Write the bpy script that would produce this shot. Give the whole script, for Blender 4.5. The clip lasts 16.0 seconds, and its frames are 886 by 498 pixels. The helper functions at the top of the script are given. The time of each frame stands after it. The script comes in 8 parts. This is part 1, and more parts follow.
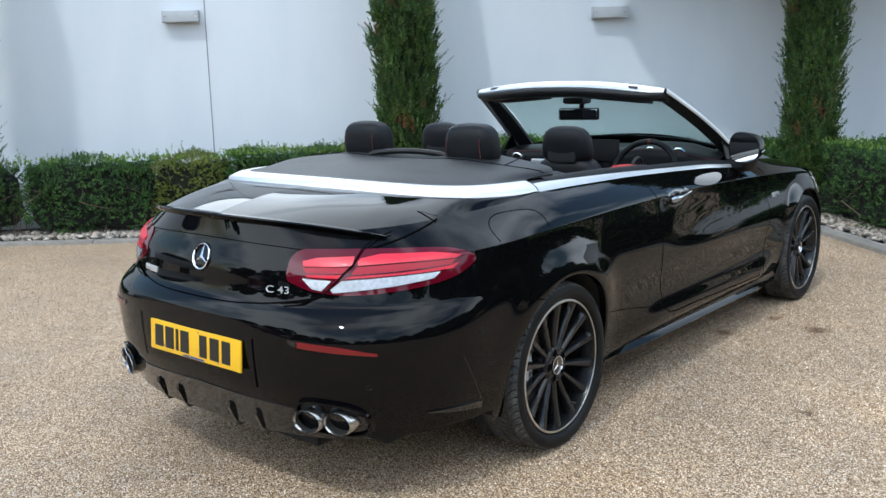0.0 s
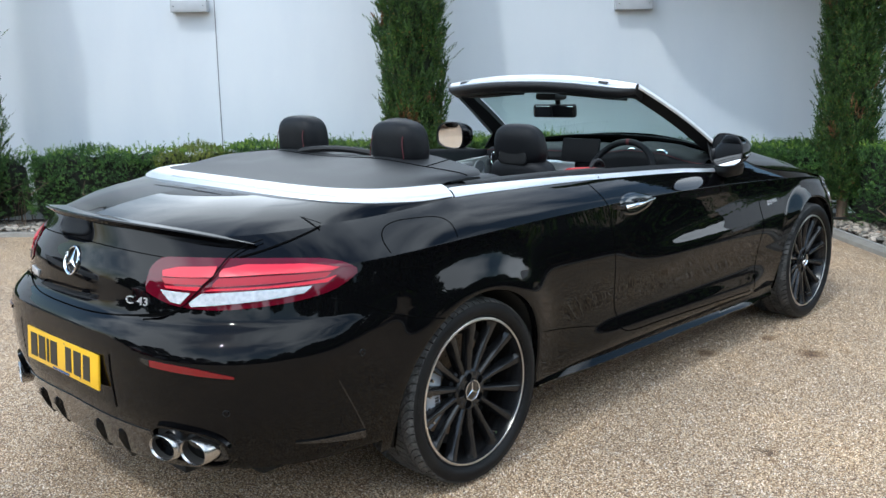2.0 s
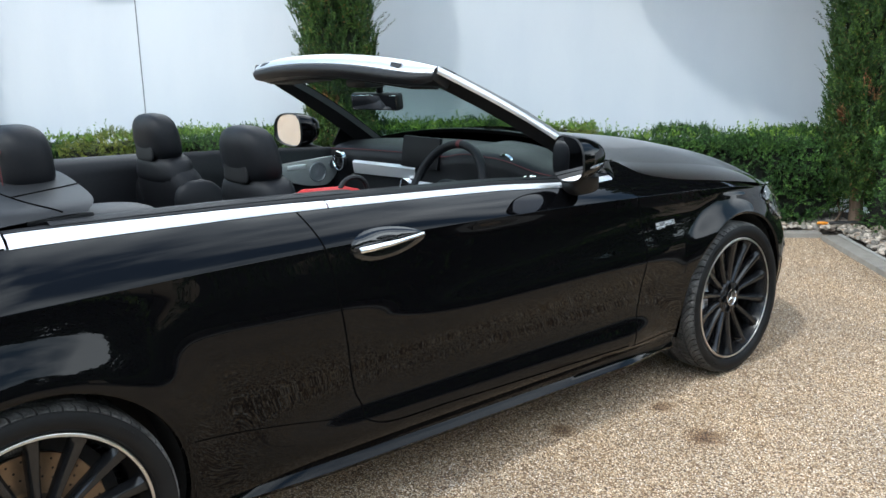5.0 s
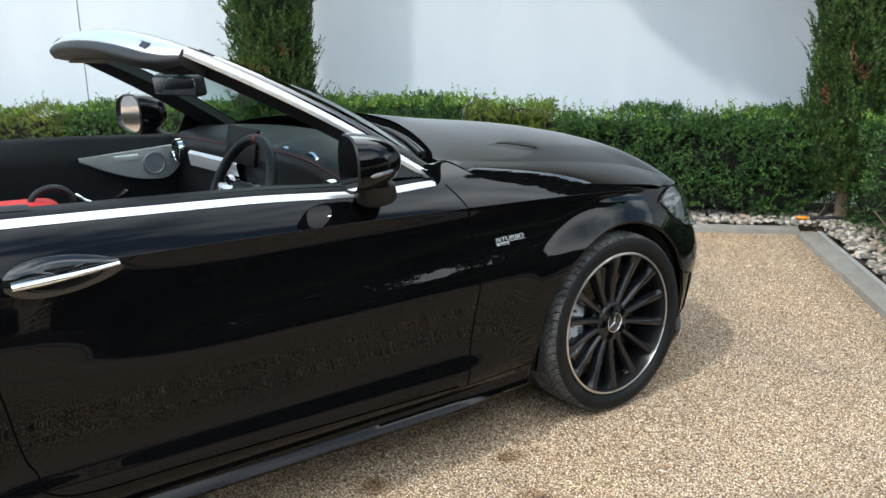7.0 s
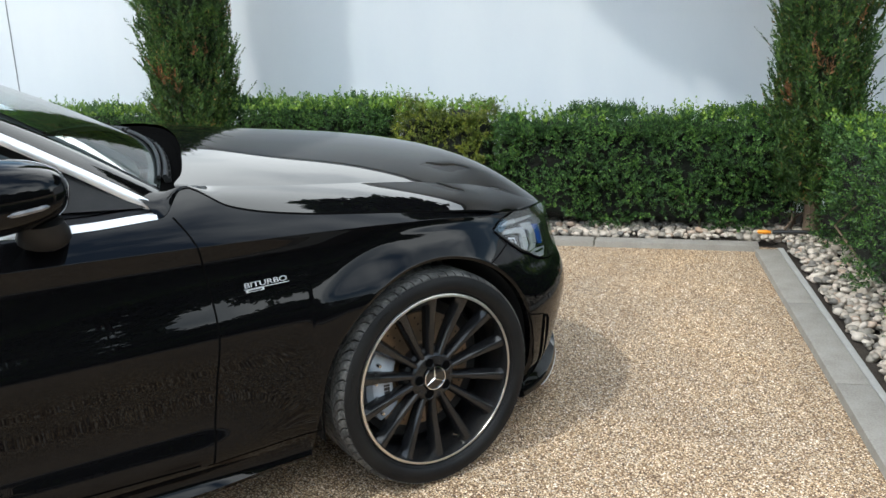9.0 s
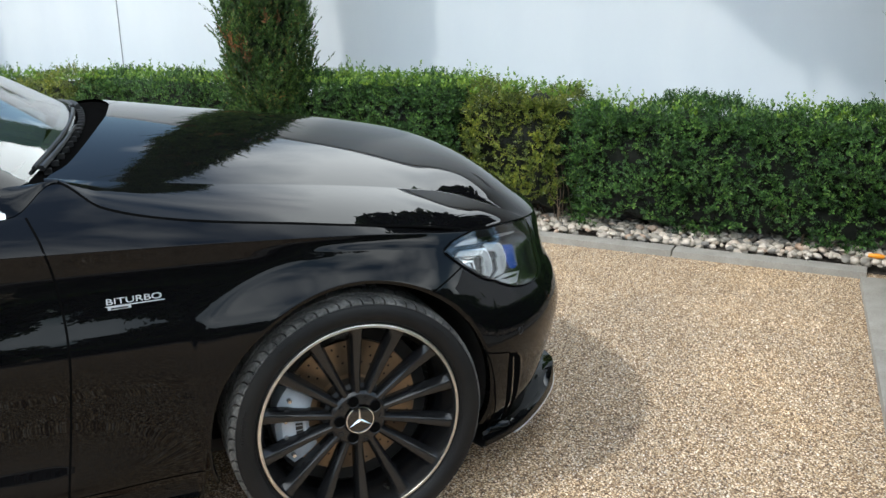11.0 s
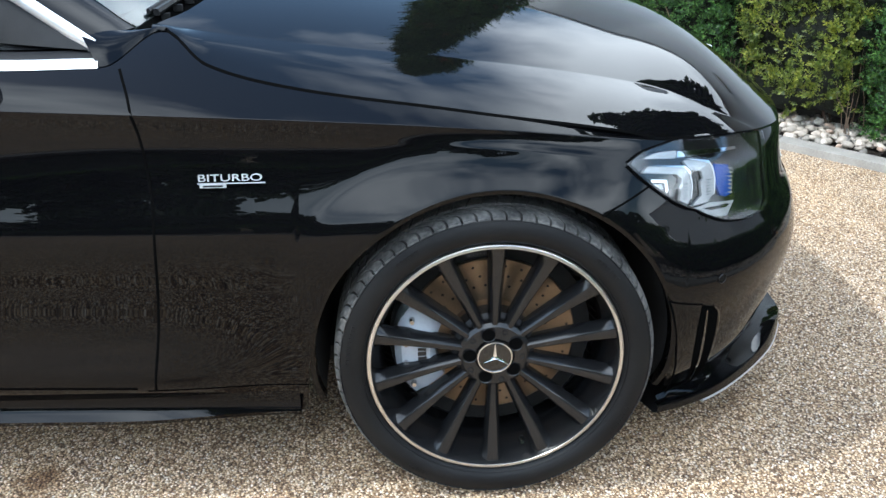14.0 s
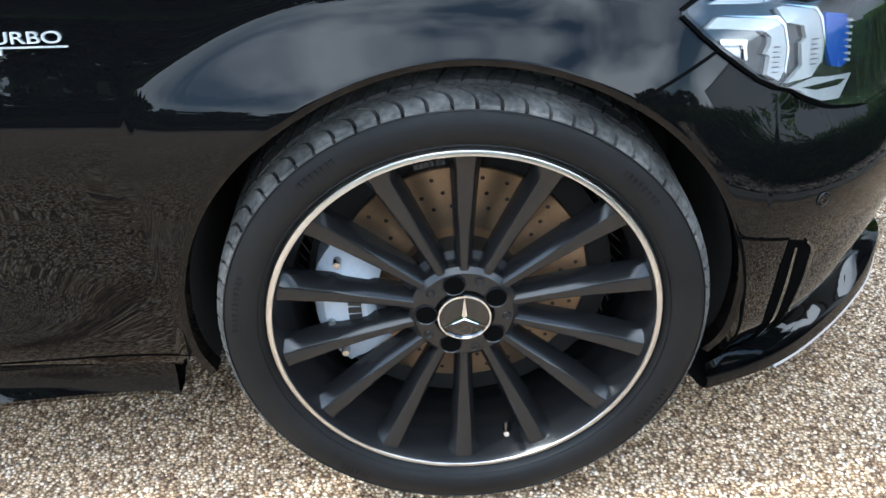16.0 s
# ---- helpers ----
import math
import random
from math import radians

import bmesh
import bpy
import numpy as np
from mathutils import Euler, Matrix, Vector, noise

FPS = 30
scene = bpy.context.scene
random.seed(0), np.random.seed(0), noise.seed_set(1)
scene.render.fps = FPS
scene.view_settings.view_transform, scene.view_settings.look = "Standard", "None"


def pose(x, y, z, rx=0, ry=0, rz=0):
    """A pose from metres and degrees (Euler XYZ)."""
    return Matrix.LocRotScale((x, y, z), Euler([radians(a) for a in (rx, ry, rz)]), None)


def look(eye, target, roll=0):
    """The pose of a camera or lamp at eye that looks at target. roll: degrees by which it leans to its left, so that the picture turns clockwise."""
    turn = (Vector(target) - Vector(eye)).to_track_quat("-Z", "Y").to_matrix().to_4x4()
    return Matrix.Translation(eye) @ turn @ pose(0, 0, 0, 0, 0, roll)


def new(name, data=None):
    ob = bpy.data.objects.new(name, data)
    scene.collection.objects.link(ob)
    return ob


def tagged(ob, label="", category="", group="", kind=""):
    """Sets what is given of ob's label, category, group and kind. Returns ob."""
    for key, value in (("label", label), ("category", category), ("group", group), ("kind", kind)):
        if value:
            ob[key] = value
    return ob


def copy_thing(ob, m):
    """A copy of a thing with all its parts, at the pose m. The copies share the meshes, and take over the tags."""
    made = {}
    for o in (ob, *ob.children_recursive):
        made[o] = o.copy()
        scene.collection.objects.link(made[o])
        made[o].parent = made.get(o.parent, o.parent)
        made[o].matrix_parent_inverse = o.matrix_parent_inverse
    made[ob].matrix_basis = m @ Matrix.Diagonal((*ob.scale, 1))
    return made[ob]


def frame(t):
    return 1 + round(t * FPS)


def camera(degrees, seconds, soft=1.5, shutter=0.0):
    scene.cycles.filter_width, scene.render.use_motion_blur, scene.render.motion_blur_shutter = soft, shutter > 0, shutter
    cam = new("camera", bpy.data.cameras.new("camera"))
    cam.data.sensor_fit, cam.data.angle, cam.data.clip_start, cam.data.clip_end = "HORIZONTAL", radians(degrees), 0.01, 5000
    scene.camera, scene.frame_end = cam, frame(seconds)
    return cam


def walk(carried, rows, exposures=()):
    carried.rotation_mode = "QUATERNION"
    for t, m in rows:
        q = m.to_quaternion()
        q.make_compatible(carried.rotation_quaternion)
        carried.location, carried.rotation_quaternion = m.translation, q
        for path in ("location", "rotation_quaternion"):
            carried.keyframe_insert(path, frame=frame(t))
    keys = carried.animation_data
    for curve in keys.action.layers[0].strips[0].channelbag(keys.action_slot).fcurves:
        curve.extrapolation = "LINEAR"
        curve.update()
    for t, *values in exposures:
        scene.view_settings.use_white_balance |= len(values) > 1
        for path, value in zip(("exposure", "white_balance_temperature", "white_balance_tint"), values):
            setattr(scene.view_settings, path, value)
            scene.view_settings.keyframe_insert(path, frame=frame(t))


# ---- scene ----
cam = camera(52.2, 16.0)
PATH = [
    (0, (2.637, -2.863, 1.451), (1.394, -1.343, 1.068), -1.3),
    (0.5, (2.718, -2.770, 1.442), (1.445, -1.275, 1.061), -1.1),
    (1, (2.798, -2.656, 1.434), (1.487, -1.196, 1.051), -1.0),
    (1.5, (2.830, -2.443, 1.418), (1.496, -1.004, 1.032), -0.8),
    (2, (2.851, -2.221, 1.428), (1.494, -0.805, 1.037), -0.8),
    (2.5, (2.879, -1.965, 1.411), (1.491, -0.579, 1.020), -0.9),
    (3, (2.887, -1.691, 1.409), (1.469, -0.343, 0.991), -0.8),
    (3.5, (2.866, -1.412, 1.425), (1.433, -0.087, 0.990), -0.8),
    (4, (2.853, -1.106, 1.426), (1.411, 0.205, 0.977), -0.6),
    (4.2, (2.867, -0.980, 1.421), (1.417, 0.325, 0.978), -0.9),
    (6.3, (2.903, 0.170, 1.434), (1.377, 1.362, 0.934), -0.9),
    (6.5, (2.907, 0.271, 1.421), (1.376, 1.453, 0.916), -0.9),
    (7, (2.950, 0.528, 1.435), (1.398, 1.679, 0.919), -1.3),
    (7.5, (2.977, 0.791, 1.432), (1.406, 1.912, 0.907), -1.4),
    (8, (3.006, 1.039, 1.429), (1.412, 2.123, 0.897), -1.6),
    (8.5, (2.956, 1.299, 1.412), (1.352, 2.368, 0.879), -1.5),
    (8.7, (2.961, 1.391, 1.401), (1.352, 2.454, 0.874), -1.9),
    (10.8, (2.822, 2.213, 1.386), (1.077, 3.007, 0.817), -0.9),
    (11, (2.832, 2.267, 1.389), (1.058, 2.989, 0.814), -0.9),
    (11.5, (2.861, 2.389, 1.392), (1.014, 2.881, 0.803), -0.8),
    (12, (2.871, 2.470, 1.396), (0.990, 2.771, 0.785), -0.5),
    (12.5, (2.845, 2.537, 1.380), (0.957, 2.720, 0.747), -0.3),
    (13, (2.758, 2.583, 1.381), (0.886, 2.710, 0.689), -0.0),
    (13.5, (2.624, 2.618, 1.349), (0.778, 2.731, 0.587), 0.1),
    (14, (2.441, 2.642, 1.289), (0.619, 2.747, 0.470), 0.1),
    (14.5, (2.227, 2.674, 1.267), (0.457, 2.790, 0.344), 0.3),
    (15, (2.069, 2.728, 1.216), (0.336, 2.819, 0.221), -0.2),
    (15.5, (1.924, 2.747, 1.134), (0.221, 2.842, 0.090), -0.1),
    (16, (1.819, 2.784, 1.068), (0.143, 2.833, -0.022), -0.6),
]
walk(cam, [(t, look(eye, target, roll)) for t, eye, target, roll in PATH],
     [(0.0, -0.68, 5750, 4), (3.5, -0.46, 5800, 4), (7.0, -0.26, 6200, 4), (11.0, -0.20, 6250, 4), (12.5, 0.06, 5950, 4), (14.0, 0.36, 5750, 4), (16.0, 0.66, 5600, 4)])


# ---- light ----
SUN_EL, SUN_AZ = radians(55), radians(171)      # high sun behind the car
world = bpy.data.worlds.new("sky")
scene.world = world
world.use_nodes = True
wt = world.node_tree
bg = wt.nodes["Background"]
sky = wt.nodes.new("ShaderNodeTexSky")
sky.sky_type, sky.sun_disc = "NISHITA", False
sky.sun_elevation, sky.sun_rotation = SUN_EL, SUN_AZ
sky.air_density, sky.dust_density, sky.ozone_density = 1.6, 0.9, 1.6
aim, shift = wt.nodes.new("ShaderNodeTexCoord"), wt.nodes.new("ShaderNodeMapping")
shift.inputs["Location"].default_value = (-13.7, 3.8, -16.8)
puff = wt.nodes.new("ShaderNodeTexNoise")
wt.links.new(aim.outputs["Generated"], shift.inputs["Vector"])
wt.links.new(shift.outputs["Vector"], puff.inputs["Vector"])
puff.inputs["Scale"].default_value, puff.inputs["Detail"].default_value = 1.5, 9.0
puff.inputs["Roughness"].default_value, puff.inputs["Distortion"].default_value = 0.52, 0.25
cover = wt.nodes.new("ShaderNodeValToRGB")
cover.color_ramp.elements[0].position, cover.color_ramp.elements[1].position = 0.45, 0.61
both = wt.nodes.new("ShaderNodeMix")
both.data_type = "RGBA"
both.inputs["B"].default_value = (18.0, 18.2, 18.6, 1)
wt.links.new(puff.outputs["Fac"], cover.inputs["Fac"])
wt.links.new(cover.outputs["Color"], both.inputs["Factor"])
wt.links.new(sky.outputs["Color"], both.inputs["A"])
wt.links.new(both.outputs["Result"], bg.inputs["Color"])
bg.inputs["Strength"].default_value = 0.29

sun = new("sun", bpy.data.lights.new("sun", "SUN"))
sun.data.energy, sun.data.angle, sun.data.color = 2.15, radians(1.7), (1.0, 0.965, 0.90)
sun.matrix_world = look((0, 0, 0), (-math.sin(SUN_AZ) * math.cos(SUN_EL), -math.cos(SUN_AZ) * math.cos(SUN_EL), -math.sin(SUN_EL)))

# ---- materials ----
def material(name, color, rough=0.5, metal=0.0, coat=0.0, **more):
    """A Principled material; returns it with its tree and shader."""
    m = bpy.data.materials.new(name)
    m.use_nodes = True
    b = m.node_tree.nodes["Principled BSDF"]
    b.inputs["Base Color"].default_value = (*color, 1)
    b.inputs["Roughness"].default_value, b.inputs["Metallic"].default_value = rough, metal
    b.inputs["Coat Weight"].default_value, b.inputs["Coat Roughness"].default_value = coat, 0.01
    for key, value in more.items():
        b.inputs[key.replace("_", " ")].default_value = value
    return m


def node(m, kind, **values):
    n = m.node_tree.nodes.new(kind)
    for key, value in values.items():
        n.inputs[key].default_value = value
    return n


def wire(m, a, out, b, to):
    m.node_tree.links.new(a.outputs[out], b.inputs[to])


def shader(m):
    return m.node_tree.nodes["Principled BSDF"]


def place(m, scale=(1, 1, 1)):
    """Object coordinates, in metres, with a scale."""
    tc, mp = node(m, "ShaderNodeTexCoord"), node(m, "ShaderNodeMapping", Scale=scale)
    wire(m, tc, "Object", mp, "Vector")
    return mp


def ramp(m, source, out, stops):
    r = node(m, "ShaderNodeValToRGB")
    wire(m, source, out, r, "Fac")
    e = r.color_ramp.elements
    while len(e) < len(stops):
        e.new(0.5)
    for el, (p, c) in zip(e, stops):
        el.position, el.color = p, (*c, 1)
    return r


def mix(m, kind, fac, a, b):
    """Mix colours; fac, a and b are (node, output) or values."""
    n = node(m, "ShaderNodeMix")
    n.data_type, n.blend_type = "RGBA", kind
    for key, v in (("Factor", fac), ("A", a), ("B", b)):
        if isinstance(v, tuple) and isinstance(v[1], str):
            wire(m, v[0], v[1], n, key)
        else:
            n.inputs[key].default_value = (*v, 1) if isinstance(v, tuple) else v
    return n


def bump(m, source, out, strength, distance):
    n = node(m, "ShaderNodeBump", Strength=strength, Distance=distance)
    wire(m, source, out, n, "Height")
    wire(m, n, "Normal", shader(m), "Normal")
    return n


def mottled(name, a, b, scale, rough=0.6, strength=0.2, distance=0.002, detail=6.0, metal=0.0, coat=0.0):
    """Two tones of one surface at two scales, with fine relief."""
    m = material(name, a, rough, metal, coat)
    mp = place(m)
    big, fine = node(m, "ShaderNodeTexNoise", Scale=scale, Detail=detail), node(m, "ShaderNodeTexNoise", Scale=scale * 14, Detail=3.0)
    wire(m, mp, "Vector", big, "Vector"), wire(m, mp, "Vector", fine, "Vector")
    blend = mix(m, "MIX", 0.45, (big, "Fac"), (fine, "Fac"))
    r = ramp(m, blend, "Result", [(0.35, a), (0.65, b)])
    wire(m, r, "Color", shader(m), "Base Color")
    bump(m, fine, "Fac", strength, distance)
    return m


PAINT = material("black_paint", (0.0022, 0.0022, 0.0026), 0.012)
shader(PAINT).inputs["IOR"].default_value = 1.31
GLOSS = material("gloss_black", (0.006, 0.006, 0.006), 0.08, 0.0, 0.5)
SEAM = material("shut_line_dark", (0.003, 0.003, 0.003), 1.0)
shader(SEAM).inputs["Specular IOR Level"].default_value = 0.0
CLEARCAP = material("clear_smoked_cover", (0.10, 0.10, 0.105), 0.10, 0.2, 1.0)
BADGE = material("bright_badge", (0.70, 0.71, 0.73), 0.28, 0.7)
CHROME = material("chrome", (0.82, 0.83, 0.85), 0.06, 1.0)
HEADCAP = mottled("polished_header_cap", (0.74, 0.75, 0.77), (0.70, 0.71, 0.73), 6, 0.34, 0.02, 0.0004, metal=0.8)
SILVER = mottled("satin_aluminium", (0.80, 0.80, 0.80), (0.75, 0.75, 0.76), 8, 0.38, 0.03, 0.0005, metal=0.75)
STEEL = material("exhaust_steel", (0.46, 0.45, 0.44), 0.26, 1.0)
# near-black for drill holes, exhaust niches and bores
RECESS_DARK = material("recess_dark", (0.012, 0.011, 0.01), 0.85)
TRIM = mottled("black_plastic", (0.006, 0.006, 0.0065), (0.011, 0.011, 0.0115), 30, 0.5, 0.15, 0.0006)
LINER = mottled("wheel_liner_felt", (0.008, 0.008, 0.008), (0.014, 0.014, 0.013), 60, 0.95, 0.5, 0.002)
LEATHER = mottled("black_leather", (0.0045, 0.0048, 0.006), (0.007, 0.0075, 0.009), 90, 0.5, 0.25, 0.0006)
COVER = mottled("black_vinyl_cover", (0.010, 0.0105, 0.012), (0.016, 0.0165, 0.018), 50, 0.48, 0.2, 0.0005)
STITCH = material("red_stitching", (0.075, 0.006, 0.008), 0.7)
RED = mottled("red_cloth", (0.42, 0.012, 0.012), (0.33, 0.01, 0.01), 40, 0.8)
ALLOY = mottled("satin_black_alloy", (0.007, 0.007, 0.0075), (0.010, 0.010, 0.0105), 20, 0.25, 0.05, 0.0003, coat=0.06)
LIP = mottled("machined_rim_lip", (0.68, 0.66, 0.62), (0.58, 0.56, 0.53), 60, 0.28, 0.06, 0.0003, metal=0.95)
DISC = mottled("brake_disc_iron", (0.27, 0.20, 0.135), (0.20, 0.145, 0.095), 25, 0.34, 0.2, 0.0005, metal=0.85)
CALIPER = mottled("silver_grey_caliper", (0.36, 0.39, 0.43), (0.30, 0.33, 0.37), 18, 0.38, 0.05, 0.0004, coat=0.3)
YELLOW = mottled("yellow_plate", (0.80, 0.47, 0.012), (0.76, 0.43, 0.01), 10, 0.28, 0.02, 0.0003)
INK = material("plate_black", (0.01, 0.01, 0.01), 0.35)
BLUEGREY = material("screen_glass", (0.006, 0.007, 0.009), 0.06, 0.0, 0.6)
CEMENT = mottled("kerb_concrete", (0.21, 0.19, 0.165), (0.31, 0.285, 0.25), 9, 0.9, 0.6, 0.003)

for m, v in ((LEATHER, 0.20), (TRIM, 0.3), (COVER, 0.35), (ALLOY, 0.42)):
    shader(m).inputs["Specular IOR Level"].default_value = v
DISPLAY = material("display_glass", (0.003, 0.003, 0.004), 0.45, Specular_IOR_Level=0.12)


def tyre_material():
    m = material("tyre_rubber", (0.008, 0.008, 0.0085), 0.55, 0.0, 0.0, Specular_IOR_Level=0.2)
    mp = place(m)
    n1, n2 = node(m, "ShaderNodeTexNoise", Scale=70.0, Detail=5.0), node(m, "ShaderNodeTexNoise", Scale=9.0, Detail=4.0)
    wire(m, mp, "Vector", n1, "Vector"), wire(m, mp, "Vector", n2, "Vector")
    r = ramp(m, n2, "Fac", [(0.35, (0.006, 0.006, 0.0065)), (0.7, (0.010, 0.010, 0.010))])
    wire(m, r, "Color", shader(m), "Base Color")
    bump(m, n1, "Fac", 0.25, 0.001)
    return m


def tread_material():
    m = material("dusty_tread_rubber", (0.05, 0.05, 0.048), 0.9)
    mp = place(m)
    n1, n2 = node(m, "ShaderNodeTexNoise", Scale=120.0, Detail=5.0), node(m, "ShaderNodeTexNoise", Scale=16.0, Detail=5.0)
    wire(m, mp, "Vector", n1, "Vector"), wire(m, mp, "Vector", n2, "Vector")
    blend = mix(m, "MIX", 0.5, (n1, "Fac"), (n2, "Fac"))
    r = ramp(m, blend, "Result", [(0.36, (0.016, 0.016, 0.0155)), (0.52, (0.066, 0.064, 0.060)), (0.70, (0.135, 0.131, 0.122))])
    wire(m, r, "Color", shader(m), "Base Color")
    bump(m, n1, "Fac", 0.5, 0.0015)
    return m


RUBBER, TREAD = tyre_material(), tread_material()


GRAVEL_TONES = [(0.0, (0.12, 0.07, 0.04)), (0.16, (0.32, 0.21, 0.12)), (0.4, (0.55, 0.40, 0.245)), (0.66, (0.72, 0.57, 0.395)), (0.88, (0.86, 0.745, 0.585)), (0.96, (0.87, 0.80, 0.70)), (1.0, (0.27, 0.21, 0.17))]
GRAVEL_PATCHES = [(0.35, (0.87, 0.86, 0.87)), (0.55, (1.05, 1.01, 0.98)), (0.72, (1.16, 1.08, 0.98))]


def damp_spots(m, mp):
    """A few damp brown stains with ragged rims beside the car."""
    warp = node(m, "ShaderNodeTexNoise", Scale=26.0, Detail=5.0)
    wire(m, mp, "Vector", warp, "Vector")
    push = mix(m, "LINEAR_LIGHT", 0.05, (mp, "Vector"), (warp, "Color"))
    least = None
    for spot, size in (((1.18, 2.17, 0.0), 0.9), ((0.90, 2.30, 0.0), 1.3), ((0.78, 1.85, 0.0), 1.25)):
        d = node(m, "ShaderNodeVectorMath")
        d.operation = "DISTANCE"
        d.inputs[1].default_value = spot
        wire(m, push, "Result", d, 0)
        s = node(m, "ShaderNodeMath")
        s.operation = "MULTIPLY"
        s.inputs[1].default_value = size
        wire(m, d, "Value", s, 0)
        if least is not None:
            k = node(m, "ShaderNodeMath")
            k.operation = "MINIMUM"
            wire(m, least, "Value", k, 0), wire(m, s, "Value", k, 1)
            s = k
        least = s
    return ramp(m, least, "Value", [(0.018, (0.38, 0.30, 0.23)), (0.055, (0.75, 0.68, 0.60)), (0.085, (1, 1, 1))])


def gravel_material():
    """Bound gravel: small cream, tan and grey stones, each with its own tone and a rounded top."""
    m = material("bound_gravel", (0.4, 0.33, 0.24), 0.75)
    mp = place(m)
    v1 = node(m, "ShaderNodeTexVoronoi", Scale=172.0, Randomness=1.0)
    v2 = node(m, "ShaderNodeTexVoronoi", Scale=300.0, Randomness=1.0)
    for v in (v1, v2):
        wire(m, mp, "Vector", v, "Vector")
    sep = node(m, "ShaderNodeSeparateColor")
    wire(m, v1, "Color", sep, "Color")
    tone = ramp(m, sep, "Red", GRAVEL_TONES)
    fleck = node(m, "ShaderNodeSeparateColor")
    wire(m, v2, "Color", fleck, "Color")
    small = ramp(m, fleck, "Green", [(0.0, (0.72, 0.70, 0.66)), (0.5, (1.0, 1.0, 1.0)), (1.0, (1.18, 1.14, 1.06))])
    c1 = mix(m, "MULTIPLY", 1.0, (tone, "Color"), (small, "Color"))
    # gaps between stones darkened: dark binder, with the shade there put in
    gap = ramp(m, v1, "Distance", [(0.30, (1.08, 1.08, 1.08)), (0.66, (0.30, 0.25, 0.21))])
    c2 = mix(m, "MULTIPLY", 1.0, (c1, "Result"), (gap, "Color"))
    big = node(m, "ShaderNodeTexNoise", Scale=1.3, Detail=7.0, Roughness=0.6)
    wire(m, mp, "Vector", big, "Vector")
    patch_tone = ramp(m, big, "Fac", GRAVEL_PATCHES)
    c3 = mix(m, "MULTIPLY", 1.0, (c2, "Result"), (patch_tone, "Color"))
    # scattered damp brown spots
    warp = node(m, "ShaderNodeTexNoise", Scale=14.0, Detail=5.0)
    wire(m, mp, "Vector", warp, "Vector")
    push = mix(m, "LINEAR_LIGHT", 0.06, (mp, "Vector"), (warp, "Color"))
    spot = node(m, "ShaderNodeTexVoronoi", Scale=1.25)
    wire(m, push, "Result", spot, "Vector")
    damp = ramp(m, spot, "Distance", [(0.02, (0.42, 0.36, 0.30)), (0.06, (1, 1, 1))])
    c3 = mix(m, "MULTIPLY", 1.0, (c3, "Result"), (damp, "Color"))
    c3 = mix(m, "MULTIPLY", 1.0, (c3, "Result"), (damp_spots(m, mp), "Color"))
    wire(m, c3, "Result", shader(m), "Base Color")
    hgt = node(m, "ShaderNodeMath")
    hgt.operation = "SUBTRACT"
    hgt.inputs[0].default_value = 1.0
    wire(m, v1, "Distance", hgt, 1)
    bump(m, hgt, "Value", 1.0, 0.0035)
    return m


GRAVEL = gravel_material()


def stone_material():
    """Loose stones, each of its own tone, with the yard's large soft patches over them."""
    m = material("gravel_stone", (0.5, 0.4, 0.28), 0.7)
    g = node(m, "ShaderNodeNewGeometry")
    tone = ramp(m, g, "Random Per Island", GRAVEL_TONES)
    mp, big = place(m), node(m, "ShaderNodeTexNoise", Scale=1.3, Detail=7.0, Roughness=0.6)
    wire(m, mp, "Vector", big, "Vector")
    patch_tone = ramp(m, big, "Fac", GRAVEL_PATCHES)
    c = mix(m, "MULTIPLY", 1.0, (tone, "Color"), (patch_tone, "Color"))
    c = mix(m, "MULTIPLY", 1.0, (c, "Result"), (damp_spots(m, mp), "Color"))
    wire(m, c, "Result", shader(m), "Base Color")
    return m


STONES = stone_material()


def wall_material():
    """White masonry paint on smooth render, with faint streaks and float marks."""
    m = material("white_render", (0.66, 0.69, 0.725), 0.85)
    a, b = place(m, (1.2, 1.2, 0.35)), place(m)
    streak, fine = node(m, "ShaderNodeTexNoise", Scale=2.2, Detail=6.0), node(m, "ShaderNodeTexNoise", Scale=60.0, Detail=4.0)
    wire(m, a, "Vector", streak, "Vector"), wire(m, b, "Vector", fine, "Vector")
    r = ramp(m, streak, "Fac", [(0.3, (0.62, 0.65, 0.69)), (0.6, (0.66, 0.685, 0.715))])
    wire(m, r, "Color", shader(m), "Base Color")
    bump(m, fine, "Fac", 0.12, 0.002)
    return m


WALL = wall_material()


def leaf_material(name, stops, gloss=0.42):
    """Leaves that differ one by one, a little light passing through."""
    m = material(name, stops[1][1], gloss)
    g = node(m, "ShaderNodeNewGeometry")
    r = ramp(m, g, "Random Per Island", stops)
    mp, clump = place(m), node(m, "ShaderNodeTexNoise", Scale=9.0, Detail=4.0)
    wire(m, mp, "Vector", clump, "Vector")
    tint = ramp(m, clump, "Fac", [(0.34, (0.55, 0.66, 0.62)), (0.5, (0.95, 0.98, 0.9)), (0.68, (1.4, 1.35, 1.1))])
    c = mix(m, "MULTIPLY", 1.0, (r, "Color"), (tint, "Color"))
    wire(m, c, "Result", shader(m), "Base Color")
    t = node(m, "ShaderNodeBsdfTranslucent")
    wire(m, c, "Result", t, "Color")
    s = node(m, "ShaderNodeMixShader", Fac=0.25)
    wire(m, shader(m), "BSDF", s, 1), wire(m, t, "BSDF", s, 2)
    wire(m, s, "Shader", m.node_tree.nodes["Material Output"], "Surface")
    return m


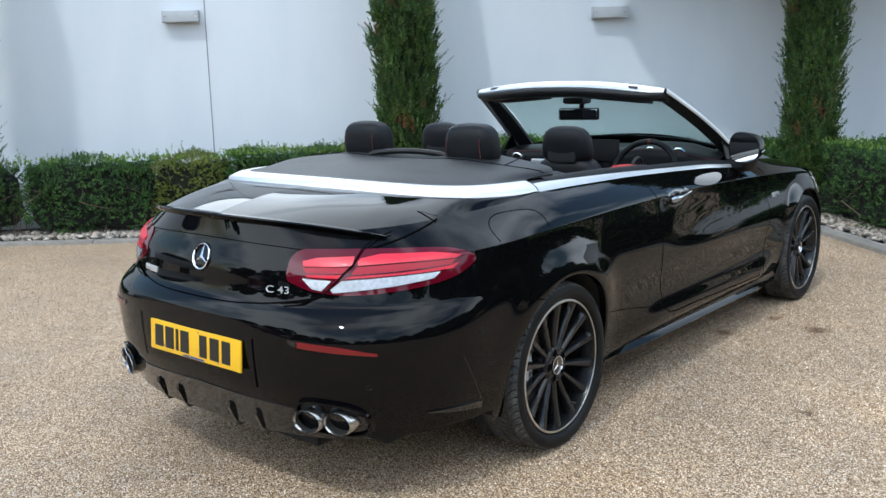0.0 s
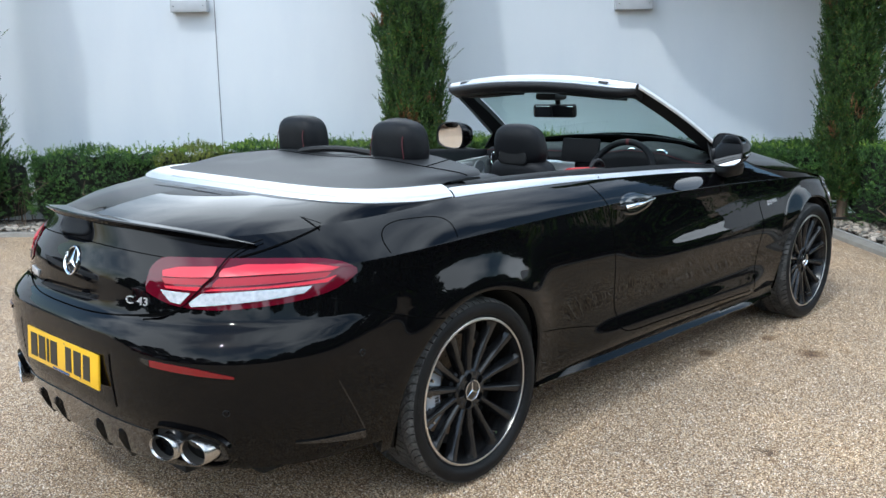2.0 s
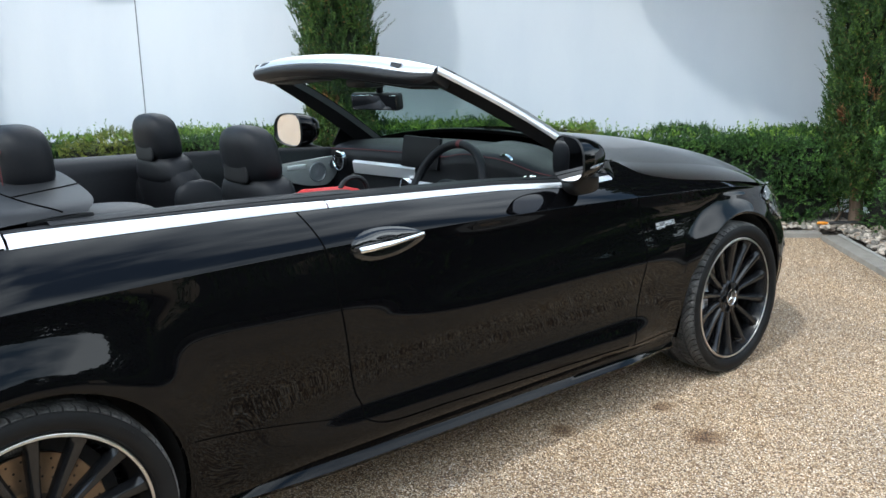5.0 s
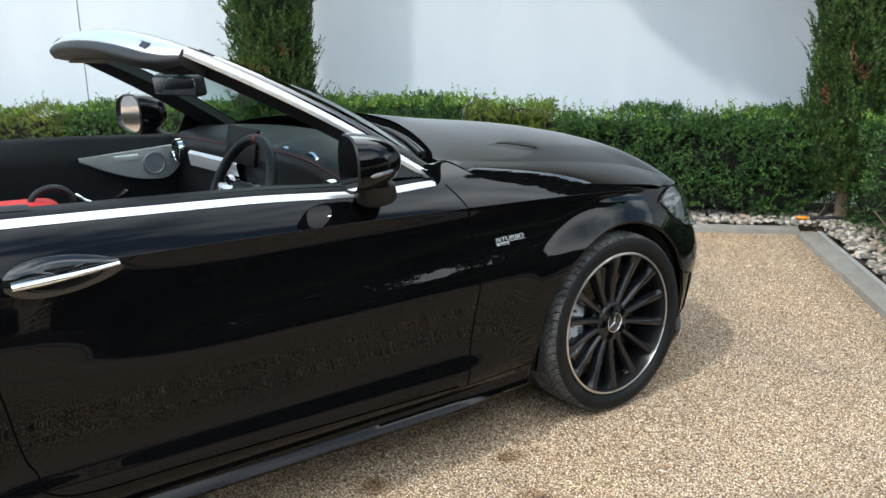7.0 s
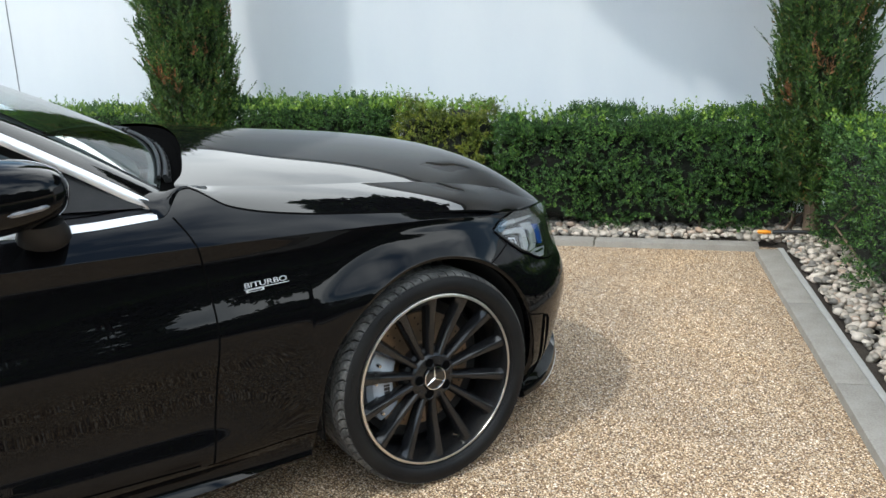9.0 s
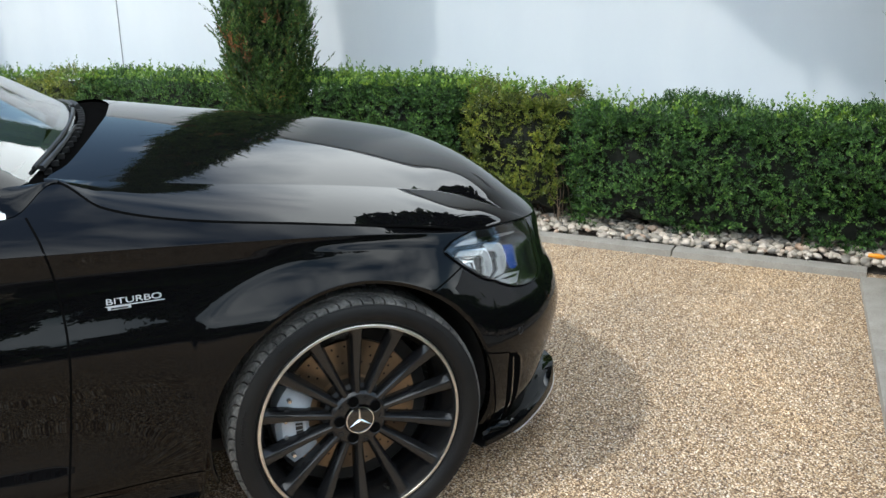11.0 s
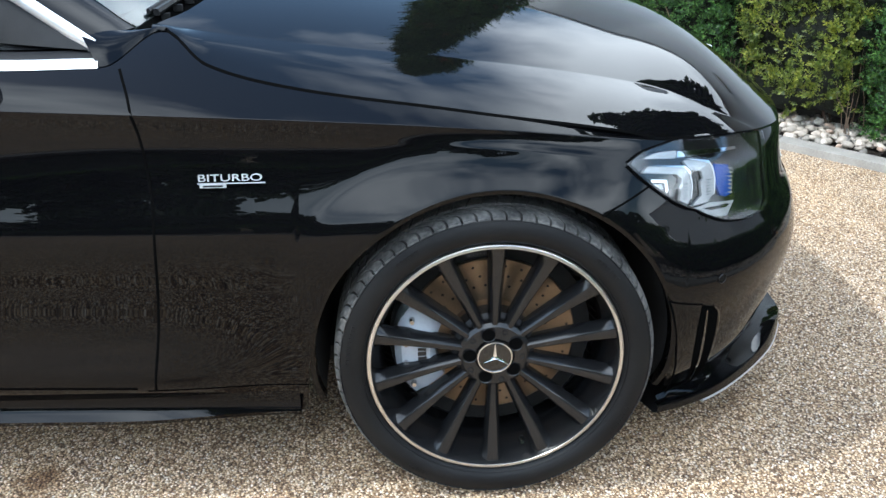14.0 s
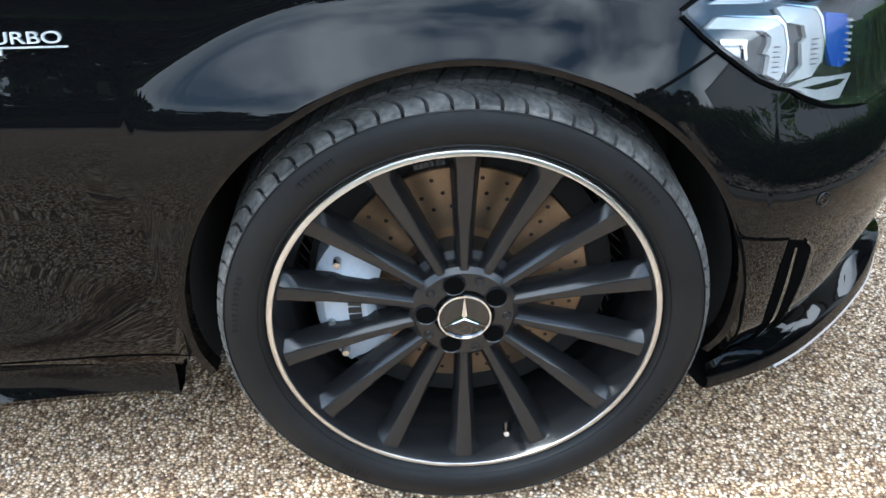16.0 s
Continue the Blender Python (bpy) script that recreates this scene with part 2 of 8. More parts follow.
BOX = leaf_material("box_leaves", [(0.0, (0.018, 0.045, 0.012)), (0.4, (0.032, 0.082, 0.018)), (0.75, (0.062, 0.142, 0.028)), (1.0, (0.135, 0.235, 0.05))], 0.55)
DRYBOX = leaf_material("olive_box_leaves", [(0.0, (0.05, 0.075, 0.012)), (0.5, (0.13, 0.165, 0.024)), (1.0, (0.24, 0.25, 0.04))], 0.4)
SHOOT = leaf_material("fresh_shoots", [(0.0, (0.08, 0.16, 0.022)), (0.5, (0.15, 0.26, 0.035)), (1.0, (0.26, 0.36, 0.06))], 0.42)
CYP = leaf_material("cypress_scales", [(0.0, (0.02, 0.048, 0.012)), (0.5, (0.045, 0.098, 0.019)), (0.93, (0.10, 0.17, 0.032)), (1.0, (0.20, 0.10, 0.035))], 0.6)
CYPDEAD = leaf_material("dead_cypress_scales", [(0.0, (0.10, 0.045, 0.018)), (0.5, (0.19, 0.085, 0.035)), (1.0, (0.28, 0.14, 0.06))], 0.7)
WOODS = leaf_material("woodland_leaves", [(0.0, (0.012, 0.03, 0.008)), (0.5, (0.025, 0.055, 0.014)), (1.0, (0.05, 0.09, 0.022))], 0.6)
TWIG = mottled("twig_bark", (0.09, 0.06, 0.04), (0.17, 0.12, 0.08), 30, 0.9)
SOIL = mottled("dark_soil", (0.025, 0.018, 0.013), (0.05, 0.037, 0.026), 25, 0.95, 0.6, 0.01)


def pebble_material():
    m = material("river_pebbles", (0.4, 0.38, 0.35), 0.6)
    g = node(m, "ShaderNodeNewGeometry")
    r = ramp(m, g, "Random Per Island", [(0.0, (0.13, 0.12, 0.11)), (0.25, (0.26, 0.235, 0.20)), (0.55, (0.42, 0.36, 0.30)), (0.85, (0.60, 0.53, 0.46)), (1.0, (0.36, 0.25, 0.18))])
    mp = place(m)
    n = node(m, "ShaderNodeTexNoise", Scale=60.0, Detail=5.0)
    wire(m, mp, "Vector", n, "Vector")
    tint = ramp(m, n, "Fac", [(0.3, (0.78, 0.77, 0.75)), (0.7, (1.1, 1.08, 1.05))])
    c = mix(m, "MULTIPLY", 1.0, (r, "Color"), (tint, "Color"))
    wire(m, c, "Result", shader(m), "Base Color")
    bump(m, n, "Fac", 0.2, 0.002)
    return m


PEBBLE = pebble_material()


def pane_material(name, color, gloss=0.09):
    """Thin glass: clear with a tint, and a mirror film that grows at grazing angles."""
    m = bpy.data.materials.new(name)
    m.use_nodes = True
    nt = m.node_tree
    nt.nodes.remove(nt.nodes["Principled BSDF"])
    tr, gl, mx = node(m, "ShaderNodeBsdfTransparent"), node(m, "ShaderNodeBsdfGlossy", Roughness=0.0), node(m, "ShaderNodeMixShader")
    tr.inputs["Color"].default_value = (*color, 1)
    lw, pw, sc = node(m, "ShaderNodeLayerWeight", Blend=0.5), node(m, "ShaderNodeMath"), node(m, "ShaderNodeMath")
    pw.operation, sc.operation = "POWER", "MULTIPLY_ADD"
    pw.inputs[1].default_value, sc.inputs[1].default_value, sc.inputs[2].default_value = 3.0, 0.95, gloss
    wire(m, lw, "Facing", pw, 0), wire(m, pw, "Value", sc, 0)
    wire(m, sc, "Value", mx, "Fac"), wire(m, tr, "BSDF", mx, 1), wire(m, gl, "BSDF", mx, 2)
    wire(m, mx, "Shader", nt.nodes["Material Output"], "Surface")
    return m


SCREEN = pane_material("tinted_windscreen", (0.70, 0.84, 0.80), 0.06)
LENS = pane_material("clear_lamp_cover", (0.95, 0.96, 0.97), 0.04)
MIRROR = material("mirror_glass", (0.9, 0.9, 0.9), 0.0, 1.0)
REDGLOW = material("red_lamp_bowl", (0.62, 0.008, 0.032), 0.35, 0.0, 0.15)
REDBAND = material("deep_red_bowl", (0.36, 0.004, 0.018), 0.35, 0.0, 0.15)
REDDARK = material("dark_red_lens", (0.09, 0.002, 0.010), 0.05, 0.0, 0.0)
REDSIDE = material("red_reflector", (0.15, 0.003, 0.005), 0.2, 0.0, 0.2)
WHITEGEM = mottled("faceted_clear_bowl", (0.75, 0.77, 0.80), (0.45, 0.46, 0.50), 70, 0.15, 0.5, 0.002, metal=0.7)
LIGHTBAR = mottled("light_bar_plastic", (0.36, 0.37, 0.37), (0.30, 0.31, 0.315), 40, 0.25, 0.05, 0.0004, metal=0.35, coat=0.3)
BLUEGEM = material("blue_lamp_lens", (0.008, 0.05, 0.26), 0.12, 0.2, 0.3)
ORANGE = material("orange_plastic", (0.75, 0.27, 0.01), 0.4)
HOSE = material("black_hose", (0.012, 0.012, 0.012), 0.5)
from mathutils.geometry import tessellate_polygon


# ---- building blocks ----
def mesh_data(name, verts, faces, mat, smooth=38.0):
    me = bpy.data.meshes.new(name)
    me.from_pydata([tuple(v) for v in verts], [], [tuple(f) for f in faces])
    me.materials.append(mat)
    if smooth:
        me.polygons.foreach_set("use_smooth", [True] * len(me.polygons))
        me.update()
        me.set_sharp_from_angle(angle=radians(smooth))
    me.update()
    return me


def part(name, verts, faces, mat, parent=None, label="", smooth=38.0):
    """One mesh object under a thing or under a part."""
    ob = new(name, mesh_data(name, verts, faces, mat, smooth))
    ob.parent = parent
    return tagged(ob, label)


def part_bm(name, bm, mat, parent=None, label="", smooth=38.0):
    bmesh.ops.recalc_face_normals(bm, faces=bm.faces[:])
    me = bpy.data.meshes.new(name)
    bm.to_mesh(me)
    bm.free()
    me.materials.append(mat)
    if smooth:
        me.polygons.foreach_set("use_smooth", [True] * len(me.polygons))
        me.set_sharp_from_angle(angle=radians(smooth))
    ob = new(name, me)
    ob.parent = parent
    return tagged(ob, label)


def thing(name, label, category, group="", kind="", at=(0, 0, 0)):
    ob = new(name)
    ob.location = at
    ob.empty_display_size = 0.1
    return tagged(ob, label, category, group, kind)


def grid_faces(rows, cols, wrap=False, base=0):
    out = []
    for i in range(rows - 1):
        for j in range(cols if wrap else cols - 1):
            k = (j + 1) % cols
            out.append((base + i * cols + j, base + i * cols + k, base + (i + 1) * cols + k, base + (i + 1) * cols + j))
    return out


def quads(name, verts, mat):
    """A mesh of loose four-cornered leaves from an array (n, 4, 3)."""
    n = len(verts)
    me = bpy.data.meshes.new(name)
    me.vertices.add(4 * n), me.loops.add(4 * n), me.polygons.add(n)
    me.vertices.foreach_set("co", verts.astype(np.float32).ravel())
    me.loops.foreach_set("vertex_index", np.arange(4 * n, dtype=np.int32))
    me.polygons.foreach_set("loop_start", np.arange(0, 4 * n, 4, dtype=np.int32))
    me.polygons.foreach_set("loop_total", np.full(n, 4, dtype=np.int32))
    me.update(calc_edges=True)
    me.materials.append(mat)
    return me


def unit(v):
    return v / np.maximum(np.linalg.norm(v, axis=-1, keepdims=True), 1e-9)


def leaves(points, along, side, length, width, fold, rng):
    """Pointed leaves at points: along and side are unit rows; fold lifts the tips' edges."""
    up = np.cross(along, side)
    a, b = along * length[:, None], side * width[:, None] * 0.5
    mid = points + 0.55 * a
    return np.stack([points, mid + b + up * fold, points + a, mid - b + up * fold], axis=1)


def pchip(xs, ys):
    """A smooth curve through knots that does not overshoot."""
    xs, ys = np.array(xs, float), np.array(ys, float)
    h, m = np.diff(xs), np.diff(ys) / np.diff(xs)
    d = np.zeros(len(xs))
    for i in range(1, len(xs) - 1):
        if m[i - 1] * m[i] > 0:
            w1, w2 = 2 * h[i] + h[i - 1], h[i] + 2 * h[i - 1]
            d[i] = (w1 + w2) / (w1 / m[i - 1] + w2 / m[i])
    d[0], d[-1] = m[0], m[-1]

    def f(x):
        x = np.asarray(x, float)
        i = np.clip(np.searchsorted(xs, x) - 1, 0, len(xs) - 2)
        t = np.clip((x - xs[i]) / h[i], -0.5, 1.5)
        return ((1 + 2 * t) * (1 - t) ** 2 * ys[i] + t * (1 - t) ** 2 * h[i] * d[i] + t * t * (3 - 2 * t) * ys[i + 1] + t * t * (t - 1) * h[i] * d[i + 1])
    return f


def box_bm(bm, x0, x1, y0, y1, z0, z1, bevel=0.0, segs=2):
    r = bmesh.ops.create_cube(bm, size=1)
    vs = r["verts"]
    for v in vs:
        v.co = Vector(((x0 + x1) / 2 + v.co.x * (x1 - x0), (y0 + y1) / 2 + v.co.y * (y1 - y0), (z0 + z1) / 2 + v.co.z * (z1 - z0)))
    if bevel:
        es = list({e for v in vs for e in v.link_edges})
        bmesh.ops.bevel(bm, geom=es, offset=bevel, segments=segs, profile=0.6, affect="EDGES")


def tube(path, radius, sides=8, closed=False, squash=1.0):
    """Verts and faces of a round tube along points; radius may differ from point to point."""
    P = np.array(path, float)
    n = len(P)
    R = np.full(n, radius) if np.isscalar(radius) else np.array(radius, float)
    T = np.roll(P, -1, 0) - np.roll(P, 1, 0) if closed else np.gradient(P, axis=0)
    T = unit(T)
    up = np.array([0, 0, 1.0]) if abs(T[0][2]) < 0.9 else np.array([1.0, 0, 0])
    V = []
    for p, t, r in zip(P, T, R):
        s = np.cross(t, up)
        s /= max(np.linalg.norm(s), 1e-6)
        u = np.cross(s, t)
        up = u
        for k in range(sides):
            a = 2 * math.pi * k / sides
            V.append(p + s * math.cos(a) * r + u * math.sin(a) * r * squash)
    F = grid_faces(n, sides, True)
    if closed:
        F += [((n - 1) * sides + j, (n - 1) * sides + (j + 1) % sides, (j + 1) % sides, j) for j in range(sides)]
    else:
        F += [tuple(range(sides))[::-1], tuple(range((n - 1) * sides, n * sides))]
    return V, F


def lathe(profile, seg=64):
    """A turned shape about the x axis: profile rows (x, r)."""
    V = [(x, r * math.cos(2 * math.pi * k / seg), r * math.sin(2 * math.pi * k / seg)) for x, r in profile for k in range(seg)]
    return V, grid_faces(len(profile), seg, True)


# ---- the yard: wall, ground, kerbs ----
WA, WD, WN = np.array([-5.2891, 2.2561, 0.0]), np.array([0.7431, 0.6691, 0.0]), np.array([0.6691, -0.7431, 0.0])
CORNER = 6.06                                   # along the wall, where the kerbs meet
RD, RN = np.array([0.727, -0.687, 0.0]), np.array([0.687, 0.727, 0.0])
RC = np.array([-0.13, 5.565, 0.0])


def at_wall(s, q, z=0.0):
    return WA + WD * s + WN * q + np.array([0, 0, z])


def ground_z(x, y):
    """The yard: level, with a faint unevenness away from the car."""
    far = np.clip((np.hypot(x, y - 1.4) - 3.0) / 2.0, 0, 1)
    return 0.003 + 0.004 * far * (np.sin(0.9 * x + 0.5) * np.cos(0.7 * y) - 0.3)


def build_ground():
    t = np.linspace(-1, 1, 181)
    c = np.sinh(t * 6.2) / np.sinh(6.2) * 900
    xs, ys = np.meshgrid(c, c + 2.5, indexing="ij")
    V = np.stack([xs, ys, ground_z(xs, ys)], -1).reshape(-1, 3)
    ob = new("ground", mesh_data("ground", V, grid_faces(181, 181), GRAVEL))
    return tagged(ob, "cream and tan bound gravel yard with small loose spots", "ground", kind="structure")


build_ground()


def loose_stones():
    """Small stones proud of the bound gravel, thickest where one walks beside the car."""
    rng = np.random.default_rng(5)
    n = 230000
    x, y = rng.uniform(-0.9, 3.2, n), rng.uniform(-3.4, 5.6, n)
    near = 0.75 * np.exp(-(np.maximum(np.abs(x - 1.3) - 0.7, 0) / 0.9) ** 2)
    keep = (rng.random(n) < near) & ((x > 0.62) | (y > 3.3) | (y < -0.8)) & ((np.stack([x, y], 1) - at_wall(0, 0.95)[:2]) @ WN[:2] > 0.12) & ((np.stack([x, y], 1) - RC[:2]) @ RN[:2] < -0.12)
    x, y = x[keep], y[keep]
    n = len(x)
    size = rng.gamma(9.0, 0.00022, n) + 0.0012
    turn, squash = rng.uniform(0, 6.28, n), rng.uniform(0.6, 1.0, n)
    high = size * rng.uniform(0.5, 1.0, n)
    V = np.zeros((n, 9, 3), np.float32)
    for j in range(5):
        a = 2 * math.pi * j / 5 + rng.normal(0, 0.22, n)
        u, v = size * np.cos(a), size * np.sin(a) * squash
        V[:, j, 0], V[:, j, 1], V[:, j, 2] = u * np.cos(turn) - v * np.sin(turn), u * np.sin(turn) + v * np.cos(turn), -0.001
    for j in range(4):
        a = 2 * math.pi * j / 4 + rng.normal(0, 0.25, n)
        u, v = size * 0.62 * np.cos(a), size * 0.62 * np.sin(a) * squash
        V[:, 5 + j, 0], V[:, 5 + j, 1], V[:, 5 + j, 2] = u * np.cos(turn) - v * np.sin(turn), u * np.sin(turn) + v * np.cos(turn), high * rng.uniform(0.75, 1.0, n)
    V += np.stack([x, y, ground_z(x, y)], 1)[:, None, :]
    tri = np.array([(0, 1, 5), (1, 6, 5), (1, 2, 6), (2, 7, 6), (2, 3, 7), (3, 8, 7), (3, 4, 8), (4, 5, 8), (4, 0, 5), (5, 6, 7), (5, 7, 8)], np.int32)
    I = (tri[None] + 9 * np.arange(n, dtype=np.int32)[:, None, None]).ravel()
    me = bpy.data.meshes.new("gravel_stones")
    me.vertices.add(9 * n), me.loops.add(len(I)), me.polygons.add(len(I) // 3)
    me.vertices.foreach_set("co", V.ravel())
    me.loops.foreach_set("vertex_index", I)
    me.polygons.foreach_set("loop_start", np.arange(0, len(I), 3, dtype=np.int32))
    me.polygons.foreach_set("loop_total", np.full(len(I) // 3, 3, dtype=np.int32))
    me.update(calc_edges=True)
    me.materials.append(STONES)
    tagged(new("gravel_stones", me), "loose cream and tan gravel stones on the yard", "gravel", kind="stuff")


loose_stones()


def build_wall():
    h = 2.557
    V = []
    for s, q in ((-14, 0), (16, 0), (16, -0.3), (-14, -0.3)):
        p = at_wall(s, q)
        V += [(p[0], p[1], -0.6), (p[0], p[1], h)]
    F6 = [(0, 2, 3, 1), (2, 4, 5, 3), (4, 6, 7, 5), (6, 0, 1, 7), (1, 3, 5, 7), (0, 6, 4, 2)]
    wall = new("wall_house", mesh_data("wall_house", V, F6, WALL, 0))
    tagged(wall, "smooth white rendered house wall with faint streaks", "wall", kind="structure")
    # movement joint, a dark bead let into the render
    V = [at_wall(s, q, z) for s, q in ((0.645, 0.0), (0.645, 0.003), (0.653, 0.003), (0.653, 0.0)) for z in (-0.3, 2.55)]
    part("movement_joint", V, [(0, 1, 3, 2), (2, 3, 5, 4), (4, 5, 7, 6)], mottled("joint_bead", (0.16, 0.17, 0.18), (0.22, 0.23, 0.24), 20), wall, "thin grey movement joint", 0)
    # coping along the top
    V = []
    for s, q in ((-14, 0.02), (16, 0.02), (16, -0.32), (-14, -0.32)):
        V += [at_wall(s, q, 2.56), at_wall(s, q, 2.60)]
    part("coping", V, F6, WALL, wall, "flat white coping", 0)


build_wall()


def wall_light():
    """A slim box light that shines up and down the wall."""
    root = thing("wall_light", "pale grey rectangular metal wall light on white render", "wall light", "wall lights on the house")
    grey = mottled("lamp_grey", (0.42, 0.43, 0.45), (0.48, 0.49, 0.51), 14, 0.5, 0.05)
    bm = bmesh.new()
    box_bm(bm, -0.163, 0.163, -0.105, 0.0, -0.052, 0.052, 0.005)
    part_bm("housing", bm, grey, root)
    for side in (-1, 1):
        bm = bmesh.new()
        box_bm(bm, side * 0.166 - 0.004, side * 0.166 + 0.004, -0.107, -0.004, -0.056, 0.056, 0.002)
        part_bm("end_cap", bm, grey, root)
        V, F = lathe([(-0.002, 0.0), (-0.002, 0.005), (0.0, 0.005), (0.0, 0.0)], 10)
        V = [(side * 0.14 + v[1], -0.106 + v[0], v[2]) for v in V]
        part("screw", V, F, CHROME, root)
    bm = bmesh.new()
    box_bm(bm, -0.145, 0.145, -0.09, -0.015, -0.0545, -0.0515)
    part_bm("lower_lens", bm, material("lamp_lens", (0.6, 0.62, 0.62), 0.2), root, "frosted glass strip")
    return root


light_one = wall_light()
turn = math.degrees(math.atan2(WD[1], WD[0]))
p = at_wall(0.43, 0.0, 2.035)
light_one.matrix_basis = pose(*p, 0, 0, turn)
p = at_wall(4.585, 0.0, 1.995)
copy_thing(light_one, pose(*p, 0, 0, turn))
p = at_wall(-3.9, 0.0, 2.05)
copy_thing(light_one, pose(*p, 0, 0, turn))


def kerb(name, origin, d, n, length, widths, label):
    """A run of kerb stones with open joints: d along, n across, away from the gravel."""
    root = thing(name, label, "kerb", kind="structure")
    rng = random.Random(5)
    L, W, H = 0.908, widths, 0.16
    me = None
    k = 0
    while k * 0.912 < length:
        bm = bmesh.new()
        box_bm(bm, 0.003, L, 0, W, -H, 0, 0.006, 2)
        if me is None:
            ob = part_bm("kerb_stone", bm, CEMENT, root)
            me = ob.data
        else:
            bm.free()
            ob = new("kerb_stone", me)
            ob.parent = root
        o = origin + d * (k * 0.912)
        e = o + d * L
        z0, z1 = float(ground_z(o[0], o[1])), float(ground_z(e[0], e[1]))
        top = 0.034 + rng.uniform(-0.003, 0.003)
        m = Matrix((( d[0], n[0], 0, o[0]), (d[1], n[1], 0, o[1]), ((z1 - z0) / L, 0, 1, z0 + top), (0, 0, 0, 1)))
        ob.matrix_basis = m
        k += 1
    return root


kerb("kerb_house", at_wall(CORNER + 0.02, 0.95), -WD, -WN, 14.5, 0.105, "weathered grey concrete kerb stones beside the gravel")
kerb("kerb_side", RC + RD * 0.02 + RN * 0.0, RD, RN, 9.0, 0.12, "flush grey concrete kerb stones along the side bed")


def strip(name, origin, d, n, length, w0, w1, lift, mat, label):
    """A bed of ground along a kerb."""
    V = []
    steps = 40
    for i in range(steps + 1):
        for w in (w0, (w0 + w1) / 2, w1):
            p = origin + d * (length * i / steps) + n * w
            V.append((p[0], p[1], float(ground_z(p[0], p[1])) + lift + 0.012 * math.sin(i * 1.7 + w * 9)))
    ob = new(name, mesh_data(name, V, grid_faces(steps + 1, 3), mat))
    return tagged(ob, label, "ground", kind="structure")


strip("bed_house", at_wall(9.0, 0.95), -WD, -WN, 18.0, 0.09, 0.95, 0.012, SOIL, "dark soil bed under the hedge")
strip("bed_side", RC - RD * 0.3, RD, RN, 9.5, 0.15, 1.9, 0.012, SOIL, "dark soil bed beside the side kerb")
bm = bmesh.new()
box_bm(bm, 0, 9.0, 0.122, 0.150, -0.1, 0.038, 0.004)
for v in bm.verts:
    q = RC + RD * v.co.x + RN * v.co.y
    v.co = Vector((q[0], q[1], v.co.z))
tagged(part_bm("edging_strip", bm, mottled("pale_edging", (0.30, 0.29, 0.27), (0.38, 0.37, 0.345), 12, 0.9), None, ""), "pale raised edging strip behind the side kerb", "edging", kind="structure")


def pebbles(name, count, spot, label, seed, scale=1.0):
    """Rounded stones heaped in a bed; spot(u, v) gives a place on the ground."""
    rng = np.random.default_rng(seed)
    bm = bmesh.new()
    bmesh.ops.create_icosphere(bm, subdivisions=2, radius=1)
    base = np.array([v.co[:] for v in bm.verts])
    tri = [[v.index for v in f.verts] for f in bm.faces]
    bm.free()
    V, F = [], []
    for k in range(count):
        p = spot(rng.random(), rng.random())
        size = scale * rng.uniform(0.013, 0.031) * np.array([rng.uniform(0.9, 1.5), rng.uniform(0.75, 1.1), rng.uniform(0.5, 0.8)])
        a, tilt = rng.uniform(0, 6.28), rng.uniform(-0.4, 0.4)
        w = base * (1 + 0.09 * np.sin(base @ rng.normal(size=(3, 1)) * 3 + rng.uniform(0, 6)))
        w = w * size
        w = w @ np.array([[math.cos(tilt), 0, math.sin(tilt)], [0, 1, 0], [-math.sin(tilt), 0, math.cos(tilt)]])
        w = w @ np.array([[math.cos(a), math.sin(a), 0], [-math.sin(a), math.cos(a), 0], [0, 0, 1]])
        z = float(ground_z(p[0], p[1])) + 0.028 + rng.uniform(0, 0.028)
        F += [[i + k * len(base) for i in t] for t in tri]
        V.append(w + np.array([p[0], p[1], z]))
    ob = new(name, mesh_data(name, np.concatenate(V), F, PEBBLE, 60))
    return tagged(ob, label, "pebbles", kind="stuff")


pebbles("pebbles_house", 4600, lambda u, v: at_wall(-3.2 + 9.6 * u, 0.47 + 0.37 * v), "grey and cream rounded pebbles between hedge and kerb", 3, 0.86)
pebbles("pebbles_side", 1900, lambda u, v: RC + RD * (-0.15 + 2.6 * u) + RN * (0.185 + 0.42 * v), "grey and cream rounded pebbles beside the side kerb", 4, 0.78)


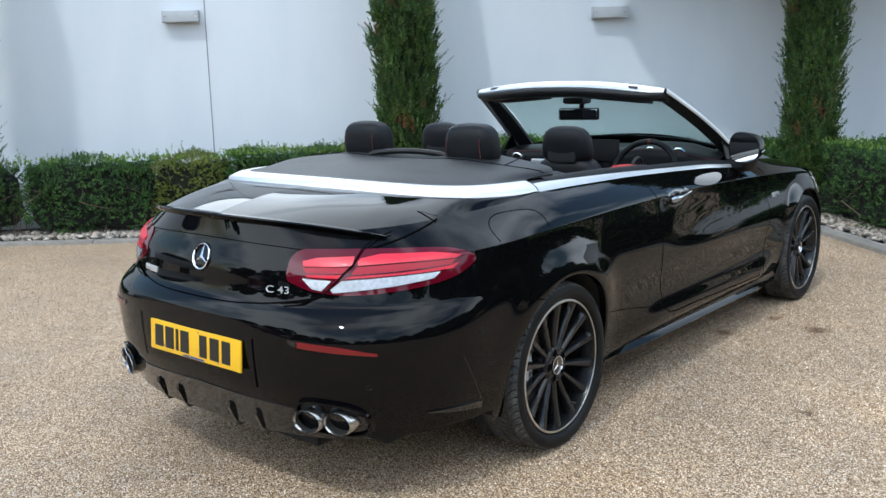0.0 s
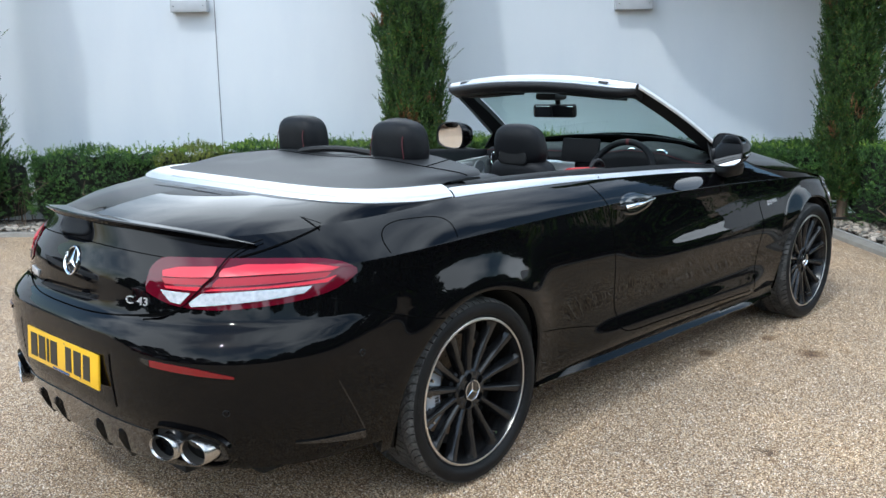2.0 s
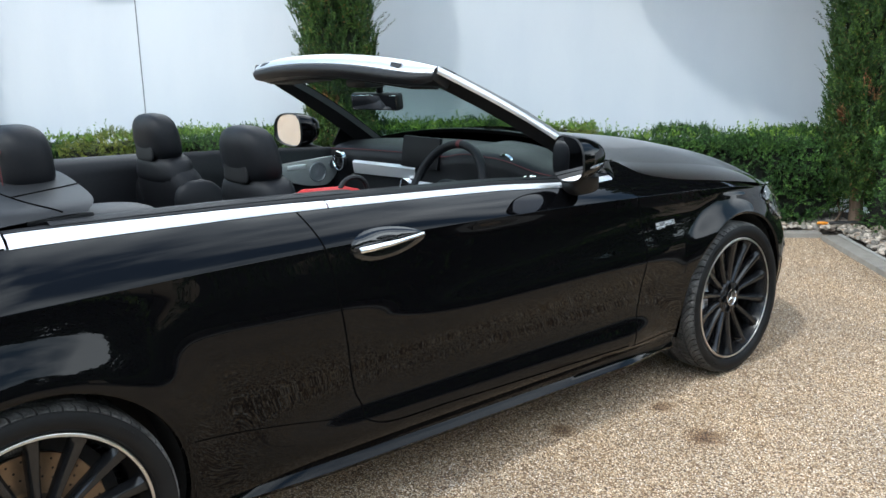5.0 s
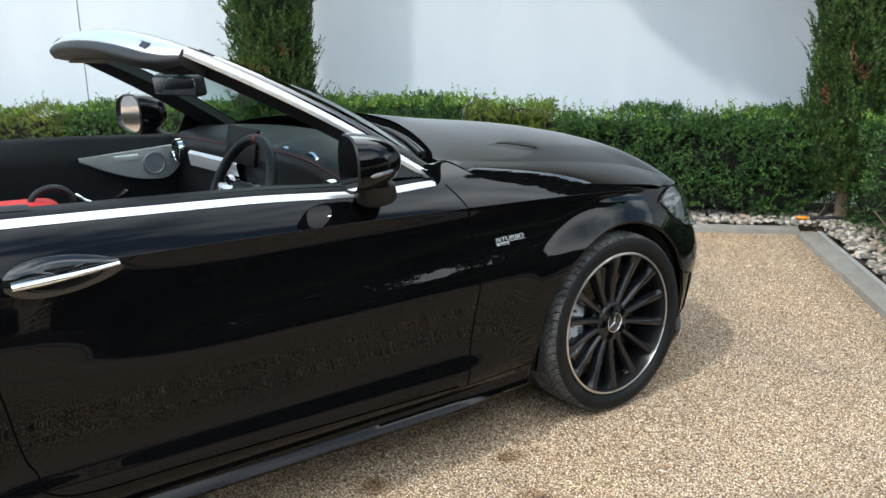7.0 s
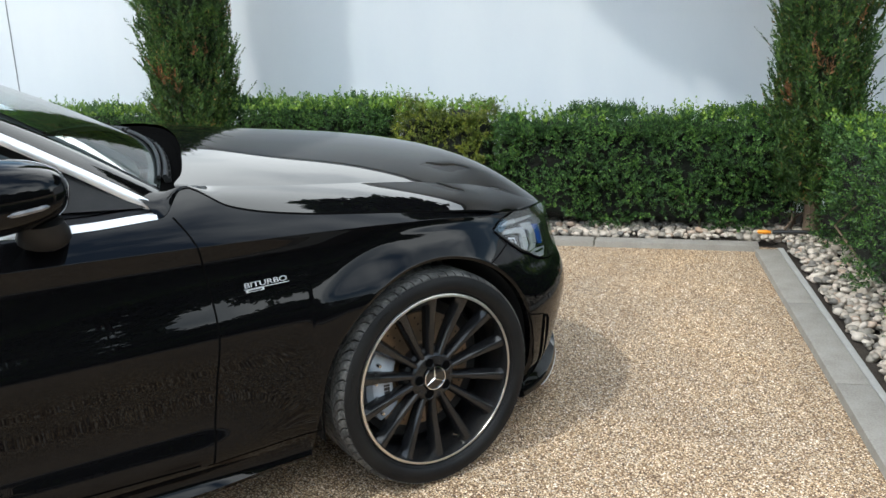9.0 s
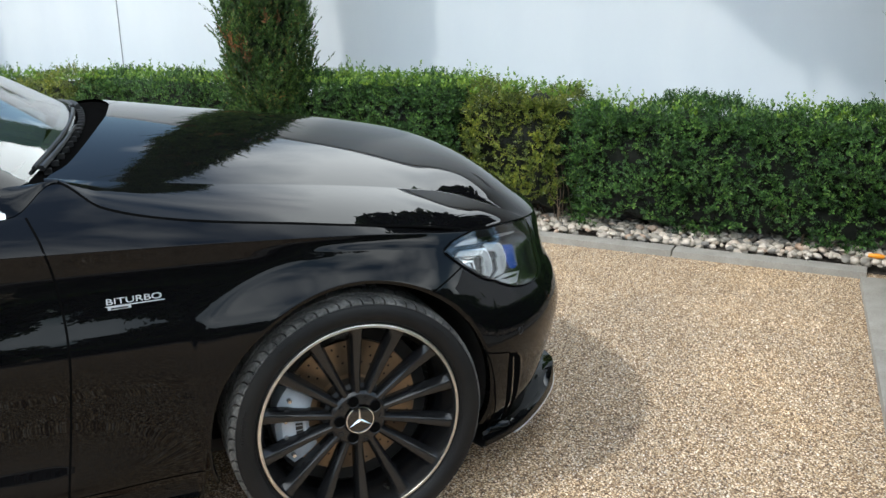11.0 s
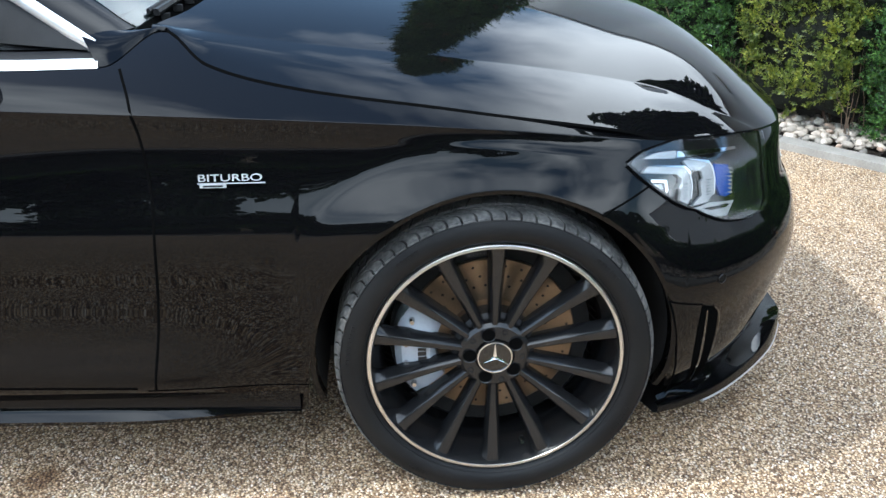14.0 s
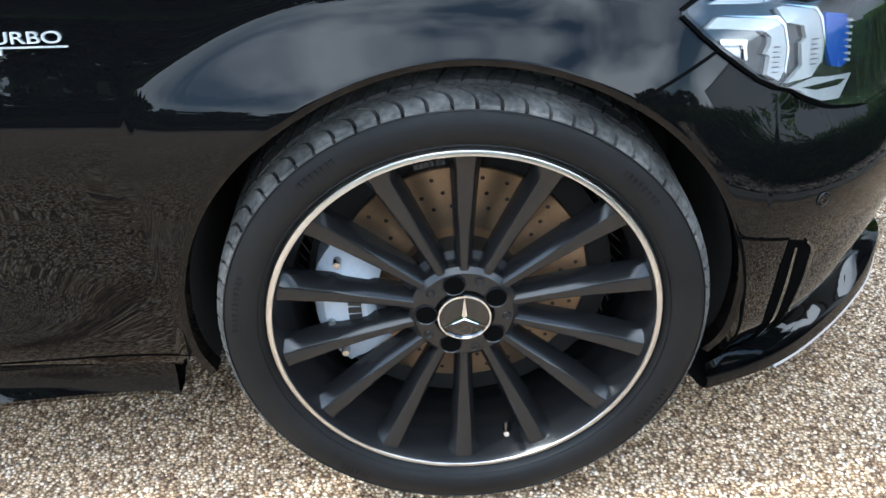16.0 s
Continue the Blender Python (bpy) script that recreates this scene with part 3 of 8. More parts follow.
# ---- hedges and cypresses ----
def hedge(origin, d, n, length, depth, height, count, mat, seed, label, shoots=0.0, shoot_mat=None):
    """A clipped box shrub: stems, and thousands of small leaves over an uneven rounded block."""
    root = thing("hedge", label, "hedge", "clipped box hedges along the house")
    rng = np.random.default_rng(seed)
    height = height - 0.045                      # the sprigs stand above the block
    half = np.array([length / 2, depth / 2, height / 2])
    area = np.array([depth * height, length * height * 1.25, length * depth])
    k, per = count // 9, 11
    face = rng.choice(3, k, p=area / area.sum())
    c = rng.uniform(-1, 1, (k, 3))
    sign = np.where(rng.random(k) < 0.5, -1.0, 1.0)
    sign = np.where((face == 2) | ((face == 1) & (rng.random(k) < 0.75)), 1.0, sign)
    c[np.arange(k), face] = sign
    power = 7.0
    r = (np.abs(c) ** power).sum(1) ** (1 / power)
    nrm = unit(np.sign(c) * np.abs(c / r[:, None]) ** (power - 1) / half)
    c = c / r[:, None] * half
    w = c + np.array([rng.uniform(0, 9), rng.uniform(0, 9), 0])
    lump = 0.026 * np.sin(w[:, 0] * 7.3 + 2 * np.sin(w[:, 2] * 6)) + 0.024 * np.sin(w[:, 2] * 11 + w[:, 1] * 9 + 3 * np.sin(w[:, 0] * 4.1)) + 0.020 * np.sin(w[:, 0] * 23 + w[:, 2] * 17) * np.sin(w[:, 0] * 13 - w[:, 2] * 29)
    hollow = np.sin(w[:, 0] * 31 + 2 * np.sin(w[:, 2] * 19)) * np.sin(w[:, 2] * 37 + 2 * np.sin(w[:, 0] * 23 + w[:, 1] * 11))
    c = c + nrm * (lump + 0.012 * hollow - np.minimum(rng.exponential(0.026, k), 0.13) - 0.03)[:, None]
    c[:, 2] += height / 2
    keep = (c[:, 2] > 0.10 + 0.05 * np.sin(c[:, 0] * 9)) & ((c[:, 2] > 0.25) | (rng.random(k) < 0.6)) & (hollow > -0.62)
    c, nrm = c[keep], nrm[keep]
    k = len(c)
    frame3 = np.stack([d, n, np.array([0, 0, 1.0])])
    P0, N = c @ frame3 + origin, nrm @ frame3
    # every sprig is a short twig with pairs of leaves up to its tip
    twig = unit(N * 0.8 + rng.normal(size=(k, 3)) * 0.45 + np.array([0, 0, 0.45]))
    reach = rng.uniform(0.035, 0.075, k)
    turn = unit(np.cross(twig, rng.normal(size=(k, 3))))
    other = np.cross(twig, turn)
    grow = rng.uniform(0.8, 1.2, k)
    P, along, side, size = [], [], [], []
    for j in range(per):
        f = (j // 2 + 1) / ((per + 1) // 2)
        a = (j % 2) * math.pi + (j // 2) * math.pi / 2 + rng.normal(0, 0.3, k)
        out = turn * np.cos(a)[:, None] + other * np.sin(a)[:, None]
        if j == per - 1:
            out = out * 0.1
        along.append(unit(twig * (0.5 + 0.5 * f) + out * (1.1 - 0.5 * f) + rng.normal(0, 0.15, (k, 3))))
        side.append(unit(np.cross(along[-1], twig + out * 0.2 + rng.normal(0, 0.2, (k, 3)))))
        P.append(P0 + twig * (reach * f)[:, None])
        size.append(rng.uniform(0.014, 0.023, k) * grow * (1.05 - 0.3 * f))
    P, along, side, size = (np.concatenate(v) for v in (P, along, side, size))
    P[:, 2] += ground_z(P[:, 0], P[:, 1])
    me = quads("foliage", leaves(P, along, side, size, size * 0.56, 0.0015, rng), mat)
    ob = tagged(new("foliage", me), kind="stuff")
    ob.parent = root
    # upright young shoots along the top
    if shoots:
        k = int(shoots * length * 150)
        tips = np.stack([rng.uniform(-length / 2, length / 2, k), rng.uniform(-depth / 2, depth / 2, k) * 0.95, np.full(k, height - 0.01)], 1)
        tall = rng.gamma(2.2, 0.015, k)
        lean = rng.normal(0, 0.22, (k, 2))
        pts, dirs = [], []
        for j in range(9):
            f = j / 8
            q = tips.copy()
            q[:, 0] += lean[:, 0] * tall * f
            q[:, 1] += lean[:, 1] * tall * f
            q[:, 2] += tall * f
            pts.append(q)
            a = rng.uniform(0, 6.28, k)
            dirs.append(np.stack([np.cos(a), np.sin(a), np.full(k, 0.9)], 1))
        pts, dirs = np.concatenate(pts), unit(np.concatenate(dirs))
        P = pts @ frame3 + origin
        P[:, 2] += ground_z(P[:, 0], P[:, 1])
        A = dirs @ frame3
        size = rng.uniform(0.014, 0.026, len(P))
        ob = new("fresh_growth", quads("fresh_growth", leaves(P, A, unit(np.cross(A, rng.normal(size=P.shape))), size, size * 0.6, 0.001, rng), shoot_mat or SHOOT))
        ob.parent = root
        tagged(ob, "pale fresh leaf tips", kind="stuff")
    # stems from the soil
    V, F = [], []
    for j in range(int(length * 9)):
        x0, y0 = rng.uniform(-length / 2, length / 2) * 0.95, rng.uniform(-depth / 2, depth / 2) * 0.75
        pts = [(x0 + rng.normal(0, 0.02) * i + 0.04 * i * rng.normal(), y0 + rng.normal(0, 0.03) * i, height * 0.17 * i) for i in range(5)]
        pts = np.array(pts) @ frame3 + origin
        pts[:, 2] += ground_z(pts[:, 0], pts[:, 1])
        v, f = tube(pts, [0.008, 0.007, 0.006, 0.004, 0.002], 5)
        F += [tuple(i + len(V) for i in q) for q in f]
        V += list(v)
    for j in range(11):
        e = 1 if j % 3 else -1
        x0, y0, lean_x = e * (length / 2 - rng.uniform(0, 0.08)), rng.uniform(0, depth / 2), e * rng.uniform(-0.02, 0.10)
        tall = height * rng.uniform(0.3, 0.7)
        pts = np.array([(x0 + lean_x * (i / 4) ** 1.3 + rng.normal(0, 0.006), y0 + rng.normal(0, 0.006) + 0.02 * i / 4, tall * i / 4) for i in range(5)]) @ frame3 + origin
        pts[:, 2] += ground_z(pts[:, 0], pts[:, 1])
        v, f = tube(pts, [0.003, 0.0026, 0.002, 0.0015, 0.0008], 4)
        F += [tuple(i + len(V) for i in q) for q in f]
        V += list(v)
    tagged(part("stem_tangle", V, F, TWIG, root, "bare brown stems"), kind="stuff")
    # solid near-black core: the shade within the hedge, put into its colour
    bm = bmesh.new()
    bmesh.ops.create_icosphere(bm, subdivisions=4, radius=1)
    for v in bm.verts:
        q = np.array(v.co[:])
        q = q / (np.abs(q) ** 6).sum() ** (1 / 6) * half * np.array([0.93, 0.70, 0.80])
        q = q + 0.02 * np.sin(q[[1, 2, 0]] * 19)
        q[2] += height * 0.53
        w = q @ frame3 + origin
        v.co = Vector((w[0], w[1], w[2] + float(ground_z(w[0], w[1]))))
    part_bm("inner_mass", bm, mottled("hedge_core_shade", (0.006, 0.009, 0.004), (0.014, 0.016, 0.008), 40, 0.95, 1.0, 0.02), root)
    return root


DEPTH = 0.56
for s0, s1, hh, mt, seed, sh, text in (
        (-5.2, -3.0, 0.74, BOX, 11, 0.5, "dark green clipped box hedge before a white wall"),
        (-3.0, -1.04, 0.73, BOX, 12, 0.5, "dark green clipped box hedge with a rounded end"),
        (-1.02, 0.22, 0.76, BOX, 13, 0.6, "dark green clipped box hedge before a white wall"),
        (0.18, 0.90, 0.77, DRYBOX, 14, 0.8, "olive yellowish box hedge section"),
        (0.86, 2.36, 0.80, BOX, 15, 1.6, "green box hedge with pale fresh tips"),
        (2.68, 3.90, 0.83, BOX, 16, 2.6, "green box hedge with many pale fresh tips"),
        (3.90, 4.50, 0.81, DRYBOX, 17, 1.2, "olive yellowish box bush with bare stems"),
        (4.47, 6.34, 0.745, BOX, 18, 0.7, "dense dark green clipped box hedge")):
    o = at_wall((s0 + s1) / 2, 0.46)
    dens = 24000 if s0 > 2 else (15000 if s0 > -1.2 else 9000)
    hedge(o, WD, WN, s1 - s0, DEPTH, hh, int(dens * (s1 - s0) * (hh * 1.4 + DEPTH)), mt, seed, text, sh)
hedge(RC + RD * 0.9 + RN * 0.62, RD, -RN, 3.0, 0.6, 0.78, 44000, BOX, 21, "dark green clipped box hedge along the side bed", 0.8)
hedge(RC + RD * 4.2 + RN * 0.62, RD, -RN, 3.4, 0.6, 0.78, 26000, BOX, 22, "dark green clipped box hedge along the side bed", 0.5)

hedge(RC + RD * 9.2 + RN * 0.62, RD, -RN, 6.4, 0.6, 0.78, 22000, BOX, 23, "dark green clipped box hedge along the side bed", 0.4)


def cypress(s, q, height, radius, count, seed, label):
    """A narrow upright cypress: trunk, inner mass and feathery plumes of scale leaves that rise along it."""
    root = thing("cypress_tree", label, "cypress tree", "columnar cypresses by the wall")
    rng = np.random.default_rng(seed)
    o = at_wall(s, q)
    o[2] = float(ground_z(o[0], o[1]))
    prof = pchip([0, 0.05, 0.2, 0.5, 0.8, 1.0], [0.25, 0.62, 0.94, 1.0, 0.72, 0.06])
    k = count // 26
    hz = rng.uniform(0.04, 1.0, k) ** 0.95
    an = rng.uniform(0, 2 * math.pi, k)
    lump = 1 + 0.10 * np.sin(an * 3 + hz * 21) + 0.08 * np.sin(an * 5 - hz * 37 + 1.3) + 0.08 * np.sin(an * 9 + hz * 60)
    gap = np.sin(an * 7 + hz * 45 + 2 * np.sin(hz * 80)) * np.sin(hz * 95 + 3 * np.sin(an * 4))
    rr = prof(hz) * radius * lump * rng.uniform(0.70, 1.0, k) + 0.012 * gap
    base = np.stack([rr * np.cos(an), rr * np.sin(an), hz * height], 1)
    out = np.stack([np.cos(an), np.sin(an), np.zeros(k)], 1)
    rise = unit(out * 0.34 + np.array([0, 0, 1.0]) + rng.normal(0, 0.2, (k, 3)))
    stick = rng.random(k) < 0.06
    rise[stick] = unit(rise[stick] + out[stick] * 0.55)
    span = rng.uniform(0.06, 0.16, k) * (1 + 0.5 * stick)
    dead = (np.sin(an * 2 + hz * 31) * np.sin(hz * 57 + an) > 0.90) & (rng.random(k) < 0.6)
    fan = unit(np.cross(rise, out + rng.normal(0, 0.5, (k, 3))))
    P, A, S, L = [], [], [], []
    for j in range(26):
        f = j / 25
        pos = base + rise * (span * f)[:, None]
        sway = (1 if j % 2 else -1) * (1.0 - 0.55 * f)
        a = unit(rise + fan * sway + rng.normal(0, 0.28, (k, 3)))
        P.append(pos), A.append(a), S.append(unit(np.cross(a, rng.normal(size=(k, 3))))), L.append(rng.uniform(0.020, 0.040, k) * (1.1 - 0.5 * f))
    dd = np.tile(dead, 26)
    P, A, S, L = (np.concatenate(x) for x in (P, A, S, L))
    for name, pick, mt in (("foliage", ~dd, CYP), ("dead_foliage", dd, CYPDEAD)):
        ob = new(name, quads(name, leaves(P[pick] + o, A[pick], S[pick], L[pick], L[pick] * 0.34, 0.001, rng), mt))
        ob.parent = root
        tagged(ob, "rust brown dead sprays" if mt == CYPDEAD else "", kind="stuff")
    pts = [o + np.array([0.01 * math.sin(i), 0.01 * math.cos(i * 2), height * 0.9 * i / 8 - 0.02]) for i in range(9)]
    part("trunk", *tube(pts, [0.05 * (1 - 0.1 * i) for i in range(9)], 9), TWIG, root, "brown fibrous trunk")
    # closed dark shell, coloured for the shade inside the crown
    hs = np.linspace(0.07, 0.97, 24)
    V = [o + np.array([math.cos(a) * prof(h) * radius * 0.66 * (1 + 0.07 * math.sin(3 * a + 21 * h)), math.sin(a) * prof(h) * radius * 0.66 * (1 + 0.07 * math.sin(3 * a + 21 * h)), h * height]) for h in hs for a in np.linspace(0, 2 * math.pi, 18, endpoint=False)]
    part("inner_crown", V, grid_faces(24, 18, True) + [tuple(range(18))[::-1], tuple(range(23 * 18, 24 * 18))], mottled("crown_core_shade", (0.010, 0.018, 0.006), (0.022, 0.034, 0.010), 30, 0.95, 1.0, 0.02), root)
    return root


cypress(2.56, 0.72, 4.6, 0.272, 210000, 31, "tall narrow green cypress with brown flecks beside the wall")
cypress(6.37, 0.68, 4.8, 0.248, 190000, 32, "tall narrow dark green cypress in the bed corner")
cypress(-1.42, 0.70, 4.4, 0.25, 60000, 33, "tall narrow green cypress beside the wall")

# buried lamp cable with an orange plug on the pebbles
root = thing("garden_hose", "black hose with an orange coupling lying on pebbles", "hose")
o = np.array([-0.245, 5.70, 0.0])
pts = [o + WD * (0.10 + 0.16 * i) + WN * (0.03 * math.sin(i * 1.1) - 0.01 * i) + np.array([0, 0, 0.085 + 0.008 * math.sin(i * 2)]) for i in range(12)]
part("hose", *tube(pts, 0.011, 8), HOSE, root)
pts = [o + WD * (0.02 + 0.012 * i) + np.array([0, 0, 0.083]) for i in range(7)]
part("coupling", *tube(pts, [0.008, 0.011, 0.011, 0.013, 0.013, 0.010, 0.008], 12), ORANGE, root, "orange plastic hose coupling")

# ---- the car: the shape of its skin ----
# x to the car's right, y forward, z up; the rear axle stands over y = 0, the front axle over y = 2.84
AXLES, HUB_Z, ARCH = (0.0, 2.84), 0.331, 0.374
KY = [-1.0, -0.4, 0.0, 0.5, 1.0, 1.6, 2.15, 2.84, 3.3, 3.65]
low_x = pchip(KY, [0.79, 0.80, 0.80, 0.79, 0.79, 0.79, 0.79, 0.80, 0.82, 0.82])
sill_x = pchip(KY, [0.855, 0.862, 0.862, 0.838, 0.836, 0.838, 0.842, 0.874, 0.897, 0.892])
mid_x = pchip(KY, [0.875, 0.884, 0.886, 0.866, 0.864, 0.866, 0.869, 0.888, 0.900, 0.895])
wide_x = pchip(KY, [0.882, 0.893, 0.898, 0.889, 0.888, 0.888, 0.887, 0.870, 0.855, 0.848])
crease_z = pchip(KY, [0.835, 0.868, 0.880, 0.888, 0.889, 0.874, 0.850, 0.808, 0.752, 0.735])
crease_x = pchip(KY, [0.862, 0.872, 0.876, 0.873, 0.868, 0.863, 0.856, 0.846, 0.82, 0.80])
top_z = pchip([-0.95, -0.4, -0.1, 0.05, 0.5, 0.85, 1.5, 2.0, 2.12, 2.21, 2.30, 2.42, 2.76, 3.05, 3.22, 3.6], [0.955, 0.965, 0.985, 0.996, 0.990, 0.980, 0.950, 0.918, 0.918, 0.966, 0.915, 0.884, 0.836, 0.794, 0.762, 0.748])
lean = pchip([-0.95, -0.4, -0.1, 0.05, 0.5, 0.85, 1.5, 2.0, 2.3, 2.76, 3.05, 3.6], [1.43, 1.39, 0.60, 0.50, 0.50, 0.50, 0.70, 0.80, 1.00, 1.40, 1.9, 1.9])
roll = pchip([-0.95, -0.4, -0.1, 0.05, 0.5, 0.85, 1.5, 2.0, 2.3, 2.76, 3.05, 3.6], [2.4, 2.4, 5.8, 5.3, 5.8, 6.6, 5.8, 5.0, 3.0, 2.4, 2.4, 2.4])


def shoulder_x(y, d):
    """Half width at a height d over the crease: a slope that rolls in evenly."""
    return crease_x(y) - lean(y) * d - roll(y) * d * d


def top_x(y):
    return shoulder_x(y, np.maximum(top_z(y) - crease_z(y), 0))


rear_y = pchip([0.15, 0.26, 0.36, 0.45, 0.58, 0.655, 0.69, 0.72, 0.82, 0.90, 0.96, 1.0], [-0.95, -0.99, -1.02, -1.042, -1.05, -1.048, -1.03, -1.002, -0.985, -0.955, -0.945, -0.94])
front_y = pchip([0.12, 0.2, 0.28, 0.38, 0.48, 0.55, 0.61, 0.66, 0.72, 0.9], [3.555, 3.565, 3.585, 3.62, 3.643, 3.628, 3.598, 3.588, 3.582, 3.52])
rear_n = pchip([0.2, 0.6, 0.72, 0.95], [3.0, 3.0, 2.5, 2.4])
REAR_L, FRONT_L, FRONT_N = 0.75, 0.82, 2.9


def ease(t):
    t = np.clip(t, 0, 1)
    return t * t * (3 - 2 * t)


def side_x(y, z):
    """Half width of the skin at a place along and up, before the ends round off."""
    y, z = np.asarray(y, float), np.asarray(z, float)
    zc, xc = crease_z(y), crease_x(y)
    ks = [np.full_like(z, 0.15) + 0 * y, np.full_like(z, 0.30) + 0 * y, np.full_like(z, 0.50) + 0 * y, np.full_like(z, 0.70) + 0 * y, zc]
    xs = [low_x(y), sill_x(y), mid_x(y), wide_x(y), xc]
    out = np.zeros_like(z + y)
    m = [(xs[i + 1] - xs[i]) / (ks[i + 1] - ks[i]) for i in range(4)]
    dd = [m[0]] + [np.where(m[i - 1] * m[i] > 0, 2 * m[i - 1] * m[i] / np.where(m[i - 1] + m[i] == 0, 1, m[i - 1] + m[i]), 0) for i in range(1, 4)] + [m[3]]
    for i in range(4):
        h = ks[i + 1] - ks[i]
        t = np.clip((z - ks[i]) / h, 0 if i else -1, 1)
        v = (1 + 2 * t) * (1 - t) ** 2 * xs[i] + t * (1 - t) ** 2 * h * dd[i] + t * t * (3 - 2 * t) * xs[i + 1] + t * t * (t - 1) * h * dd[i + 1]
        out = np.where((z >= ks[i]) if i else True, v, out)
    # front half: a hollow under the crease, then a shoulder above the flat lower panel
    zn = zc - 0.055
    k2 = [np.full_like(z + y, 0.50), np.full_like(z + y, 0.615), np.full_like(z + y, 0.665), zn, zc]
    x2 = [mid_x(y), wide_x(y), wide_x(y) - 0.009, xc - 0.0045, xc]
    d2 = [m[1], 0.0 * m[0], np.full_like(m[0], -0.33), np.full_like(m[0], -0.02), np.full_like(m[0], 0.10)]
    alt = out.copy()
    for i in range(4):
        h = np.maximum(k2[i + 1] - k2[i], 0.02)
        t = np.clip((z - k2[i]) / h, 0, 1)
        v = (1 + 2 * t) * (1 - t) ** 2 * x2[i] + t * (1 - t) ** 2 * h * d2[i] + t * t * (3 - 2 * t) * x2[i + 1] + t * t * (t - 1) * h * d2[i + 1]
        alt = np.where(z >= k2[i], v, alt)
    w = ease((y - 0.75) / 0.7) * ease((3.12 - y) / 0.30)
    out = out + (alt - out) * w
    out = np.where(z > zc, shoulder_x(y, z - zc), out)
    # flared wheel arches: soft at the back, a cone with a clear outer edge at the front
    r = np.hypot(y, z - HUB_Z)
    out = out + (0.004 + 0.024 * ease((z - 0.34) / 0.34)) * np.exp(-(np.maximum(r - ARCH, 0) / 0.085) ** 2) * ease((zc - z) / 0.12)
    d = np.maximum(np.hypot(y - 2.84, z - HUB_Z) - ARCH, 0)
    cone = 0.098 - d
    cone = 0.5 * (cone + np.sqrt(cone * cone + 0.02 ** 2))
    out = out + (0.02 + 0.34 * ease((z - 0.48) / 0.24)) * cone * ease((zc - 0.006 - z) / 0.03) * ease((0.60 - np.abs(y - 2.84)) / 0.25)
    # the foot of the door flares out to the sill
    out = out + 0.032 * np.exp(-((z - 0.310 - 0.02 * (1.6 - y)) / 0.075) ** 2) * ease((y - 0.40) / 0.5) * ease((2.46 - y) / 0.35)
    return out


def end_factor(y, z):
    y, z = np.asarray(y, float), np.asarray(z, float)
    n = rear_n(z)
    t = np.clip((y - rear_y(z)) / REAR_L, 0, 1)
    c = np.maximum(1 - (1 - t) ** n, 0) ** (1 / n)
    t = np.clip((front_y(z) - y) / FRONT_L, 0, 1)
    return c * np.maximum(1 - (1 - t) ** FRONT_N, 0) ** (1 / FRONT_N)


def skin(y, z):
    """A point of the right flank."""
    y, z = np.broadcast_arrays(np.asarray(y, float), np.asarray(z, float))
    return np.stack([side_x(y, z) * end_factor(y, z), y, z], -1)


def rear_skin(x, z):
    """A point of the tail at a distance from the middle line."""
    x, z = np.broadcast_arrays(np.asarray(x, float), np.asarray(z, float))
    y = np.zeros_like(x) + rear_y(z)
    n = rear_n(z)
    for _ in range(12):
        c = np.clip(np.abs(x) / side_x(y, z), 0, 0.999)
        y = rear_y(z) + REAR_L * (1 - np.maximum(1 - c ** n, 0) ** (1 / n))
    return np.stack([x, y, z], -1)


Y_REAR, Y_FRONT = -0.42, 3.235                   # where the rounded ends take over from straight stations


def flank(col, z):
    """Skin by column: col -1..0 round the tail, 0..1 along the flank, 1..2 round the nose."""
    col, z = np.broadcast_arrays(np.asarray(col, float), np.asarray(z, float))
    n = 2.6
    back = rear_y(z) + (Y_REAR - rear_y(z)) * np.clip(col + 1, 0, 1) ** n
    nose = front_y(z) - (front_y(z) - Y_FRONT) * np.clip(2 - col, 0, 1) ** n
    y = np.where(col < 0, back, np.where(col > 1, nose, Y_REAR + (Y_FRONT - Y_REAR) * np.clip(col, 0, 1)))
    return skin(y, z)


def flank_normal(col, z):
    e, h = 0.004, 0.0009
    a = flank(np.minimum(col + e, 1.9995), z) - flank(np.maximum(col - e, -0.9995), z)
    b = flank(col, z + h) - flank(col, z - h)
    return unit(np.cross(a, b))


# top edge of the flank: round the tail it is the lip of the boot, round the nose the edge of the bonnet
tail_top = pchip([-1.0, -0.6, -0.35, -0.15, 0.0], [0.968, 0.957, 0.944, 0.952, 0.9645])
nose_top = pchip([1.0, 1.12, 1.3, 1.5, 1.75, 2.0], [0.760, 0.751, 0.735, 0.722, 0.724, 0.735])


def flank_top(col):
    col = np.asarray(col, float)
    y = Y_REAR + (Y_FRONT - Y_REAR) * np.clip(col, 0, 1)
    return np.where(col < 0, tail_top(col), np.where(col > 1, nose_top(col), top_z(y)))


def flank_bottom(col):
    col = np.asarray(col, float)
    y = Y_REAR + (Y_FRONT - Y_REAR) * np.clip(col, 0, 1)
    z = np.where(col < 0, 0.285 - 0.025 * np.abs(col), np.where(col > 1, 0.20 - 0.065 * ease((col - 1) / 0.5), 0.235 - 0.045 * np.clip((y - 0.4) / 2, 0, 1)))
    for ya in AXLES:
        r2 = ARCH ** 2 - (y - ya) ** 2
        z = np.where((r2 > 0) & (col >= 0) & (col <= 1), np.maximum(z, HUB_Z + np.sqrt(np.maximum(r2, 0))), z)
    return z


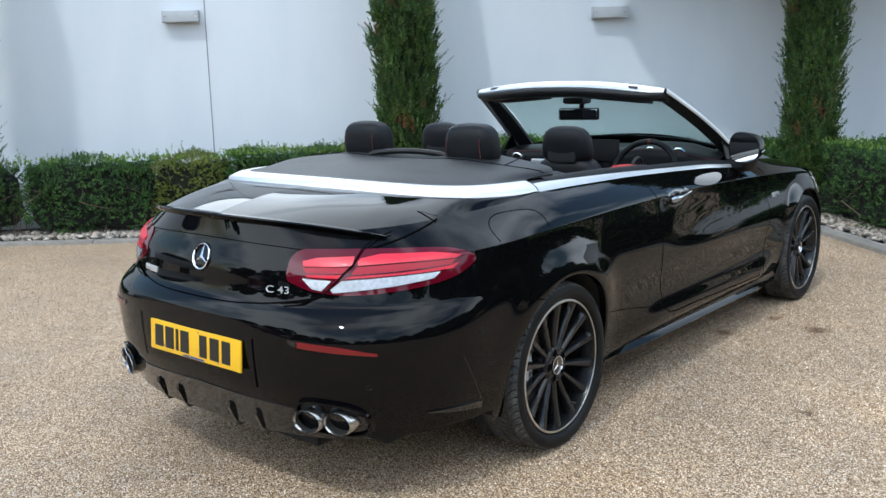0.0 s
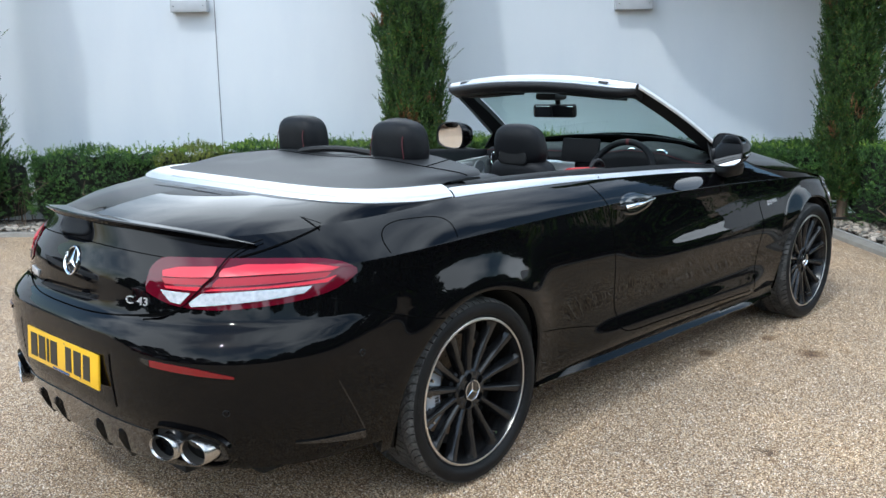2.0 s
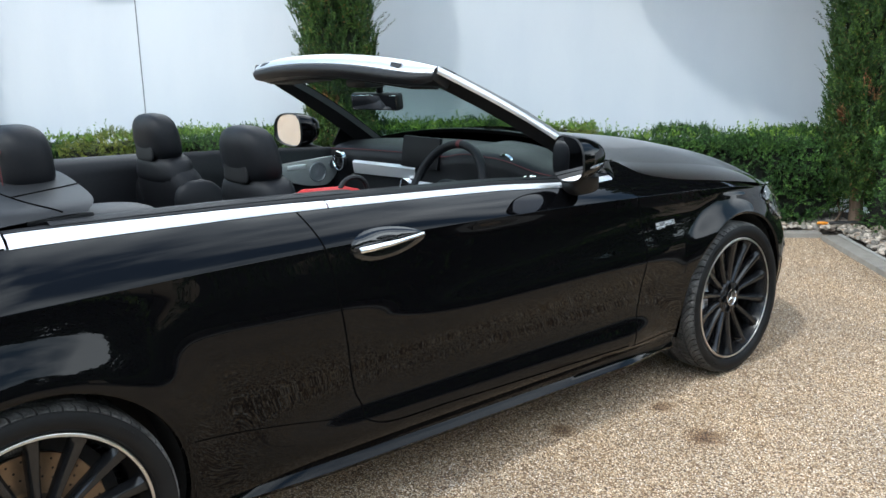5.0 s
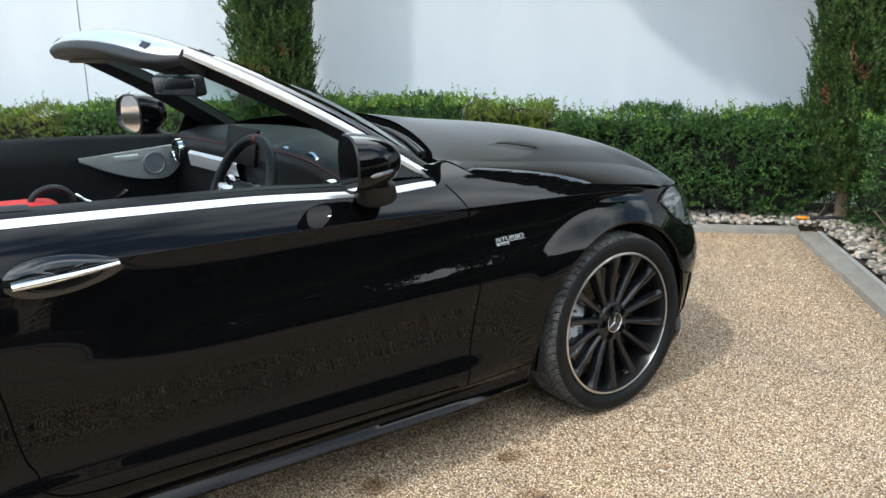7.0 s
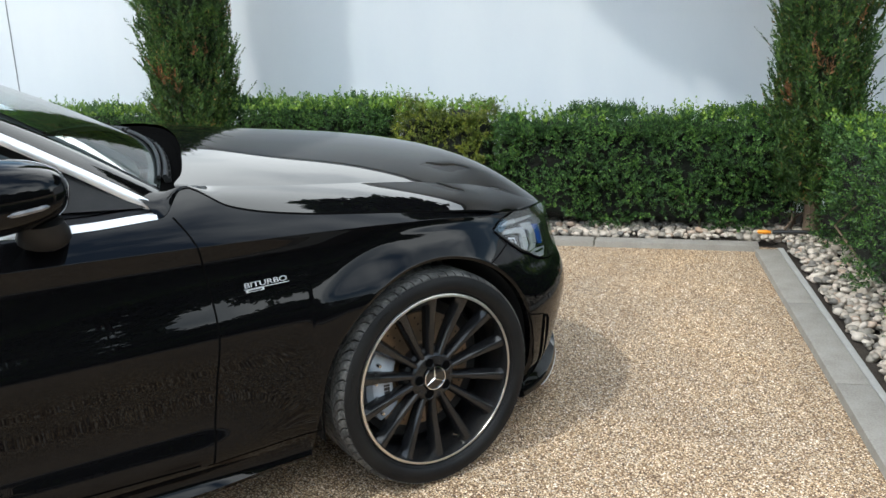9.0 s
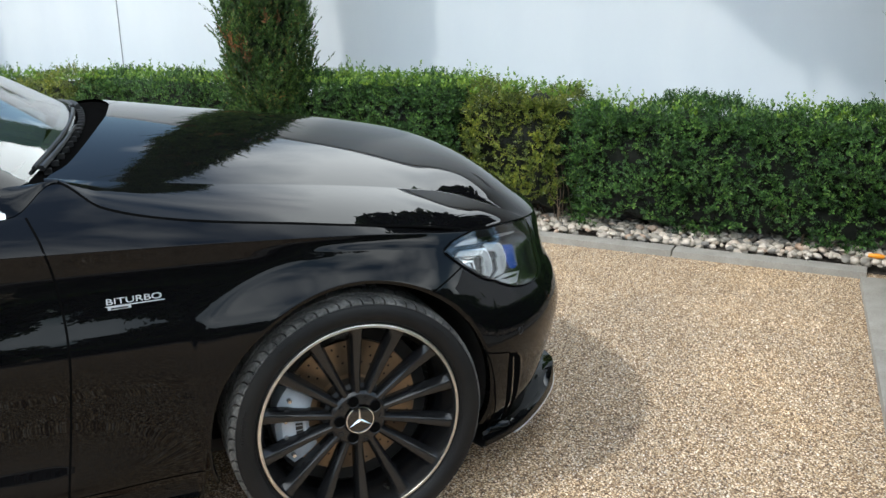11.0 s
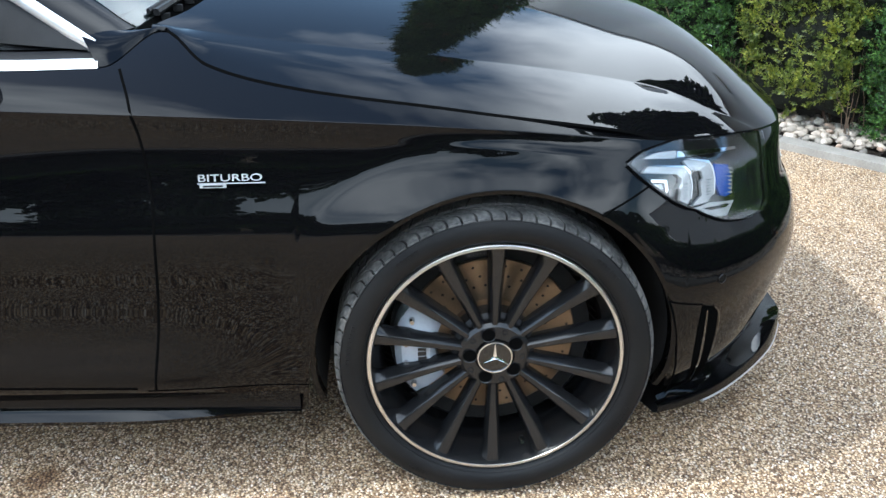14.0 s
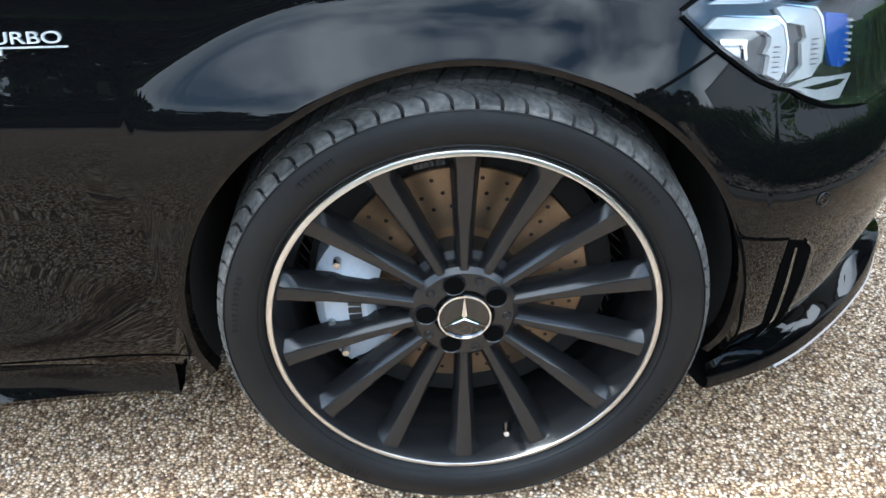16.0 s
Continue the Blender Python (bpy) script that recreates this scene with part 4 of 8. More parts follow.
def flank_columns():
    to_col = lambda y: (y - Y_REAR) / (Y_FRONT - Y_REAR)
    tail = list(np.linspace(-0.999, -0.005, 40))
    ys = [Y_REAR, -0.40, -0.385]
    ys += [0.0 - (ARCH - 1e-4) * math.cos(a) for a in np.linspace(0, math.pi, 60)]
    ys += list(np.linspace(0.39, 2.45, 120))
    ys += [2.84 - (ARCH - 1e-4) * math.cos(a) for a in np.linspace(0, math.pi, 60)]
    ys += [3.222, Y_FRONT]
    nose = list(np.linspace(1.005, 1.999, 44))
    return np.array(tail + [to_col(y) for y in ys] + nose)


COLS = flank_columns()
ROWS_UP = 66


def flank_grid():
    lo, hi = flank_bottom(COLS), flank_top(COLS)
    y = flank(COLS, lo)[:, 1]
    cut = np.minimum(crease_z(y), hi - 0.004)          # rows part at the crease, so that it stays sharp
    h, g = np.linspace(0, 1, ROWS_UP - 14), np.linspace(0, 1, 14)
    Z = np.concatenate([lo[:, None] + (cut - 0.001 - lo)[:, None] * h[None, :], cut[:, None] + 0.001 + (hi - cut - 0.001)[:, None] * g[None, :]], 1)
    C = np.repeat(COLS[:, None], ROWS_UP, 1)
    return C, Z, flank(C, Z), flank_normal(C, Z)


def panel_of(col, y, z, x):
    """Which panel of the skin a place belongs to."""
    if col < 0 and z > 0.775 - 0.075 * max(0, 1 - (x / 0.62) ** 2) and x < 0.60 + 0.10 * (z - 0.77) / 0.2:
        return "boot_lid"
    if y < 0 and (z < 0.66 + 0.28 * max(0, -0.24 - y) * (y > -0.52) + 0.08 * (y <= -0.52) * 1.0):
        return "rear_bumper"
    door_back = float(DOOR_BACK(z))
    door_front = float(DOOR_FRONT(z))
    if y > 0.3 and y < 2.5 and z < float(SKIRT_TOP(y)):
        return "side_skirt"
    if door_back < y < door_front:
        return "door"
    if y > 2.98 and z < 0.645 + 0.34 * (y - 3.03):
        return "front_bumper"
    return "front_wing" if y > 1.5 else "rear_wing"


DOOR_BACK = pchip([0.30, 0.34, 0.42, 0.60, 0.88, 1.0], [1.05, 0.955, 0.885, 0.845, 0.795, 0.765])
DOOR_FRONT = pchip([0.28, 0.49, 0.66, 0.79, 0.90, 0.95], [2.155, 2.185, 2.20, 2.19, 2.16, 2.115])
SKIRT_TOP = pchip([0.3, 0.95, 1.6, 2.45], [0.46, 0.335, 0.305, 0.275])

car = thing("convertible_car", "gloss black two-door convertible car, roof down, parked on gravel", "car")


def normals_part(name, verts, norms, faces, mat, parent, label=""):
    """A panel cut from a larger skin, with the whole skin's normals."""
    used = sorted({i for f in faces for i in f})
    back = {v: k for k, v in enumerate(used)}
    me = bpy.data.meshes.new(name)
    me.from_pydata([tuple(verts[i]) for i in used], [], [tuple(back[i] for i in f) for f in faces])
    me.materials.append(mat)
    me.polygons.foreach_set("use_smooth", [True] * len(me.polygons))
    me.update()
    me.normals_split_custom_set_from_vertices([tuple(norms[i]) for i in used])
    ob = new(name, me)
    ob.parent = parent
    return tagged(ob, label)


LABELS = {"boot_lid": "gloss black boot lid", "door": "gloss black door"}
PANELS = {}


def build_skin():
    C, Z, P, N = flank_grid()
    nc = len(COLS)
    # close the halves on the centre line
    middle = np.abs(P[..., 0]) < 0.004
    P[middle, 0], N[middle, 0] = 0.0, 0.0
    N = unit(N)
    V, M = P.reshape(-1, 3), N.reshape(-1, 3)
    groups = {}
    for i in range(nc - 1):
        for j in range(ROWS_UP - 1):
            a = i * ROWS_UP + j
            f = (a, a + ROWS_UP, a + ROWS_UP + 1, a + 1)
            c = V[list(f)].mean(0)
            col = (COLS[i] + COLS[i + 1]) / 2
            groups.setdefault(panel_of(col, c[1], c[2], c[0]), []).append(f)
    mir = np.array([-1, 1, 1])
    for name, faces in groups.items():
        if name in ("boot_lid", "rear_bumper", "front_bumper"):
            n = len(V)
            both_v, both_n = np.concatenate([V, V * mir]), np.concatenate([M, M * mir])
            fs = faces + [tuple(i + n for i in f[::-1]) for f in faces]
            PANELS[name] = normals_part(name, both_v, both_n, fs, PAINT, car, LABELS.get(name, ""))
        else:
            PANELS[name] = normals_part(name, V, M, faces, PAINT, car, LABELS.get(name, ""))
            PANELS[name + "_l"] = normals_part(name, V * mir, M * mir, [f[::-1] for f in faces], PAINT, car, LABELS.get(name, ""))


build_skin()


def ribbon(points, normals, width, lift=0.0006):
    """A narrow band lying on the skin along points."""
    P, N = np.array(points), np.array(normals)
    T = unit(np.gradient(P, axis=0))
    S = unit(np.cross(T, N)) * width / 2
    V = np.concatenate([P + S + N * lift, P - S + N * lift])
    n = len(P)
    return V, [(i, i + 1, n + i + 1, n + i) for i in range(n - 1)]


def seam(pts_yz, parent, width=0.005, both=True):
    """A shut line on the flank through places (y, z), and on the far side too."""
    pts = np.array(pts_yz, float)
    k = np.concatenate([[0], np.cumsum(np.hypot(*np.diff(pts, axis=0).T))])
    fy, fz = pchip(k, pts[:, 0]), pchip(k, pts[:, 1])
    u = np.linspace(0, k[-1], max(12, int(k[-1] / 0.012)))
    y, z = fy(u), fz(u)
    P = skin(y, z)
    e = 0.003
    N = unit(np.cross(skin(y + e, z) - skin(y - e, z), skin(y, z + e) - skin(y, z - e)))
    V, F = ribbon(P, N, width)
    part("shut_line", V, F, SEAM, parent, "", 0)
    if both:
        part("shut_line", V * np.array([-1, 1, 1]), F, SEAM, parent, "", 0)


zs = np.linspace(0.995, 0.40, 14)
door_line = [(float(DOOR_BACK(z)), z) for z in zs] + [(0.895, 0.375), (0.925, 0.35), (0.97, 0.334), (1.06, 0.326)]
door_line += [(y, float(SKIRT_TOP(y)) + 0.004) for y in np.linspace(1.2, 2.12, 8)]
seam(door_line, PANELS["door"])
seam([(float(DOOR_FRONT(z)), z) for z in np.linspace(0.915, 0.285, 14)], PANELS["door"])
seam([(0.372, 0.462), (0.55, 0.435), (0.75, 0.40), (0.90, 0.37)], PANELS["side_skirt"], 0.003)
seam([(2.14, 0.283), (2.3, 0.278), (2.47, 0.275)], PANELS["side_skirt"], 0.003)
seam([(-0.20, 0.645), (-0.27, 0.66), (-0.35, 0.68), (-0.44, 0.712), (-0.52, 0.75), (-0.60, 0.772)], PANELS["rear_bumper"], 0.004)
seam([(3.03, 0.652), (3.09, 0.675), (3.14, 0.695)], PANELS["front_bumper"], 0.004)
# fuel flap
a = np.linspace(0, 2 * math.pi, 40)
fl = [(-0.225 + 0.142 * np.sign(math.cos(t)) * abs(math.cos(t)) ** 0.62 + 0.035 * math.sin(t), 0.888 + 0.066 * np.sign(math.sin(t)) * abs(math.sin(t)) ** 0.7) for t in a]
pts = np.array(fl)
e = 0.003
P = skin(pts[:, 0], pts[:, 1])
N = unit(np.cross(skin(pts[:, 0] + e, pts[:, 1]) - skin(pts[:, 0] - e, pts[:, 1]), skin(pts[:, 0], pts[:, 1] + e) - skin(pts[:, 0], pts[:, 1] - e)))
V, F = ribbon(P, N, 0.0035)
part("fuel_flap", V, F, SEAM, PANELS["rear_wing"], "rounded fuel flap outline", 0)


def patch(c0, c1, lo, hi, lift, nu=24, nv=10, edge=0.004):
    """A piece laid on the flank between columns, from lo(col) to hi(col), lifted off the skin, its rim turned in."""
    us = np.linspace(c0, c1, nu)
    V = []
    for u in us:
        a, b = float(lo(u)), float(hi(u))
        zz = np.linspace(a, b, nv)
        p, n = flank(u, zz), flank_normal(np.full(nv, u), zz)
        V.append(np.concatenate([[p[0] - n[0] * edge], p + n * lift, [p[-1] - n[-1] * edge]]))
    V = np.array(V)
    first, last = V[:1].copy(), V[-1:].copy()
    _, n0 = None, flank_normal(np.full(nv + 2, c0), np.linspace(float(lo(c0)), float(hi(c0)), nv + 2))
    n1 = flank_normal(np.full(nv + 2, c1), np.linspace(float(lo(c1)), float(hi(c1)), nv + 2))
    V = np.concatenate([first - n0[None] * (lift + edge), V, last - n1[None] * (lift + edge)])
    return V.reshape(-1, 3), grid_faces(len(V), nv + 2)


def col_of(y, z):
    """The column at which the flank passes y at height z."""
    if y < Y_REAR:
        return -1 + ((y - float(rear_y(z))) / (Y_REAR - float(rear_y(z)))) ** (1 / 2.6)
    if y > Y_FRONT:
        return 2 - ((float(front_y(z)) - y) / (float(front_y(z)) - Y_FRONT)) ** (1 / 2.6)
    return (y - Y_REAR) / (Y_FRONT - Y_REAR)


def both_sides(name, V, F, mat, parent, label="", smooth=38.0):
    """The piece on the right flank and its twin on the left."""
    a = part(name, V, F, mat, parent, label, smooth)
    b = part(name, np.array(V) * np.array([-1, 1, 1]), [tuple(f)[::-1] for f in F], mat, parent, label, smooth)
    return a, b


# ---- bonnet, boot deck, silver band, soft cover ----
bon_c = pchip([2.15, 2.25, 2.40, 2.65, 2.92, 3.06, 3.31, 3.43, 3.50, 3.56], [1.068, 1.0625, 1.044, 1.006, 0.970, 0.949, 0.896, 0.856, 0.815, 0.762])
# how far back the panel reaches, from the middle out to the screen's corner
bonnet_rear = pchip([0, 0.19, 0.316, 0.459, 0.589, 0.67, 0.75], [2.372, 2.353, 2.326, 2.287, 2.240, 2.194, 2.190])


def fold_x(y):
    return 0.66 - 0.07 * (y - 2.24)


def fold_z(y):
    u = y - 2.75
    return 0.8965 - 0.1236 * u - 0.0379 * u * u - 0.1176 * u ** 3


def bonnet():
    us = np.concatenate([np.linspace(0, 0.77, 30), [0.777, 0.78, 0.783], np.linspace(0.79, 1.0, 12)])
    us = np.concatenate([-us[:0:-1], us])
    ny, nx = 78, len(us)
    V = []
    for i in range(ny):
        f = i / (ny - 1)
        for t in us:
            a = abs(t)
            c = 2.0 - 0.9995 * a
            front = flank(c, float(flank_top(c)))
            y0 = float(bonnet_rear(min(0.66 * a / 0.78, 0.70)))
            y = y0 + (front[1] - y0) * (1 - (1 - f) ** 1.15)
            ys = min(max(y, 2.212), 3.235)
            xs, zs = float(top_x(ys)) - 0.004, float(top_z(ys)) + 0.002
            xb = min(fold_x(y), xs - 0.01)
            zb, zc = fold_z(y), float(bon_c(y))
            if a < 0.78:
                g = a / 0.78
                x, z = xb * g, zc - (zc - zb) * g * g
            else:
                g = (a - 0.78) / 0.22
                x, z = xb + (xs - xb) * g, zb + (zs - zb) * g + 0.004 * math.sin(math.pi * g)
            # the crease runs out towards the nose
            k = float(ease((y - 3.16) / 0.30))
            x, z = x + (xs * a - x) * k, z + (zc - (zc - zs) * a ** 2.5 - z) * k
            w = min(1, max(0, (f - 0.76) / 0.24))
            w = w * w * (3 - 2 * w)
            x = x * (1 - w) + front[0] * w
            z = z * (1 - w * w) + (front[2] + 0.002) * w * w
            V.append((math.copysign(x, t), y, z))
    # even out the nose of the bonnet, where the panel runs out
    Z = np.array([v[2] for v in V]).reshape(ny, nx)
    fade = ease((np.arange(ny) / (ny - 1) - 0.80) / 0.15)[1:-1, None] * 0.5
    along = ease((np.arange(ny) / (ny - 1) - 0.3) / 0.3)[1:-1, None] * 0.5
    for _ in range(40):
        Z[1:-1, 1:-1] += along * (0.5 * (Z[2:, 1:-1] + Z[:-2, 1:-1]) - Z[1:-1, 1:-1])
    for _ in range(14):
        Z[1:-1, 1:-1] += fade * (0.25 * (Z[2:, 1:-1] + Z[:-2, 1:-1] + Z[1:-1, 2:] + Z[1:-1, :-2]) - Z[1:-1, 1:-1])
    V = [(v[0], v[1], float(z)) for v, z in zip(V, Z.ravel())]
    ob = part("bonnet", V, grid_faces(ny, nx), PAINT, car, "gloss black bonnet", 60)
    edge = np.array([V[i * nx + nx - 1] for i in range(ny)])
    nrm = np.tile(unit(np.array([[0.75, 0, 0.66]])), (ny, 1))
    v, f = ribbon(edge, nrm, 0.006, 0.001)
    both_sides("shut_line", v, f, SEAM, ob, "", 0)
    lip = np.array([V[(ny - 1) * nx + j] for j in range(nx)])
    # rolled front edge
    v = np.concatenate([lip, lip + np.array([0, 0.002, -0.004]), lip + np.array([0, -0.012, -0.014])])
    part("front_edge", v, grid_faces(3, nx), PAINT, ob, "", 60)
    return ob


BONNET = bonnet()

# outline of the silver band round the soft cover, from the middle of the tail to the door
band_out = (pchip([0, 0.3, 0.55, 0.72, 0.85, 1.0], [0, 0.30, 0.55, 0.68, 0.728, 0.748]), pchip([0, 0.3, 0.55, 0.72, 0.85, 1.0], [-0.475, -0.462, -0.408, -0.30, -0.15, 0.028]), pchip([0, 0.3, 0.55, 0.72, 0.85, 1.0], [1.034, 1.031, 1.022, 1.012, 1.004, 0.998]))
band_in = (pchip([0, 0.3, 0.55, 0.72, 0.85, 1.0], [0, 0.28, 0.505, 0.615, 0.66, 0.682]), pchip([0, 0.3, 0.55, 0.72, 0.85, 1.0], [-0.385, -0.375, -0.325, -0.24, -0.125, 0.028]), pchip([0, 0.3, 0.55, 0.72, 0.85, 1.0], [1.052, 1.050, 1.044, 1.040, 1.037, 1.034]))


def curve3(c, t):
    return np.stack([c[0](t), c[1](t), c[2](t)], -1)


def deck():
    """Boot deck between the tail lip and the silver band."""
    cols = [c for c in COLS if c <= col_of(0.03, 0.9)]
    n = len(cols)
    V = []
    for k, c in enumerate(cols):
        b = flank(c, float(flank_top(c)))
        t = (c + 1.0) * 0.62 if c < 0 else 0.62 + (1 - 0.62) * (c / cols[-1])
        d = curve3(band_out, min(1.0, t)) + np.array([0, 0, -0.006])
        for j in range(10):
            w = j / 9
            p = b + (d - b) * w
            p[2] += 0.016 * math.sin(math.pi * w) * (1 if c < -0.3 else max(0.3, -c / 0.3))
            V.append(p)
    ob, _ = both_sides("boot_deck", V, grid_faces(n, 10), PAINT, car, "gloss black boot deck", 60)
    return ob


DECK = deck()
# shut line of the boot lid across the deck and down to the tail lamps
t = np.linspace(0, 1, 30)
line = np.stack([0.69 * t, -0.555 + 0.005 * t + 0.045 * t ** 3, 1.021 - 0.058 * t ** 2.2], -1)
v, f = ribbon(line, np.tile([0.0, 0.0, 1.0], (30, 1)), 0.006, 0.006)
both_sides("shut_line", v, f, SEAM, DECK, "", 0)
line = np.array([skin(y, z) for y, z in zip(np.linspace(-0.50, -0.80, 20), np.linspace(0.958, 0.88, 20))])
nrm = np.tile(unit(np.array([[0.6, -0.45, 0.65]])), (20, 1))
v, f = ribbon(line, nrm, 0.005, 0.003)
both_sides("shut_line", v, f, SEAM, DECK, "", 0)
zz = np.linspace(0, 1, 30)
line = np.stack([0.595 * zz, np.zeros(30), 0.702 + 0.062 * zz ** 3], -1)
line = rear_skin(line[:, 0], line[:, 2])
v, f = ribbon(line, np.tile([0.0, -1.0, 0.0], (30, 1)), 0.006, 0.003)
both_sides("shut_line", v, f, SEAM, PANELS["boot_lid"], "", 0)
line = rear_skin(0.6 * zz, 0.905 - 0.035 * zz ** 2)
v, f = ribbon(line, np.tile([0.0, -1.0, 0.0], (30, 1)), 0.003, 0.002)
both_sides("crease_line", v, f, SEAM, PANELS["boot_lid"], "", 0)


def band():
    t = np.linspace(0, 1, 50)
    o, i = curve3(band_out, t), curve3(band_in, t)
    up = np.array([0, 0, 0.006])
    rows = [o - up * 2, o + up * 0.3, o * 0.82 + i * 0.18 + up * 1.4, o * 0.5 + i * 0.5 + up * 1.9, o * 0.15 + i * 0.85 + up * 1.2, i, i - up * 2]
    V = np.concatenate(rows)
    a, b = both_sides("silver_band", V, grid_faces(len(rows), 50), SILVER, car, "satin silver band round the soft cover", 60)
    # high brake lamp let into the band
    t = np.linspace(-1, 1, 30)
    x = 0.275 * t
    k = np.abs(x) * 0.98
    o = np.stack([x, band_out[1](k) + 0.012, band_out[2](k) + 0.008], -1)
    i = np.stack([x, band_out[1](k) + 0.045, band_out[2](k) + 0.0135], -1)
    up = np.array([0, 0, 0.002])
    V = np.concatenate([o - up * 3, o + up, i + up * 1.6, i - up * 3])
    part("brake_lamp", V, grid_faces(4, 30), material("brake_lamp_cover", (0.62, 0.60, 0.60), 0.12, 0.0, 1.0), a, "pale clear high brake lamp")
    for k in range(26):
        x = -0.26 + 0.52 * k / 25
        y, z = float(band_out[1](abs(x))) + 0.016, float(band_out[2](abs(x))) + 0.0105
        bm = bmesh.new()
        box_bm(bm, x - 0.006, x + 0.006, y, y + 0.018, z, z + 0.0022, 0.0006, 1)
        part_bm("led_cell", bm, WHITEGEM, a)


band()


def soft_cover():
    """Vinyl lid over the folded roof, with a raised middle, panel folds and a shallow recess."""
    nt, nr = 41, 22

    def spot(t, f):
        s = abs(t)
        rim = curve3(band_in, s)
        y = rim[1] + (0.30 - 0.06 * s ** 3 - rim[1]) * f
        x = rim[0] * (1 - 0.012 * math.sin(math.pi * f))
        crown = 1.092 - 0.045 * s ** 2.2 + 0.016 * math.exp(-((abs(x) - 0.32) / 0.16) ** 2) * f
        rise = min(1.0, f / 0.55)
        rise = rise * rise * (3 - 2 * rise)
        z = rim[2] + (crown - rim[2]) * rise
        z -= 0.010 * math.exp(-((abs(x) - 0.30) / 0.14) ** 4 - ((y + 0.08) / 0.09) ** 4)
        if s == 1.0:
            z = rim[2] + 0.012 * f
        return math.copysign(x, t), y, z

    V = [spot(-1 + 2 * i / (nt - 1), j / (nr - 1)) for j in range(nr) for i in range(nt)]
    ob = part("soft_roof_cover", V, grid_faces(nr, nt), COVER, car, "black grained vinyl roof cover", 60)
    # welted joints between the cover's panels
    pts = np.array([spot(t, 0.66 + 0.10 * t * t) for t in np.linspace(-0.97, 0.97, 60)])
    part("cover_joint", *tube(pts + np.array([0, 0, 0.0005]), 0.0022, 6), SEAM, ob)
    for k in (-1, 1):
        pts = np.array([spot(k * t, f) for t, f in zip(np.linspace(0.60, 0.52, 14), np.linspace(0.70, 0.995, 14))])
        part("cover_joint", *tube(pts + np.array([0, 0, 0.0005]), 0.0022, 6), SEAM, ob)
    for k in (-1, 1):
        pts = np.array([(k * (0.58 - 0.26 * u), 0.03 + 0.22 * u - 0.03 * math.sin(3 * u), 1.062 + 0.032 * u) for u in np.linspace(0, 1, 16)])
        part("fold", *tube(pts, 0.004, 6), COVER, ob)
    return ob


soft_cover()


def spoiler():
    """Thin lip that grows out of the boot edge and runs out to a point at either end."""
    x = np.linspace(-0.632, 0.632, 71)
    r = np.abs(x) / 0.632
    zt = 0.970 - 0.044 * r ** 2.2
    p = rear_skin(np.abs(x) * 0.985, zt - 0.012)
    y, k = p[:, 1] + 0.004, 1 - r ** 5
    rows = [np.stack([x, y + 0.050 * k + 0.012, zt + 0.008 * k], -1), np.stack([x, y + 0.012 * k + 0.004, zt + 0.012 * k + 0.002], -1), np.stack([x, y - 0.014 * k + 0.002, zt + 0.016 * k + 0.002], -1), np.stack([x, y - 0.030 * k, zt + 0.023 * k + 0.001], -1), np.stack([x, y - 0.032 * k, zt + 0.019 * k], -1), np.stack([x, y, zt - 0.004 * k], -1), np.stack([x, y + 0.010, zt - 0.022 * k - 0.004], -1)]
    part("spoiler", np.concatenate(rows), grid_faces(7, 71), PAINT, PANELS["boot_lid"], "slim black boot spoiler", 50)


spoiler()

# door-top trim: satin strip from the cover to the mirror
y = np.linspace(0.034, 2.112, 90)
o = np.stack([top_x(y) + 0.003, y, top_z(y) - 0.002], -1)
wd = 0.05 - 0.012 * (y / 2.1)
i0 = np.stack([top_x(y) - wd * 0.75, y, top_z(y) + 0.036 - 0.008 * (y / 2.1)], -1)
slim = 0.80 - 0.28 * np.clip((y - 0.1) / 0.8, 0, 1)[:, None]
i = o + (i0 - o) * slim
up = np.array([0.003, 0, 0.003])
cap = np.concatenate([i + np.array([-0.001, 0, -0.003]), i * 0.5 + i0 * 0.5 + np.array([0.0, 0, -0.002]), i0 + np.array([-0.006, 0, -0.004]), i0 + np.array([-0.020, 0, -0.016])])
both_sides("door_top", cap, grid_faces(4, 90), LEATHER, PANELS["door"], "black padded door top", 60)
V = np.concatenate([o - up * 2, o + up * 0.4, (o + i) / 2 + up * 1.3, i + up * 0.2, i - np.array([0.012, 0, 0.01])])
F = grid_faces(5, 90)
cut = 36                                        # the gap at the door's rear edge
R5 = V.reshape(5, 90, 3)
# padded trim inside the belt between the roof cover and the door
yp = np.linspace(0.14, 0.985, 36)
fade = np.interp(yp, y, wd)
pad = np.stack([top_x(yp) - fade * 0.75 - 0.004, yp, top_z(yp) + 0.033 - 0.008 * (yp / 2.1)], -1)
rows = [pad, pad + np.array([-0.018, 0, 0.007]), pad + np.array([-0.06, 0, 0.004]), pad + np.array([-0.105, 0, -0.012]), pad + np.array([-0.125, 0, -0.05]), pad + np.array([-0.128, 0, -0.20])]
both_sides("side_padding", np.concatenate(rows), grid_faces(6, 36), LEATHER, car, "black leather side padding", 60)
near_end = R5[:, :cut + 1].copy()
near_end[:, -1, 1] -= 0.004
both_sides("belt_trim", near_end.reshape(-1, 3), grid_faces(5, cut + 1), SILVER, car, "satin silver belt trim", 60)
both_sides("belt_trim", R5[:, cut:].reshape(-1, 3), grid_faces(5, 90 - cut), SILVER, PANELS["door"], "satin silver belt trim", 60)

